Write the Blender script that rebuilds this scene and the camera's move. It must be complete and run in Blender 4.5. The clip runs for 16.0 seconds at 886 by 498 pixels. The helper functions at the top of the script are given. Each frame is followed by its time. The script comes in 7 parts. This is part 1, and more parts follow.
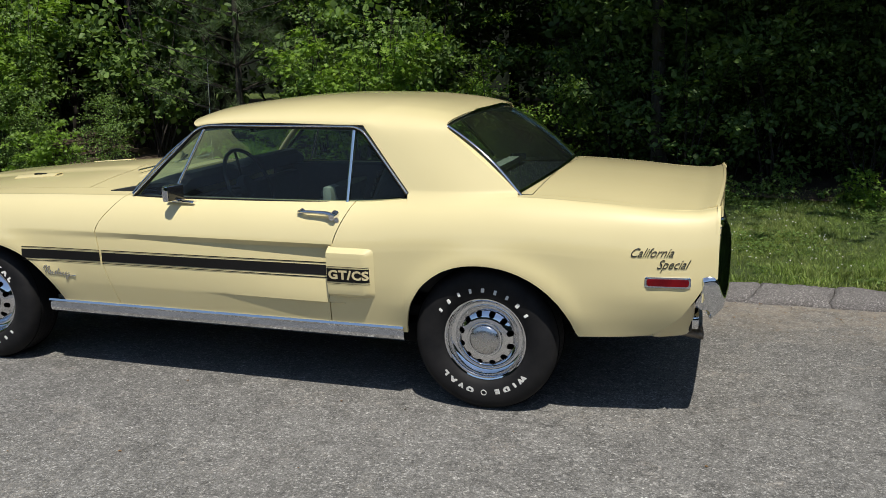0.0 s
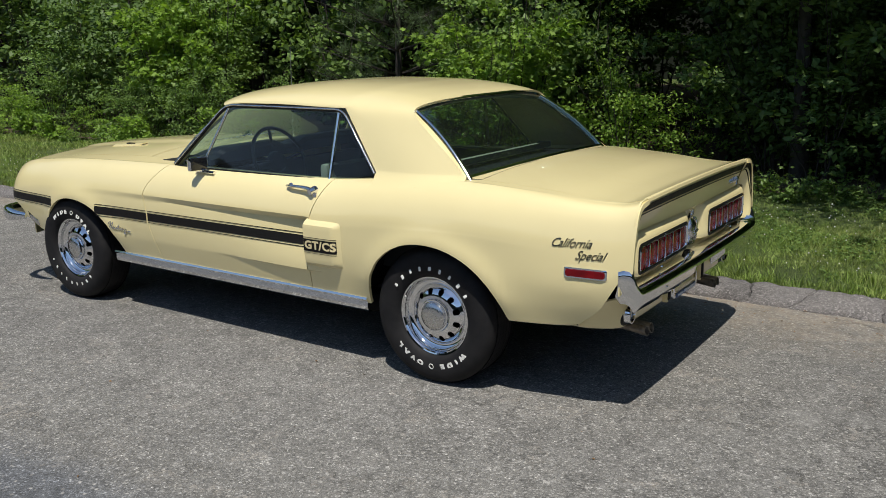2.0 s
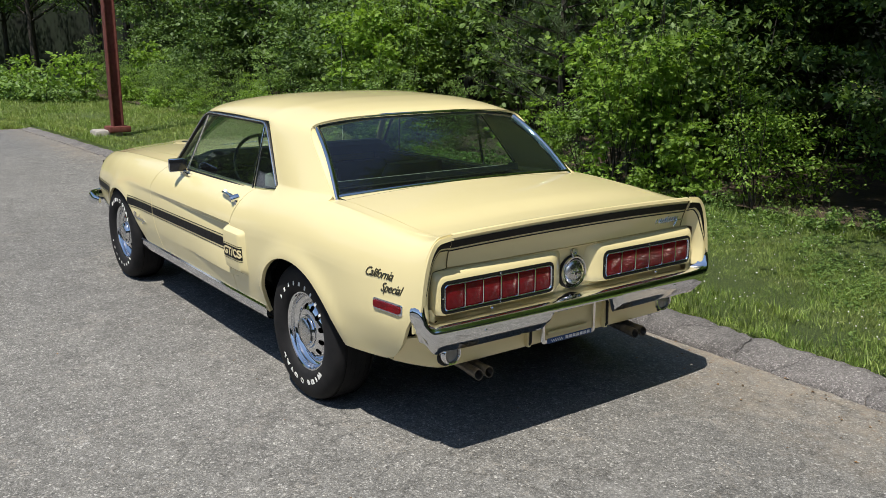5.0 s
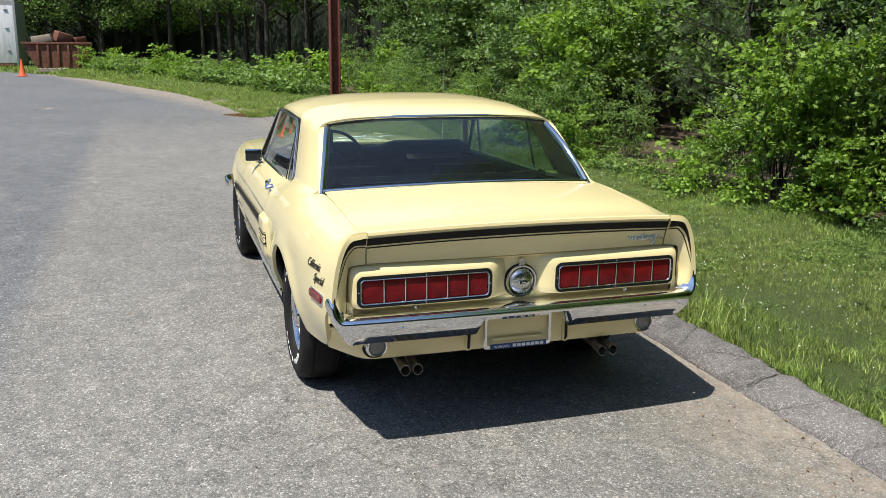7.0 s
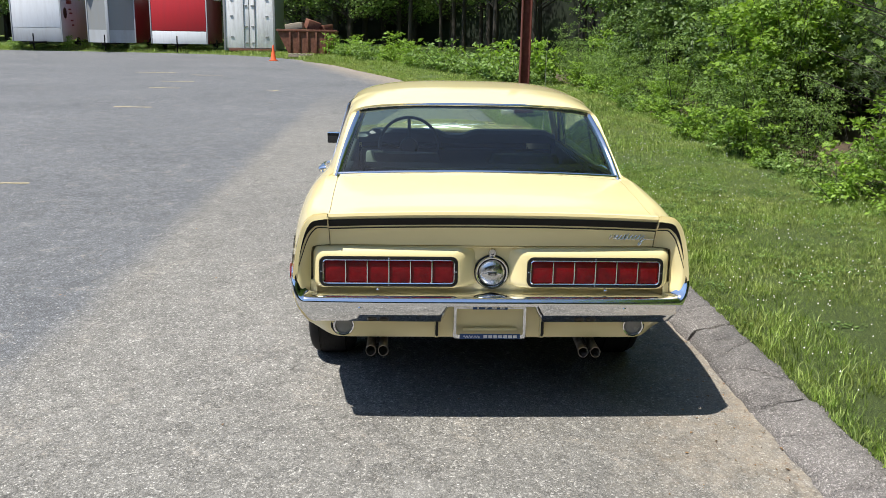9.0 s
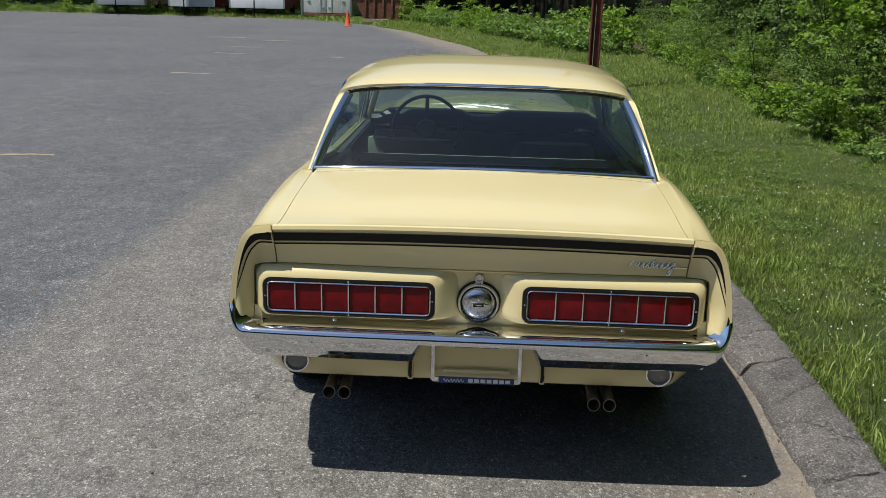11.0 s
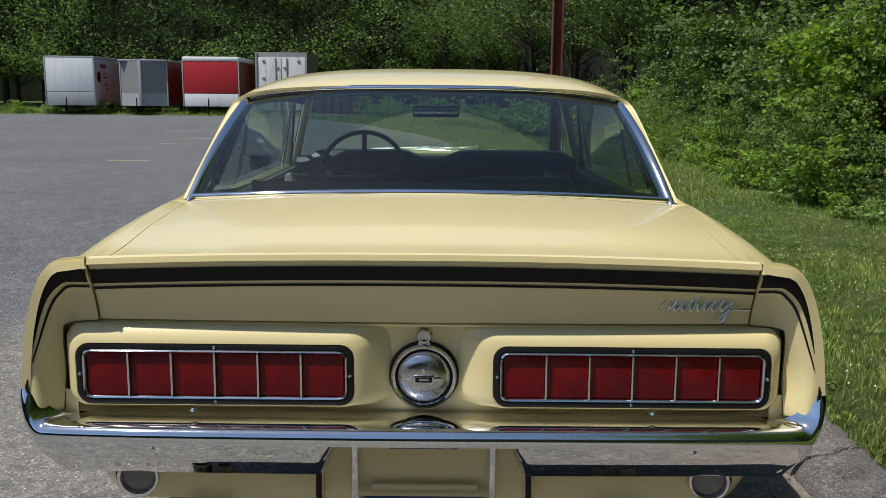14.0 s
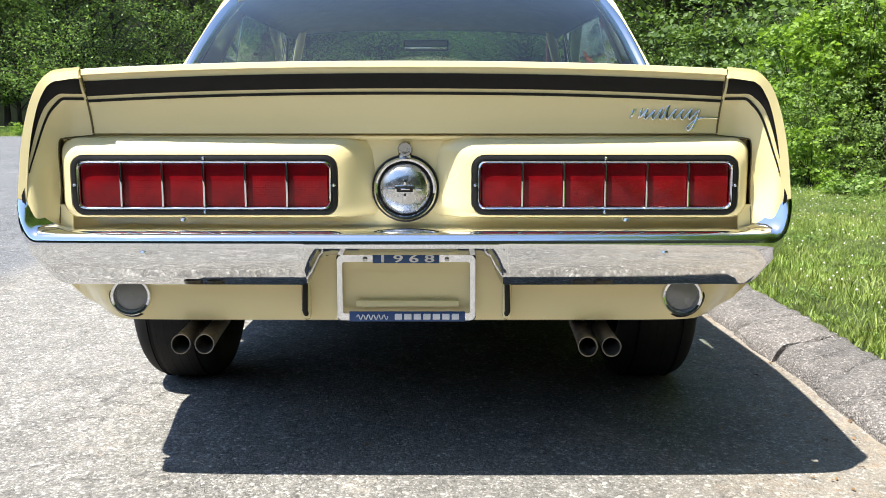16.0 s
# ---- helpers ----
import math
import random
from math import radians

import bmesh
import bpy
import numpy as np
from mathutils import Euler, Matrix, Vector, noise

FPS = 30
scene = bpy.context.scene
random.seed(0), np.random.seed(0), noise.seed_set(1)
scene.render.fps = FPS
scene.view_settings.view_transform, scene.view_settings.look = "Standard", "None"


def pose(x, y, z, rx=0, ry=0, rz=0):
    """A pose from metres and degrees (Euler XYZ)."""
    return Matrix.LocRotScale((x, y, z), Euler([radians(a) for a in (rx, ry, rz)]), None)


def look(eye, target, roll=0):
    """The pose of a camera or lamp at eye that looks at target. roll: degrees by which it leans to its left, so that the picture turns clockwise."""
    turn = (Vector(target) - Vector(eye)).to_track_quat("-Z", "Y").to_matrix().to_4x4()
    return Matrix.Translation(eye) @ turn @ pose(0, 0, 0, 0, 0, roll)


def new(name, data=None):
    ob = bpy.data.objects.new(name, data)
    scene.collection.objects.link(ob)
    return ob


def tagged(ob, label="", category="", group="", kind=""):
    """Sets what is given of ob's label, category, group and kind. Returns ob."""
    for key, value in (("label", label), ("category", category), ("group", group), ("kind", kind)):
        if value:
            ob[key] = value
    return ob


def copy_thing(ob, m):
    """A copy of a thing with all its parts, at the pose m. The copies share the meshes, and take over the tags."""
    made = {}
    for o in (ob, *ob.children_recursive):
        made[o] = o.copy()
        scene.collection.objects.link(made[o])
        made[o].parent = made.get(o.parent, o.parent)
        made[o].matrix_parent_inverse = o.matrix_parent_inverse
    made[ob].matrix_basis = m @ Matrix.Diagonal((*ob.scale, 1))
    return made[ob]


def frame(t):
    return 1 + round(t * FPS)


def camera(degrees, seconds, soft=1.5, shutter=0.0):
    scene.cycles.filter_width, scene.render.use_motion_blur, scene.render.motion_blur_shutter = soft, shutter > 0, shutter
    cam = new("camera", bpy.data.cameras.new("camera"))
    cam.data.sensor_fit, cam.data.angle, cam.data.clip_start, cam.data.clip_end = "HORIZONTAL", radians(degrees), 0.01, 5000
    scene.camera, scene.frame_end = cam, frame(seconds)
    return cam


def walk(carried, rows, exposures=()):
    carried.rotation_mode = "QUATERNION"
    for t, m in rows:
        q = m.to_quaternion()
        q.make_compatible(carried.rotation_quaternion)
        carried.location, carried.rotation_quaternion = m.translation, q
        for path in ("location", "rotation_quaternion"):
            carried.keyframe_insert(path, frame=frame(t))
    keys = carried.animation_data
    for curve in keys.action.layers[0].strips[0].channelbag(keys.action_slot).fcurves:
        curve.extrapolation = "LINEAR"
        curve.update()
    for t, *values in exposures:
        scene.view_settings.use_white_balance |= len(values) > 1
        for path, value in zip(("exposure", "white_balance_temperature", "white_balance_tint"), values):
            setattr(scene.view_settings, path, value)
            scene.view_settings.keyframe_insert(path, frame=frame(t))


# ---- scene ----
cam = camera(53.1, 16.0, soft=0.5)
PATH = [
    (0, (1.002, -4.401, 1.564), (0.389, -2.548, 1.13), -1.3),
    (0.5, (1.345, -4.386, 1.556), (0.600, -2.586, 1.122), -0.5),
    (1, (1.639, -4.278, 1.541), (0.772, -2.527, 1.118), -0.4),
    (1.5, (1.913, -4.127, 1.559), (0.936, -2.436, 1.13), -0.4),
    (2, (2.251, -4.012, 1.561), (1.149, -2.406, 1.103), -1.0),
    (2.5, (2.488, -3.848, 1.561), (1.282, -2.323, 1.095), -1.2),
    (3, (2.677, -3.575, 1.566), (1.371, -2.134, 1.1), -1.0),
    (3.5, (2.908, -3.327, 1.571), (1.5, -1.989, 1.093), -2.0),
    (4, (3.151, -3.09, 1.593), (1.688, -1.812, 1.117), -1.9),
    (6.5, (4.09, -1.79, 1.659), (2.303, -1.009, 1.213), 1.4),
    (7, (4.27, -1.477, 1.666), (2.423, -0.859, 1.21), 0.7),
    (7.5, (4.351, -1.182, 1.657), (2.468, -0.686, 1.2), 0.5),
    (8, (4.393, -0.875, 1.674), (2.486, -0.494, 1.206), 0.8),
    (8.5, (4.474, -0.588, 1.675), (2.544, -0.369, 1.197), 0.8),
    (9, (4.512, -0.385, 1.68), (2.575, -0.29, 1.194), 1.1),
    (11.5, (3.405, 0.026, 1.681), (1.49, -0.064, 1.112), 1.2),
    (12, (3.099, 0.051, 1.665), (1.19, -0.019, 1.072), 1.0),
    (12.5, (2.846, 0.07, 1.648), (0.938, 0.024, 1.053), 0.6),
    (13, (2.707, 0.028, 1.603), (0.786, 0.029, 1.048), 0.5),
    (13.5, (2.71, 0.039, 1.47), (0.764, 0.052, 1.009), 0.7),
    (14, (2.718, 0.038, 1.265), (0.748, 0.038, 0.921), 0.5),
    (14.5, (2.767, 0.05, 1.075), (0.78, 0.049, 0.844), 0.5),
    (15, (2.797, 0.061, 0.934), (0.808, 0.074, 0.72), 0.3),
    (15.5, (2.828, 0.072, 0.853), (0.844, 0.076, 0.595), -0.2),
    (16, (2.866, 0.084, 0.823), (0.887, 0.083, 0.538), 0.0),
]
EXPOSURE = [(0.0, 0.3), (2.0, 0.35), (4.0, 0.5), (6.5, 0.88), (8.0, 1.1), (9.0, 1.1), (10.3, 0.6), (11.5, 0.27), (12.5, 0.13), (13.0, 0.08), (13.6, 0.12), (14.2, 0.55), (14.8, 1.37), (15.5, 1.80), (16.0, 1.82)]
walk(cam, [(t, look(eye, target, roll)) for t, eye, target, roll in PATH], EXPOSURE)

# ---- sky and sun ----
SUN_DIR = Vector((0.24, -0.40, 1.0)).normalized()  # towards the sun
world = bpy.data.worlds.new("sky")
scene.world = world
world.use_nodes = True
wn = world.node_tree
wn.nodes.clear()
sky = wn.nodes.new("ShaderNodeTexSky")
sky.sky_type = "NISHITA"
sky.sun_disc = False
sky.sun_elevation = math.asin(SUN_DIR.z)
sky.sun_rotation = math.atan2(SUN_DIR.x, SUN_DIR.y)
sky.air_density, sky.dust_density, sky.ozone_density = 1.0, 0.25, 1.0
bg = wn.nodes.new("ShaderNodeBackground")
bg.inputs["Strength"].default_value = 0.085
wout = wn.nodes.new("ShaderNodeOutputWorld")
wn.links.new(sky.outputs[0], bg.inputs[0])
wn.links.new(bg.outputs[0], wout.inputs[0])

sun_data = bpy.data.lights.new("sun", "SUN")
sun_data.energy, sun_data.angle, sun_data.color = 3.6, radians(0.55), (1.0, 0.96, 0.88)
sun = new("sun", sun_data)
sun.matrix_world = look(SUN_DIR * 50, (0, 0, 0))

# ---- materials ----
class Mat:
    """A small builder round a node tree."""

    def __init__(self, name):
        self.mat = bpy.data.materials.new(name)
        self.mat.use_nodes = True
        self.t = self.mat.node_tree
        self.p = self.t.nodes["Principled BSDF"]
        self.out = self.t.nodes["Material Output"]

    def n(self, kind, **inputs):
        node = self.t.nodes.new(kind)
        for key, value in inputs.items():
            node.inputs[key.replace("_", " ")].default_value = value
        return node

    def link(self, a, b):
        self.t.links.new(a, b)
        return self

    def set(self, **values):
        for key, value in values.items():
            self.p.inputs[key.replace("_", " ")].default_value = value
        return self

    def coords(self):
        return self.n("ShaderNodeTexCoord").outputs["Object"]

    def place(self):
        return self.n("ShaderNodeNewGeometry").outputs["Position"]

    def noise(self, scale, detail=4.0, rough=0.6, vector=None, out="Fac"):
        node = self.n("ShaderNodeTexNoise", Scale=scale, Detail=detail, Roughness=rough)
        self.link(vector or self.coords(), node.inputs["Vector"])
        return node.outputs[out]

    def ramp(self, fac, *stops):
        node = self.n("ShaderNodeValToRGB")
        el = node.color_ramp.elements
        while len(el) < len(stops):
            el.new(0.5)
        for e, (at, colour) in zip(el, stops):
            e.position = at
            e.color = (*colour, 1) if not isinstance(colour, (int, float)) else (colour, colour, colour, 1)
        self.link(fac, node.inputs[0])
        return node.outputs[0]

    def mix(self, fac, a, b, blend="MIX"):
        node = self.n("ShaderNodeMix")
        node.data_type, node.blend_type = "RGBA", blend
        for value, sock in ((fac, node.inputs[0]), (a, node.inputs[6]), (b, node.inputs[7])):
            if isinstance(value, bpy.types.NodeSocket):
                self.link(value, sock)
            else:
                sock.default_value = value if isinstance(value, (int, float)) else (*value, 1)
        return node.outputs[2]

    def math(self, op, a, b=0.0):
        node = self.n("ShaderNodeMath")
        node.operation = op
        for value, sock in ((a, node.inputs[0]), (b, node.inputs[1])):
            if isinstance(value, bpy.types.NodeSocket):
                self.link(value, sock)
            else:
                sock.default_value = value
        return node.outputs[0]

    def bump(self, height, strength=0.3, distance=0.01):
        node = self.n("ShaderNodeBump", Strength=strength, Distance=distance)
        self.link(height, node.inputs["Height"])
        self.link(node.outputs[0], self.p.inputs["Normal"])
        return self

    def colour(self, sock):
        return self.link(sock, self.p.inputs["Base Color"])

    def rough(self, sock):
        return self.link(sock, self.p.inputs["Roughness"])


def plain(name, colour, rough=0.5, metal=0.0, var=0.12, scale=18.0, bump=0.0, coat=0.0, spec=0.5):
    m = Mat(name)
    m.set(Metallic=metal, Roughness=rough, Coat_Weight=coat, Specular_IOR_Level=spec)
    f = m.noise(scale)
    dark = tuple(c * (1 - var) for c in colour)
    light = tuple(min(1.0, c * (1 + var)) for c in colour)
    m.colour(m.ramp(f, (0.3, dark), (0.7, light)))
    m.rough(m.ramp(m.noise(scale * 2.3), (0.3, max(0.02, rough * 0.85)), (0.7, min(1.0, rough * 1.15))))
    if bump:
        m.bump(m.noise(scale * 6), bump, 0.004)
    return m.mat


def make_paint():
    m = Mat("yellow_paint")
    m.set(Coat_Weight=0.9, Coat_Roughness=0.03, Roughness=0.42, Specular_IOR_Level=0.4)
    m.colour(m.ramp(m.noise(2.2), (0.3, (0.755, 0.645, 0.335)), (0.7, (0.775, 0.662, 0.348))))
    m.rough(m.ramp(m.noise(9.0), (0.3, 0.38), (0.7, 0.46)))
    m.bump(m.noise(160.0, 2.0), 0.012, 0.002)
    return m.mat


def make_chrome(name="chrome", rough=0.045, colour=(0.80, 0.81, 0.83)):
    m = Mat(name)
    m.set(Metallic=1.0, Roughness=rough)
    m.colour(m.ramp(m.noise(6.0), (0.3, tuple(c * 0.94 for c in colour)), (0.7, colour)))
    m.rough(m.ramp(m.noise(28.0), (0.35, rough * 0.7), (0.75, rough * 1.8)))
    m.bump(m.noise(5.0, 1.0), 0.02, 0.01)
    return m.mat


def make_glass(name, base):
    m = Mat(name)
    t = m.t
    t.nodes.remove(m.p)
    see = m.n("ShaderNodeBsdfTransparent", Color=(0.56, 0.67, 0.645, 1))
    gloss = m.n("ShaderNodeBsdfGlossy", Roughness=0.015, Color=(1, 1, 1, 1))
    facing = m.n("ShaderNodeLayerWeight", Blend=0.5)
    sheen = m.math("ADD", m.math("MULTIPLY", m.math("POWER", facing.outputs["Facing"], 3.0), 0.9), base)
    mix = m.n("ShaderNodeMixShader")
    m.link(sheen, mix.inputs[0]).link(see.outputs[0], mix.inputs[1]).link(gloss.outputs[0], mix.inputs[2])
    # Thin pale diffuse layer paints a veil of haze over the glass.
    haze = m.n("ShaderNodeBsdfDiffuse", Color=(0.55, 0.62, 0.64, 1))
    film = m.n("ShaderNodeMixShader", Fac=0.007)
    m.link(mix.outputs[0], film.inputs[1]).link(haze.outputs[0], film.inputs[2])
    m.link(film.outputs[0], m.out.inputs[0])
    return m.mat


def make_lens():
    m = Mat("red_lens")
    m.set(Roughness=0.18, Coat_Weight=0.08, Specular_IOR_Level=0.3)
    m.colour(m.ramp(m.noise(14.0), (0.3, (0.10, 0.0015, 0.004)), (0.7, (0.20, 0.003, 0.006))))
    w = m.n("ShaderNodeTexChecker", Scale=260.0)
    m.link(m.coords(), w.inputs["Vector"])
    m.bump(w.outputs["Fac"], 0.7, 0.004)
    return m.mat


def make_asphalt():
    m = Mat("worn_asphalt")
    at = m.place()
    sep = m.n("ShaderNodeSeparateXYZ")
    m.link(at, sep.inputs[0])
    wob = m.noise(0.9, 6.0, 0.7, at)
    fine = m.noise(110.0, 4.0, 0.8, at)
    big = m.noise(0.35, 4.0, 0.6, at)
    blot = m.noise(4.5, 6.0, 0.75, at)

    def between(sock, lo, hi):
        r = m.n("ShaderNodeMapRange")
        r.inputs[1].default_value, r.inputs[2].default_value = lo, hi
        m.link(sock, r.inputs[0])
        return r.outputs[0]

    # older, paler surface beside the kerb; newer, darker, bluer surface in the lot
    old = between(m.math("ADD", sep.outputs["Y"], m.math("MULTIPLY", wob, 0.30)), -2.26, -2.02)
    old = m.math("MULTIPLY", old, between(sep.outputs["X"], -20.0, -9.0))
    mott = m.ramp(big, (0.3, 0.0), (0.7, 1.0))
    oldc = m.mix(mott, (0.182, 0.175, 0.163), (0.240, 0.230, 0.211))
    newc = m.mix(mott, (0.122, 0.126, 0.134), (0.168, 0.172, 0.180))
    base = m.mix(old, newc, oldc)
    base = m.mix(0.75, base, m.ramp(blot, (0.25, 0.68), (0.5, 1.0), (0.78, 1.32)), "MULTIPLY")
    base = m.mix(0.85, base, m.ramp(m.noise(17.0, 5.0, 0.8, at), (0.34, 0.74), (0.66, 1.26)), "MULTIPLY")
    # aggregate: pale and dark stones of two sizes
    heights = []
    for scale, weight, top in ((115.0, 0.52, 2.3), (220.0, 0.62, 2.1)):
        vor = m.n("ShaderNodeTexVoronoi", Scale=scale)
        m.link(at, vor.inputs["Vector"])
        sepc = m.n("ShaderNodeSeparateColor")
        m.link(vor.outputs["Color"], sepc.inputs[0])
        base = m.mix(weight, base, m.ramp(sepc.outputs[0], (0.0, 0.45), (0.6, 0.9), (0.90, 1.15), (0.97, top)), "MULTIPLY")
        heights.append(vor.outputs["Distance"])
    grit = m.n("ShaderNodeTexVoronoi", Scale=48.0)
    m.link(at, grit.inputs["Vector"])
    pick = m.n("ShaderNodeSeparateColor")
    m.link(grit.outputs["Color"], pick.inputs[0])
    spot = m.math("MULTIPLY", m.ramp(pick.outputs[1], (0.85, 0.0), (0.91, 1.0)), m.ramp(grit.outputs["Distance"], (0.20, 1.0), (0.42, 0.0)))
    base = m.mix(m.math("MULTIPLY", spot, 0.75), base, (0.44, 0.42, 0.39))
    pit = m.math("MULTIPLY", m.ramp(pick.outputs[2], (0.84, 0.0), (0.90, 1.0)), m.ramp(grit.outputs["Distance"], (0.20, 1.0), (0.45, 0.0)))
    base = m.mix(m.math("MULTIPLY", pit, 0.50), base, (0.050, 0.048, 0.046))
    base = m.mix(0.6, base, m.ramp(fine, (0.28, 0.5), (0.72, 1.5)), "MULTIPLY")
    # hairline cracks, wandering and broken
    warp = m.n("ShaderNodeVectorMath")
    warp.operation = "ADD"
    m.link(at, warp.inputs[0])
    m.link(m.noise(2.5, 6.0, 0.75, at, "Color"), warp.inputs[1])
    shake = m.n("ShaderNodeVectorMath")
    shake.operation = "SCALE"
    shake.inputs["Scale"].default_value = 0.16
    m.link(m.noise(7.0, 6.0, 0.75, at, "Color"), shake.inputs[0])
    near_at = m.n("ShaderNodeVectorMath")
    near_at.operation = "ADD"
    m.link(at, near_at.inputs[0]).link(shake.outputs[0], near_at.inputs[1])
    lines = None
    for scale, width, lo, hi, place in ((1.3, 0.012, 0.40, 0.55, warp), (4.2, 0.018, 0.46, 0.60, near_at)):
        crack = m.n("ShaderNodeTexVoronoi", Scale=scale)
        crack.feature = "DISTANCE_TO_EDGE"
        m.link(place.outputs[0], crack.inputs["Vector"])
        line = m.math("MULTIPLY", m.ramp(crack.outputs["Distance"], (0.0, 1.0), (width, 0.0)), m.ramp(m.noise(0.7, 4.0, 0.65, at), (lo, 0.0), (hi, 1.0)))
        lines = line if lines is None else m.math("MAXIMUM", lines, line)
    base = m.mix(m.math("MULTIPLY", lines, 0.50), base, (0.045, 0.043, 0.041))
    # wider cracks filled with pale dust, and fine dark ones across the lane
    filled = m.n("ShaderNodeTexVoronoi", Scale=1.9)
    filled.feature = "DISTANCE_TO_EDGE"
    m.link(warp.outputs[0], filled.inputs["Vector"])
    dusty = m.math("MULTIPLY", m.ramp(filled.outputs["Distance"], (0.0, 1.0), (0.045, 0.0)), m.ramp(m.noise(3.2, 5.0, 0.7, at), (0.50, 0.0), (0.62, 1.0)))
    dusty = m.math("MULTIPLY", dusty, m.ramp(m.noise(38.0, 4.0, 0.8, at), (0.40, 0.0), (0.56, 0.62)))
    base = m.mix(dusty, base, (0.40, 0.355, 0.30))
    squeeze = m.n("ShaderNodeMapping")
    squeeze.inputs["Scale"].default_value = (3.4, 0.8, 1.0)
    m.link(warp.outputs[0], squeeze.inputs[0])
    fissure = m.n("ShaderNodeTexVoronoi", Scale=1.5)
    fissure.feature = "DISTANCE_TO_EDGE"
    m.link(squeeze.outputs[0], fissure.inputs["Vector"])
    cut = m.math("MULTIPLY", m.ramp(fissure.outputs["Distance"], (0.0, 1.0), (0.014, 0.0)), m.ramp(m.noise(2.1, 5.0, 0.7, at), (0.46, 0.0), (0.56, 1.0)))
    base = m.mix(m.math("MULTIPLY", cut, 0.55), base, (0.04, 0.038, 0.035))
    lines = m.math("MAXIMUM", lines, m.math("MULTIPLY", cut, 0.7))
    # sand and needles washed against the kerb, and along the far edge of the lot
    kerb_y = m.math("SUBTRACT", sep.outputs["Y"], m.math("MULTIPLY", m.math("MINIMUM", m.math("ADD", sep.outputs["X"], 15.0), 0.0), 0.26))
    drift = m.math("ADD", kerb_y, m.math("MULTIPLY", m.noise(1.8, 8.0, 0.8, at), 1.9))
    sandy = m.math("MULTIPLY", between(drift, 1.35, 2.45), m.ramp(m.noise(8.0, 7.0, 0.8, at), (0.38, 0.25), (0.60, 0.92)))
    sand = m.mix(m.noise(70.0, 4.0, 0.8, at), (0.110, 0.085, 0.062), (0.50, 0.425, 0.325))
    base = m.mix(sandy, base, sand)
    rusty = m.ramp(m.noise(26.0, 5.0, 0.75, at), (0.56, 0.0), (0.66, 1.0))
    base = m.mix(m.math("MULTIPLY", m.math("MULTIPLY", rusty, sandy), 0.9), base, (0.21, 0.105, 0.045))
    # pale scuffs
    scuff = m.ramp(m.noise(0.9, 7.0, 0.8, at), (0.58, 0.0), (0.70, 1.0))
    base = m.mix(m.math("MULTIPLY", scuff, 0.28), base, (0.34, 0.33, 0.31))
    m.colour(base)
    m.set(Roughness=0.88, Specular_IOR_Level=0.32)
    h = m.math("ADD", m.math("MULTIPLY", heights[0], -0.6), m.math("MULTIPLY", heights[1], -0.4))
    h = m.math("ADD", h, m.math("MULTIPLY", fine, 0.5))
    m.bump(m.math("SUBTRACT", h, lines), 0.6, 0.007)
    return m.mat


def make_kerb():
    m = Mat("kerb_asphalt")
    at = m.place()
    info = m.n("ShaderNodeObjectInfo")
    tone = m.mix(info.outputs["Random"], (0.130, 0.121, 0.118), (0.200, 0.184, 0.174))
    tone = m.mix(m.ramp(m.noise(5.0, 6.0, 0.75, at), (0.38, 0.0), (0.72, 0.7)), tone, (0.215, 0.198, 0.186))
    hs = []
    for scale, weight, top in ((140.0, 0.55, 2.2), (260.0, 0.60, 2.0)):
        vor = m.n("ShaderNodeTexVoronoi", Scale=scale)
        m.link(at, vor.inputs["Vector"])
        sepc = m.n("ShaderNodeSeparateColor")
        m.link(vor.outputs["Color"], sepc.inputs[0])
        tone = m.mix(weight, tone, m.ramp(sepc.outputs[0], (0.0, 0.55), (0.6, 0.92), (0.84, 1.25), (0.95, top)), "MULTIPLY")
        hs.append(vor.outputs["Distance"])
    warp = m.n("ShaderNodeVectorMath")
    warp.operation = "ADD"
    m.link(at, warp.inputs[0])
    m.link(m.noise(6.0, 5.0, 0.75, at, "Color"), warp.inputs[1])
    crack = m.n("ShaderNodeTexVoronoi", Scale=3.4)
    crack.feature = "DISTANCE_TO_EDGE"
    m.link(warp.outputs[0], crack.inputs["Vector"])
    line = m.math("MULTIPLY", m.ramp(crack.outputs["Distance"], (0.0, 1.0), (0.022, 0.0)), m.ramp(m.noise(2.3, 4.0, 0.6, at), (0.44, 0.0), (0.56, 1.0)))
    tone = m.mix(m.math("MULTIPLY", line, 0.75), tone, (0.025, 0.022, 0.020))
    m.colour(tone).set(Roughness=0.92)
    h = m.math("ADD", m.math("MULTIPLY", hs[0], -0.7), m.noise(40.0, 4.0, 0.75, at))
    m.bump(m.math("SUBTRACT", h, m.math("MULTIPLY", line, 1.5)), 0.8, 0.010)
    return m.mat


def make_soil():
    m = Mat("lawn_soil")
    at = m.place()
    f = m.noise(1.3, 6.0, 0.7, at)
    g = m.noise(150.0, 5.0, 0.85, at)
    g = m.ramp(g, (0.35, 0.0), (0.65, 1.0))
    grass = m.mix(g, (0.045, 0.075, 0.014), (0.270, 0.380, 0.085))
    dirt = m.mix(g, (0.09, 0.07, 0.04), (0.23, 0.18, 0.10))
    m.colour(m.mix(m.ramp(f, (0.68, 0.0), (0.84, 0.6)), grass, dirt)).set(Roughness=0.95)
    m.bump(g, 1.0, 0.03)
    return m.mat


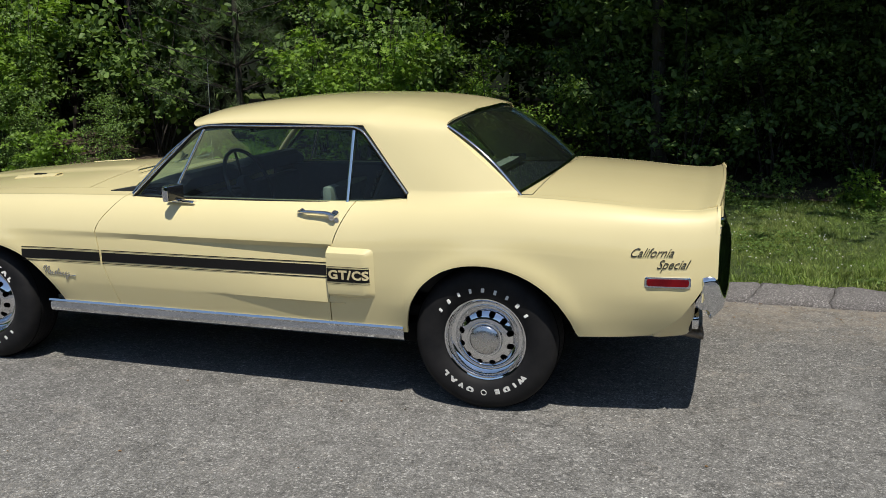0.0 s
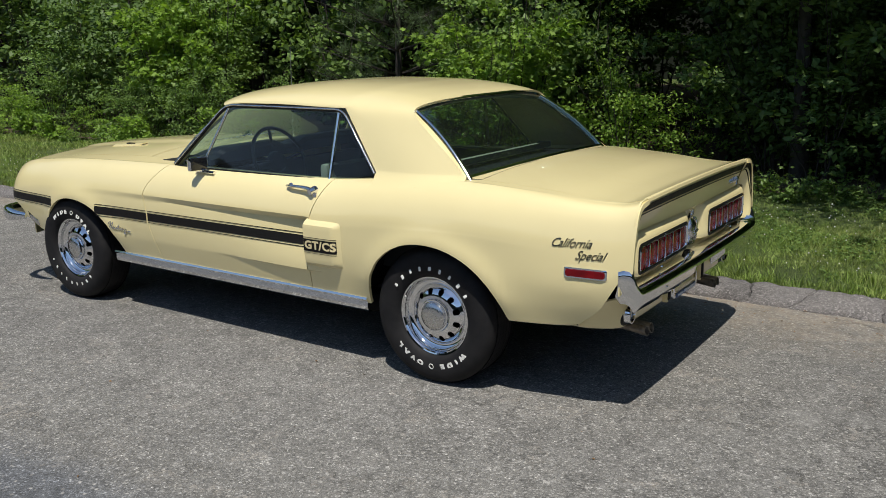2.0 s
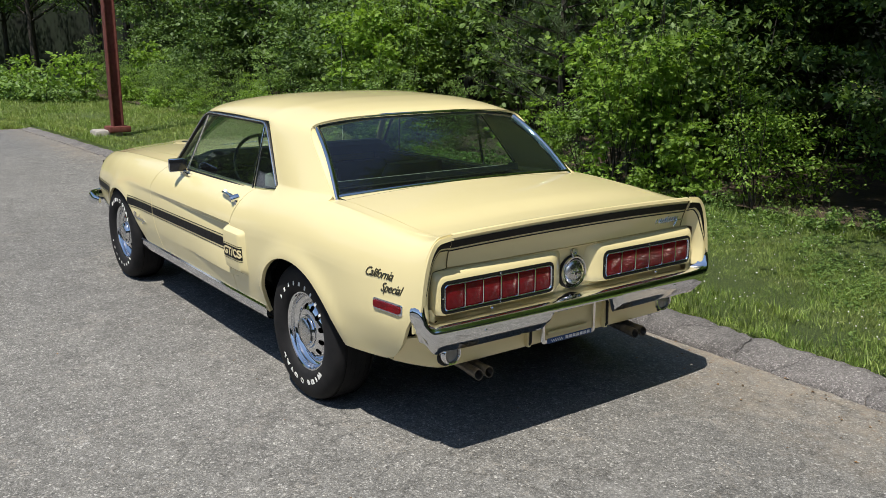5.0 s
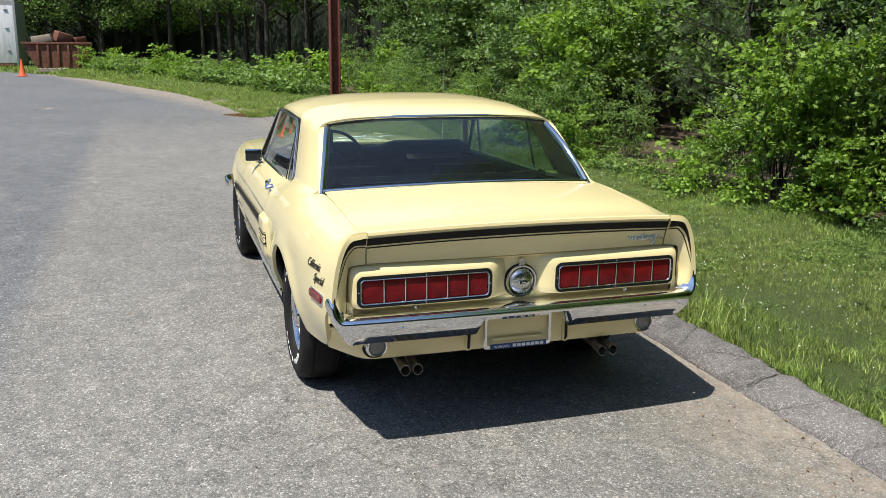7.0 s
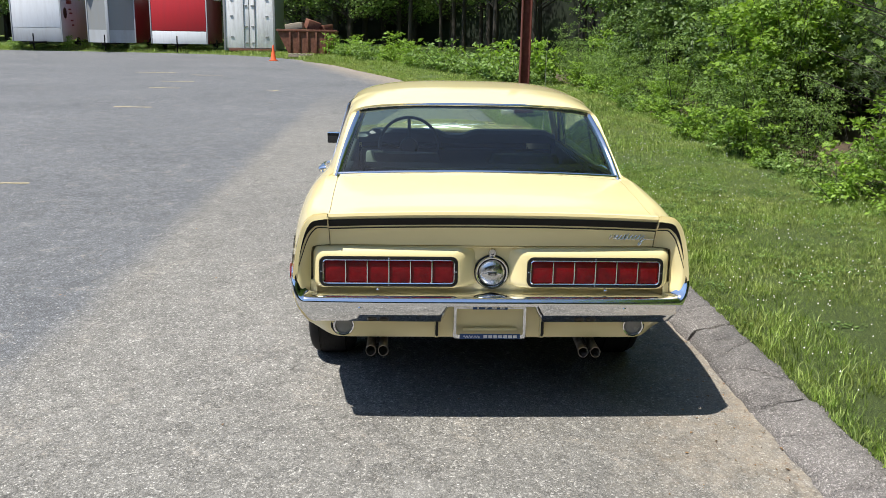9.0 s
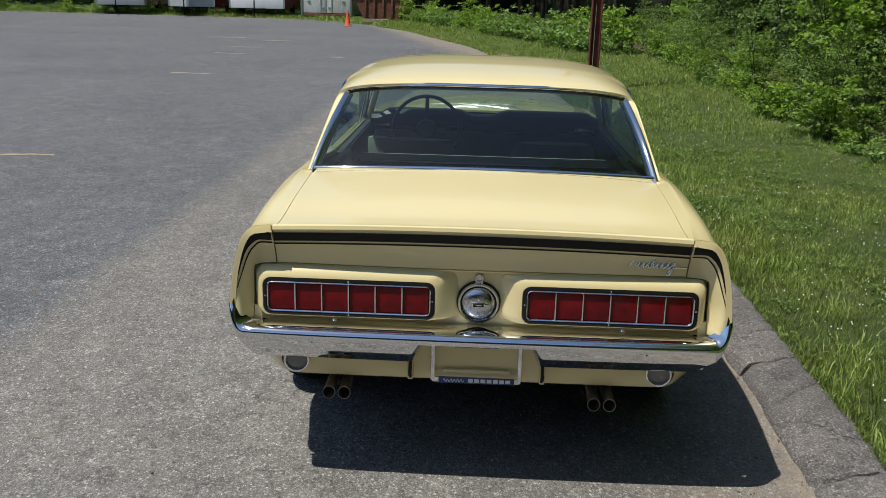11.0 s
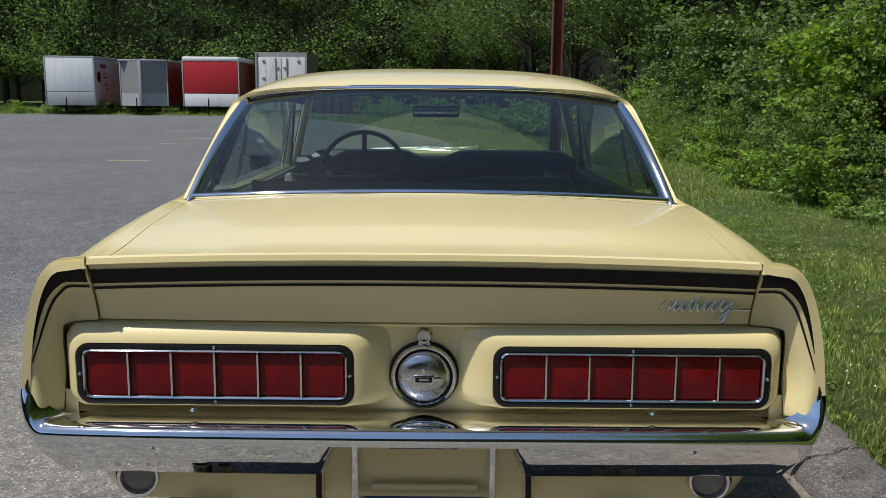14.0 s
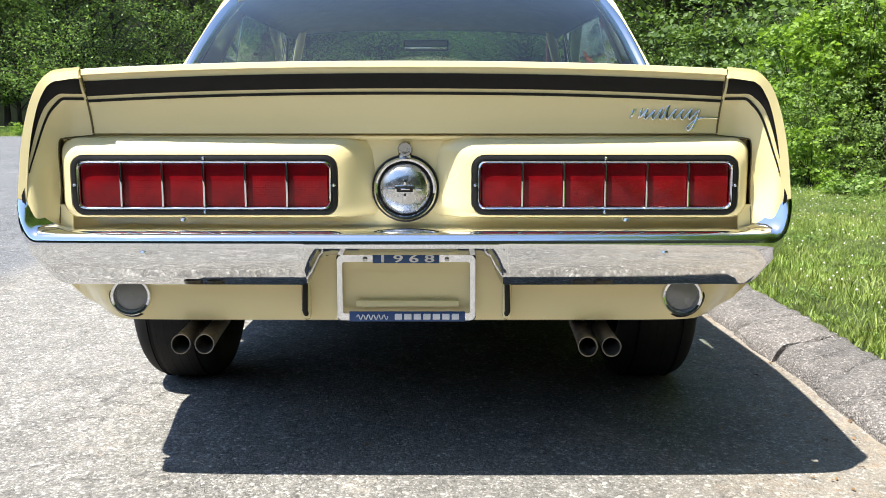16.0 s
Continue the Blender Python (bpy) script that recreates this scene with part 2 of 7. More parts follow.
def make_leaf(name, dark, light, glow=0.35):
    """Leaves: a lit face and some light let through, each leaf its own shade."""
    m = Mat(name)
    geo = m.n("ShaderNodeNewGeometry")
    info = m.n("ShaderNodeObjectInfo")
    shade = m.math("ADD", m.math("MULTIPLY", geo.outputs["Random Per Island"], 0.75), m.math("MULTIPLY", info.outputs["Random"], 0.25))
    col = m.ramp(shade, (0.0, dark), (0.75, light), (1.0, tuple(min(1, c * 1.25) for c in light)))
    m.colour(col).set(Roughness=0.5, Specular_IOR_Level=0.35)
    tr = m.n("ShaderNodeBsdfTranslucent")
    m.link(m.mix(1.0, col, (1.0, 1.05, 0.5), "MULTIPLY"), tr.inputs["Color"])
    mix = m.n("ShaderNodeMixShader", Fac=glow)
    m.link(m.p.outputs[0], mix.inputs[1]).link(tr.outputs[0], mix.inputs[2]).link(mix.outputs[0], m.out.inputs[0])
    return m.mat


def make_blade():
    """Grass: fresh and dry patches, each blade its own shade."""
    m = Mat("grass_blade")
    at = m.place()
    geo = m.n("ShaderNodeNewGeometry")
    fresh = m.ramp(geo.outputs["Random Per Island"], (0.0, (0.110, 0.185, 0.034)), (0.7, (0.310, 0.440, 0.100)), (1.0, (0.45, 0.54, 0.18)))
    dry = m.ramp(geo.outputs["Random Per Island"], (0.0, (0.20, 0.25, 0.055)), (0.6, (0.43, 0.48, 0.15)), (1.0, (0.56, 0.53, 0.26)))
    col = m.mix(m.ramp(m.noise(1.1, 5.0, 0.7, at), (0.42, 0.0), (0.72, 0.85)), fresh, dry)
    col = m.mix(0.8, col, m.ramp(m.noise(7.0, 5.0, 0.75, at), (0.34, 0.36), (0.66, 1.42)), "MULTIPLY")
    col = m.mix(0.7, col, m.ramp(m.noise(22.0, 4.0, 0.7, at), (0.36, 0.55), (0.64, 1.3)), "MULTIPLY")
    m.colour(col).set(Roughness=0.5, Specular_IOR_Level=0.35)
    tr = m.n("ShaderNodeBsdfTranslucent")
    m.link(m.mix(1.0, col, (1.0, 1.05, 0.5), "MULTIPLY"), tr.inputs["Color"])
    mix = m.n("ShaderNodeMixShader", Fac=0.4)
    m.link(m.p.outputs[0], mix.inputs[1]).link(tr.outputs[0], mix.inputs[2]).link(mix.outputs[0], m.out.inputs[0])
    return m.mat


def make_bark(name, dark, light, scale=9.0):
    m = Mat(name)
    stretch = m.n("ShaderNodeMapping")
    stretch.inputs["Scale"].default_value = (1, 1, 0.18)
    m.link(m.coords(), stretch.inputs[0])
    f = m.noise(scale, 6.0, 0.75, stretch.outputs[0])
    m.colour(m.ramp(f, (0.3, dark), (0.7, light))).set(Roughness=0.95)
    m.bump(f, 0.9, 0.03)
    return m.mat


def make_rust(name, a, b, c):
    m = Mat(name)
    f = m.noise(7.0, 7.0, 0.75)
    m.colour(m.ramp(f, (0.3, a), (0.5, b), (0.72, c))).set(Roughness=0.8)
    m.bump(m.noise(40.0, 5.0, 0.7), 0.35, 0.01)
    return m.mat


def make_tyre():
    m = Mat("tyre_rubber")
    m.set(Roughness=0.7, Specular_IOR_Level=0.22)
    m.colour(m.ramp(m.noise(12.0, 6.0), (0.3, (0.008, 0.008, 0.009)), (0.75, (0.019, 0.018, 0.018))))
    m.bump(m.noise(120.0, 3.0), 0.12, 0.002)
    return m.mat


def make_panel(name, colour, streak=(0.25, 0.23, 0.2), amount=0.35):
    """Painted sheet metal with run-down dirt."""
    m = Mat(name)
    mp = m.n("ShaderNodeMapping")
    mp.inputs["Scale"].default_value = (2.0, 2.0, 0.25)
    m.link(m.coords(), mp.inputs[0])
    f = m.noise(2.2, 6.0, 0.7, mp.outputs[0])
    m.colour(m.mix(m.math("MULTIPLY", m.ramp(f, (0.45, 0.0), (0.8, 1.0)), amount), colour, streak)).set(Roughness=0.45)
    m.bump(m.noise(1.5, 2.0), 0.1, 0.05)
    return m.mat


PAINT = make_paint()
CHROME = make_chrome()
BRUSHED = make_chrome("dull_chrome", 0.22, (0.62, 0.62, 0.62))
GLASS = make_glass("tinted_glass", 0.050)
SIDE_GLASS = make_glass("side_glass", 0.022)
LENS = make_lens()
ASPHALT, KERB, SOIL = make_asphalt(), make_kerb(), make_soil()
TYRE = make_tyre()
BLACK = plain("satin_black", (0.010, 0.010, 0.010), 0.45, spec=0.25)
JOINT = plain("shaded_joint", (0.150, 0.120, 0.055), 0.8, spec=0.1)
DECAL = plain("black_decal", (0.010, 0.009, 0.008), 0.55, spec=0.2)
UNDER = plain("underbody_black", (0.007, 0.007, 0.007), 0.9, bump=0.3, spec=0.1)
WHITE = plain("white_lettering", (0.78, 0.77, 0.72), 0.6)
CREAM = plain("cream_decal", (0.70, 0.60, 0.34), 0.45)
BLUE = plain("blue_enamel", (0.012, 0.060, 0.20), 0.35, coat=0.1)
SILVER = plain("silver_lettering", (0.72, 0.74, 0.78), 0.35, 0.2)
EMBLEM = plain("dark_metal_script", (0.10, 0.095, 0.08), 0.3, 0.85)
AMBER = plain("frosted_lens", (0.20, 0.20, 0.19), 0.25, coat=0.7)
VINYL = plain("dark_vinyl", (0.022, 0.025, 0.030), 0.45, bump=0.15)
PARCH = plain("parchment_vinyl", (0.46, 0.45, 0.37), 0.5, bump=0.1)
SEAT = plain("grey_vinyl", (0.13, 0.13, 0.115), 0.5, bump=0.1)
CARPET = plain("dark_carpet", (0.015, 0.016, 0.018), 0.95, bump=0.5)
HEADLINE = plain("headlining", (0.35, 0.36, 0.34), 0.85, bump=0.2)
# Mirror face in near-black: a dark reflection put into its colour.
DARK_REFLECTION = plain("dark_mirror_reflection", (0.012, 0.013, 0.015), 0.08, spec=0.6)
MIRROR = make_chrome("mirror_glass", 0.01, (0.85, 0.86, 0.86))
PIPE = plain("exhaust_steel", (0.22, 0.19, 0.155), 0.42, 0.75, var=0.45, scale=26.0)
POST_RUST = make_rust("rusted_red_paint", (0.07, 0.018, 0.012), (0.14, 0.035, 0.024), (0.20, 0.07, 0.045))
BIN_RUST = make_rust("rusted_bin", (0.07, 0.025, 0.015), (0.15, 0.055, 0.032), (0.22, 0.10, 0.06))
CONCRETE = plain("pale_concrete", (0.34, 0.31, 0.27), 0.9, var=0.3, scale=9.0, bump=0.5)
ORANGE = plain("orange_plastic", (0.72, 0.11, 0.03), 0.5)
TIMBER = plain("grey_timber", (0.30, 0.25, 0.19), 0.85, var=0.3)
LEAF_BRIGHT = make_leaf("leaf_bright", (0.102, 0.185, 0.028), (0.270, 0.415, 0.066), 0.46)
LEAF_MID = make_leaf("leaf_mid", (0.055, 0.098, 0.024), (0.225, 0.345, 0.092), 0.40)
LEAF_FAR = make_leaf("leaf_fresh", (0.065, 0.115, 0.030), (0.235, 0.360, 0.105), 0.42)
# Leaf green darkened to carry the shade inside the woods.
LEAF_SHADED = make_leaf("leaf_shaded", (0.055, 0.100, 0.028), (0.145, 0.230, 0.064), 0.38)
NEEDLE = make_leaf("pine_needle", (0.045, 0.075, 0.030), (0.110, 0.155, 0.070), 0.2)
BLADE = make_blade()
FLOWER = plain("clover_white", (0.75, 0.74, 0.66), 0.8)
BARK = make_bark("grey_brown_bark", (0.018, 0.014, 0.011), (0.060, 0.050, 0.040))
PALE_BARK = make_bark("pale_bark", (0.12, 0.11, 0.09), (0.30, 0.28, 0.24))
LITTER = plain("leaf_litter", (0.070, 0.048, 0.030), 0.95, var=0.4, scale=14.0, bump=0.8)
DRY_LEAF = make_leaf("dry_leaf", (0.045, 0.028, 0.015), (0.26, 0.15, 0.07), 0.15)
# Near-black green: the depth of shade in far woods put into colour.
BACKDROP_SHADE = plain("backdrop_wood_shade", (0.011, 0.019, 0.008), 0.95, var=0.6, scale=0.7)

# ---- mesh tools ----
def curve(*pts):
    """A smooth monotone curve through a few (x, y) pairs."""
    xs, ys = np.array([p[0] for p in pts], float), np.array([p[1] for p in pts], float)
    h, d = np.diff(xs), np.diff(ys) / np.diff(xs)
    m = np.zeros(len(xs))
    m[0], m[-1] = d[0], d[-1]
    for i in range(1, len(xs) - 1):
        if d[i - 1] * d[i] > 0:
            w1, w2 = 2 * h[i] + h[i - 1], h[i] + 2 * h[i - 1]
            m[i] = (w1 + w2) / (w1 / d[i - 1] + w2 / d[i])

    def at(x):
        x = min(max(x, xs[0]), xs[-1])
        i = int(min(max(np.searchsorted(xs, x) - 1, 0), len(xs) - 2))
        t = (x - xs[i]) / h[i]
        a, b, c, e = (1 + 2 * t) * (1 - t) ** 2, t * (1 - t) ** 2, t * t * (3 - 2 * t), t * t * (t - 1)
        return float(a * ys[i] + b * h[i] * m[i] + c * ys[i + 1] + e * h[i] * m[i + 1])

    return at


def span(a, b, n):
    return [float(v) for v in np.linspace(a, b, n)]


def smooth(a, b, x):
    t = min(max((x - a) / (b - a), 0.0), 1.0)
    return t * t * (3 - 2 * t)


def mesh_object(name, bm, material, parent=None, label="", angle=32.0):
    """Links a bmesh as one mesh object, under a thing or a part if one is given."""
    bmesh.ops.recalc_face_normals(bm, faces=bm.faces)
    me = bpy.data.meshes.new(name)
    bm.to_mesh(me)
    bm.free()
    me.polygons.foreach_set("use_smooth", [True] * len(me.polygons))
    me.set_sharp_from_angle(angle=radians(angle))
    for mat in material if isinstance(material, (list, tuple)) else [material]:
        me.materials.append(mat)
    ob = new(name, me)
    if parent is not None:
        ob.parent = parent
    if label:
        tagged(ob, label)
    return ob


def fold_edges(bm, depth, centre=(-1.2, 0.0, 0.4)):
    """Turns the open edges of a panel inwards, so that it has a thickness there."""
    bmesh.ops.recalc_face_normals(bm, faces=bm.faces)
    c = Vector(centre)
    if sum(f.normal.dot(f.calc_center_median() - c) * f.calc_area() for f in bm.faces) < 0:
        bmesh.ops.reverse_faces(bm, faces=bm.faces)
    bm.normal_update()
    way = {v: v.normal.copy() for v in bm.verts}
    edges = [e for e in bm.edges if e.is_boundary]
    old = {v for e in edges for v in e.verts}
    made = bmesh.ops.extrude_edge_only(bm, edges=edges)["geom"]
    fresh = [g for g in made if isinstance(g, bmesh.types.BMVert)]
    pairs = {}
    for v in fresh:
        for e in v.link_edges:
            o = e.other_vert(v)
            if o in old:
                pairs[v] = o
    for v in fresh:
        if v in pairs:
            v.co -= way[pairs[v]] * depth
    return bm


def part(name, bm, material, parent, label="", angle=32.0, thick=0.0):
    if thick:
        fold_edges(bm, thick)
    return mesh_object(name, bm, material, parent, label, angle)


def thing(name, label, category, group="", at=None):
    ob = new(name)
    ob.empty_display_size = 0.1
    if at is not None:
        ob.matrix_world = at
    return tagged(ob, label, category, group)


def sheet(rows, bm=None, closed=False, keep=None):
    """Quads through rows of points; points that fall together are joined."""
    bm = bm or bmesh.new()
    grid = [[bm.verts.new(p) for p in row] for row in rows]
    for i in range(len(grid) - 1):
        n = len(grid[i])
        for j in range(n if closed else n - 1):
            quad = (grid[i][j], grid[i][(j + 1) % n], grid[i + 1][(j + 1) % n], grid[i + 1][j])
            if keep and not keep(sum((v.co for v in quad), Vector()) / 4):
                continue
            bm.faces.new(quad)
    bmesh.ops.remove_doubles(bm, verts=bm.verts, dist=2e-5)
    return bm


def box(bm, cx, cy, cz, sx, sy, sz, bevel=0.0, turn=None):
    made = bmesh.ops.create_cube(bm, size=1.0)["verts"]
    m = Matrix.Translation((cx, cy, cz)) @ (turn or Matrix.Identity(4)) @ Matrix.Diagonal((sx, sy, sz, 1))
    bmesh.ops.transform(bm, matrix=m, verts=made)
    if bevel:
        edges = list({e for v in made for e in v.link_edges})
        bmesh.ops.bevel(bm, geom=edges, offset=bevel, segments=2, affect="EDGES", profile=0.6)
    return bm


def lathe(profile, steps=48, turn=None, bm=None):
    """Turns a profile of (radius, height) round the z axis."""
    bm = bm or bmesh.new()
    turn = turn or Matrix.Identity(4)
    rows = []
    for r, z in profile:
        rows.append([turn @ Vector((r * math.cos(a), r * math.sin(a), z)) for a in span(0, 2 * math.pi, steps + 1)[:-1]])
    return sheet(rows, bm, closed=True)


def tube(points, radius, sides=8, bm=None, flat=1.0, up=None, caps=True):
    """A round or flattened bar along points; radius is a number or one number for each point."""
    bm = bm or bmesh.new()
    pts = [Vector(p) for p in points]
    radii = [float(r) for r in radius] if isinstance(radius, (list, tuple)) else [float(radius)] * len(pts)
    rows = []
    side = None
    for i, p in enumerate(pts):
        way = (pts[min(i + 1, len(pts) - 1)] - pts[max(i - 1, 0)]).normalized()
        ref = Vector(up) if up else (side or Vector((0, 0, 1)) if abs(way.z) < 0.95 else side or Vector((1, 0, 0)))
        a = way.cross(ref).normalized()
        b = a.cross(way).normalized()
        side = b
        rows.append([p + radii[i] * (math.cos(t) * a + flat * math.sin(t) * b) for t in span(0, 2 * math.pi, sides + 1)[:-1]])
    grid = [[bm.verts.new(p) for p in row] for row in rows]
    for i in range(len(grid) - 1):
        for j in range(sides):
            bm.faces.new((grid[i][j], grid[i][(j + 1) % sides], grid[i + 1][(j + 1) % sides], grid[i + 1][j]))
    if caps:
        bm.faces.new(grid[0])
        bm.faces.new(list(reversed(grid[-1])))
    return bm


def rounded(w, h, r, n=6):
    """A rounded rectangle's outline, centred, counter-clockwise."""
    out = []
    for cx, cy, a0 in ((w / 2 - r, h / 2 - r, 0), (-w / 2 + r, h / 2 - r, 90), (-w / 2 + r, -h / 2 + r, 180), (w / 2 - r, -h / 2 + r, 270)):
        for k in range(n + 1):
            a = radians(a0 + 90 * k / n)
            out.append((cx + r * math.cos(a), cy + r * math.sin(a)))
    return out


def lettering(text, size, depth=0.002, shear=0.0, spacing=1.0, weight=0.0):
    """Text in the built-in font as a bmesh, centred, in the x-y plane, facing +z."""
    cu = bpy.data.curves.new("lettering", "FONT")
    cu.body, cu.size, cu.extrude, cu.shear, cu.space_character = text, size, depth / 2, shear, spacing
    cu.offset = weight
    cu.align_x, cu.align_y, cu.resolution_u = "CENTER", "CENTER", 3
    ob = bpy.data.objects.new("lettering", cu)
    scene.collection.objects.link(ob)
    dep = bpy.context.evaluated_depsgraph_get()
    dep.update()
    me = bpy.data.meshes.new_from_object(ob.evaluated_get(dep))
    bm = bmesh.new()
    bm.from_mesh(me)
    bpy.data.objects.remove(ob)
    bpy.data.curves.remove(cu)
    bpy.data.meshes.remove(me)
    return bm


def moved(bm, m):
    bmesh.ops.transform(bm, matrix=m, verts=bm.verts)
    return bm


def mirrored(bm):
    """The same mesh on the other side of the car."""
    bmesh.ops.scale(bm, vec=(1, -1, 1), verts=bm.verts)
    bmesh.ops.reverse_faces(bm, faces=bm.faces)
    return bm

# ---- the car: it faces -x, its rear axle is at x = 0, its driver's side is at -y ----
car = thing("coupe_car", "pale yellow two-door coupe with black stripes beside the kerb", "car")

half_width = curve((-3.47, 0.72), (-3.40, 0.775), (-3.2, 0.815), (-2.8, 0.850), (-2.3, 0.868), (-1.5, 0.876), (-0.6, 0.884), (0.0, 0.884), (0.4, 0.879), (0.7, 0.867), (0.86, 0.851), (0.99, 0.832))
top_line = curve((-3.47, 0.765), (-3.35, 0.822), (-3.1, 0.856), (-2.7, 0.884), (-2.2, 0.898), (-1.8, 0.903), (-1.1, 0.905), (-0.6, 0.912), (-0.3, 0.935), (0.15, 0.952), (0.5, 0.935), (0.8, 0.912), (0.88, 0.911), (0.95, 0.925), (0.99, 0.936))
tuck_top = curve((0.0, 0.128), (0.012, 0.102), (0.03, 0.077), (0.06, 0.050), (0.11, 0.022), (0.17, 0.004), (0.21, 0.0))
tuck_tail = curve((0.0, 0.146), (0.005, 0.097), (0.034, 0.060), (0.088, 0.036), (0.179, 0.016), (0.276, 0.005), (0.34, 0.0))
tuck_low = curve((0.26, 0.085), (0.34, 0.052), (0.42, 0.030), (0.50, 0.012), (0.58, 0.002), (0.64, 0.0))
seam_front = curve((0.35, -1.885), (0.60, -1.950), (0.735, -1.972), (0.90, -1.860))
seam_rear = curve((0.36, -0.724), (0.50, -0.712), (0.735, -0.684), (0.92, -0.610))
inner_line = curve((-3.47, 0.58), (-3.2, 0.62), (-1.95, 0.64), (-1.80, 0.735), (-0.3, 0.735), (0.10, 0.720), (0.19, 0.698), (0.60, 0.692), (0.99, 0.684))
CREASE, LOWER = 0.735, 0.465
ARCHES = ((0.0, 0.355, 0.42, 0.30, 0.676, 2.2, 2.0), (-2.68, 0.36, 0.46, 0.26, 0.655, 2.2, 2.1))


def arch_height(x, grow=0.0):
    """The height of the wheel opening over x, or 0 outside it."""
    for c, a, b, z0, z1, pa, pb in ARCHES:
        w, p = (a + grow, pa) if x < c else (b + grow, pb)
        s = abs(x - c) / w
        if s < 1:
            return z0 + (z1 + grow - z0) * (1 - s**p) ** (1 / p)
    return 0.0


sill_line = curve((-3.47, 0.572), (-3.37, 0.560), (-3.31, 0.530), (-3.265, 0.475), (-3.195, 0.425), (-3.05, 0.375), (-2.25, 0.33), (-0.36, 0.335), (0.40, 0.380), (0.66, 0.392), (0.72, 0.402), (0.74, 0.415), (0.855, 0.520), (0.893, 0.590), (0.915, 0.645), (0.925, 0.655), (0.99, 0.66))


def side_y(x, z):
    """The half width of the body at x and height z."""
    h = top_line(x) - z
    k = smooth(0.2, 0.95, x)
    d = tuck_top(h) * (1 - k) + tuck_tail(h) * k + tuck_low(z) * (1 + 1.0 * smooth(0.42, 0.85, x))
    y = half_width(x) - d
    # the sculpted cove that deepens towards the side scoop
    if -2.65 < x < -0.69 and LOWER - 0.06 < z < CREASE:
        q = ((x + 2.65) / 1.95) ** 1.4
        t = (CREASE - z) / (CREASE - LOWER)
        if t <= 1:
            y -= 0.044 * q * min(1.0, (CREASE - z) / 0.028) * (1 - t)
            y += 0.014 * smooth(-1.45, -0.75, x) * smooth(0.35, 1.0, t)
    # swelling round the wheel openings
    for c, a, b, z0, z1, pa, pb in ARCHES:
        w = a if x < c else b
        r = math.hypot((x - c) / w, (max(z, z0) - z0) / (z1 - z0))
        if r > 0.9:
            y += 0.016 * math.exp(-(((r - 1.02) / 0.16) ** 2)) * smooth(0.33, 0.5, z)
    return y


LOW_ROWS = [0.28, 0.31, 0.34, 0.37, 0.40, 0.43, 0.453, 0.459, LOWER, 0.475, 0.50, 0.53, 0.56, 0.59, 0.62, 0.65, 0.675, 0.695, 0.707, 0.716, 0.724, 0.731, CREASE, 0.740, 0.752]
HIGH_ROWS = [0.155, 0.135, 0.115, 0.095, 0.078, 0.062, 0.048, 0.036, 0.026, 0.018, 0.011, 0.006, 0.002, 0.0]
INNER_ROWS = [0.03, 0.08, 0.16, 0.3, 0.5, 0.75, 1.0]


def side_rows(xb):
    """One column of the body's side, from the sill over the shoulder to the inner edge of its top."""
    out = []
    low = max(sill_line(xb), arch_height(xb))
    top = top_line(xb)
    if arch_height(xb) or xb > 0.3 or xb < -3.0:
        mid = min(0.76, top - 0.16)
        heights = [low + (z - 0.28) * (mid - low) / 0.472 for z in LOW_ROWS]
    else:
        heights = [max(min(z, top - 0.16), low) for z in LOW_ROWS]
    heights += [max(top - h, low) for h in HIGH_ROWS]
    f1, f2 = max(0.0, 1 - abs(xb + 1.93) / 0.28), max(0.0, 1 - abs(xb + 0.685) / 0.22)
    for z in heights:
        x = xb + f1 * (seam_front(z) + 1.93) + f2 * (seam_rear(z) + 0.685)
        out.append((x, -side_y(x, z), z))
    x, y1, z1 = out[-1]
    for s in INNER_ROWS:
        y = y1 + (-inner_line(xb) - y1) * s
        out.append((x, y, shell_z(x, abs(y))))
    return out


deck_mid = curve((0.05, 0.990), (0.3, 0.978), (0.6, 0.957), (0.80, 0.933), (0.88, 0.931), (0.95, 0.943), (0.99, 0.952))
hood_mid = curve((-3.47, 0.80), (-3.37, 0.868), (-3.1, 0.905), (-2.8, 0.932), (-2.5, 0.952), (-2.2, 0.968), (-1.95, 0.965))


def shell_z(x, y):
    """The top of the hood, the shoulder and the rear deck."""
    edge = top_line(x)
    mid = deck_mid(x) if x > -0.7 else hood_mid(x)
    yo = half_width(x) - 0.14
    t = min(1.0, y / yo)
    z = edge + (mid - edge) * (1 - t**2.2)
    if x < -1.9:  # the raised middle of the hood
        z += 0.010 * (1 - smooth(0.18, 0.27, y))
    return z


def long_nose(bm):
    """Draws the front end out to its full length."""
    for v in bm.verts:
        v.co.x -= 0.075 * smooth(3.08, 3.47, -v.co.x)
    return bm


def arch_columns():
    xs = set()
    for c, a, b, *_ in ARCHES:
        for k in range(0, 25):
            s = math.cos(math.pi * k / 24)
            xs.add(round(c + (s * b if s > 0 else s * a), 5))
        xs |= {round(c - a - 0.002, 5), round(c + b + 0.002, 5)}
    return xs


ALL_X = sorted(x for x in (arch_columns() | {round(v, 5) for v in span(-3.47, 0.985, 90)}))


def side_panel(a, b):
    xs = [a] + [x for x in ALL_X if a + 0.004 < x < b - 0.004] + [b]
    bm = sheet([side_rows(x) for x in xs])
    bmesh.ops.dissolve_degenerate(bm, dist=1e-5, edges=bm.edges)
    return bm


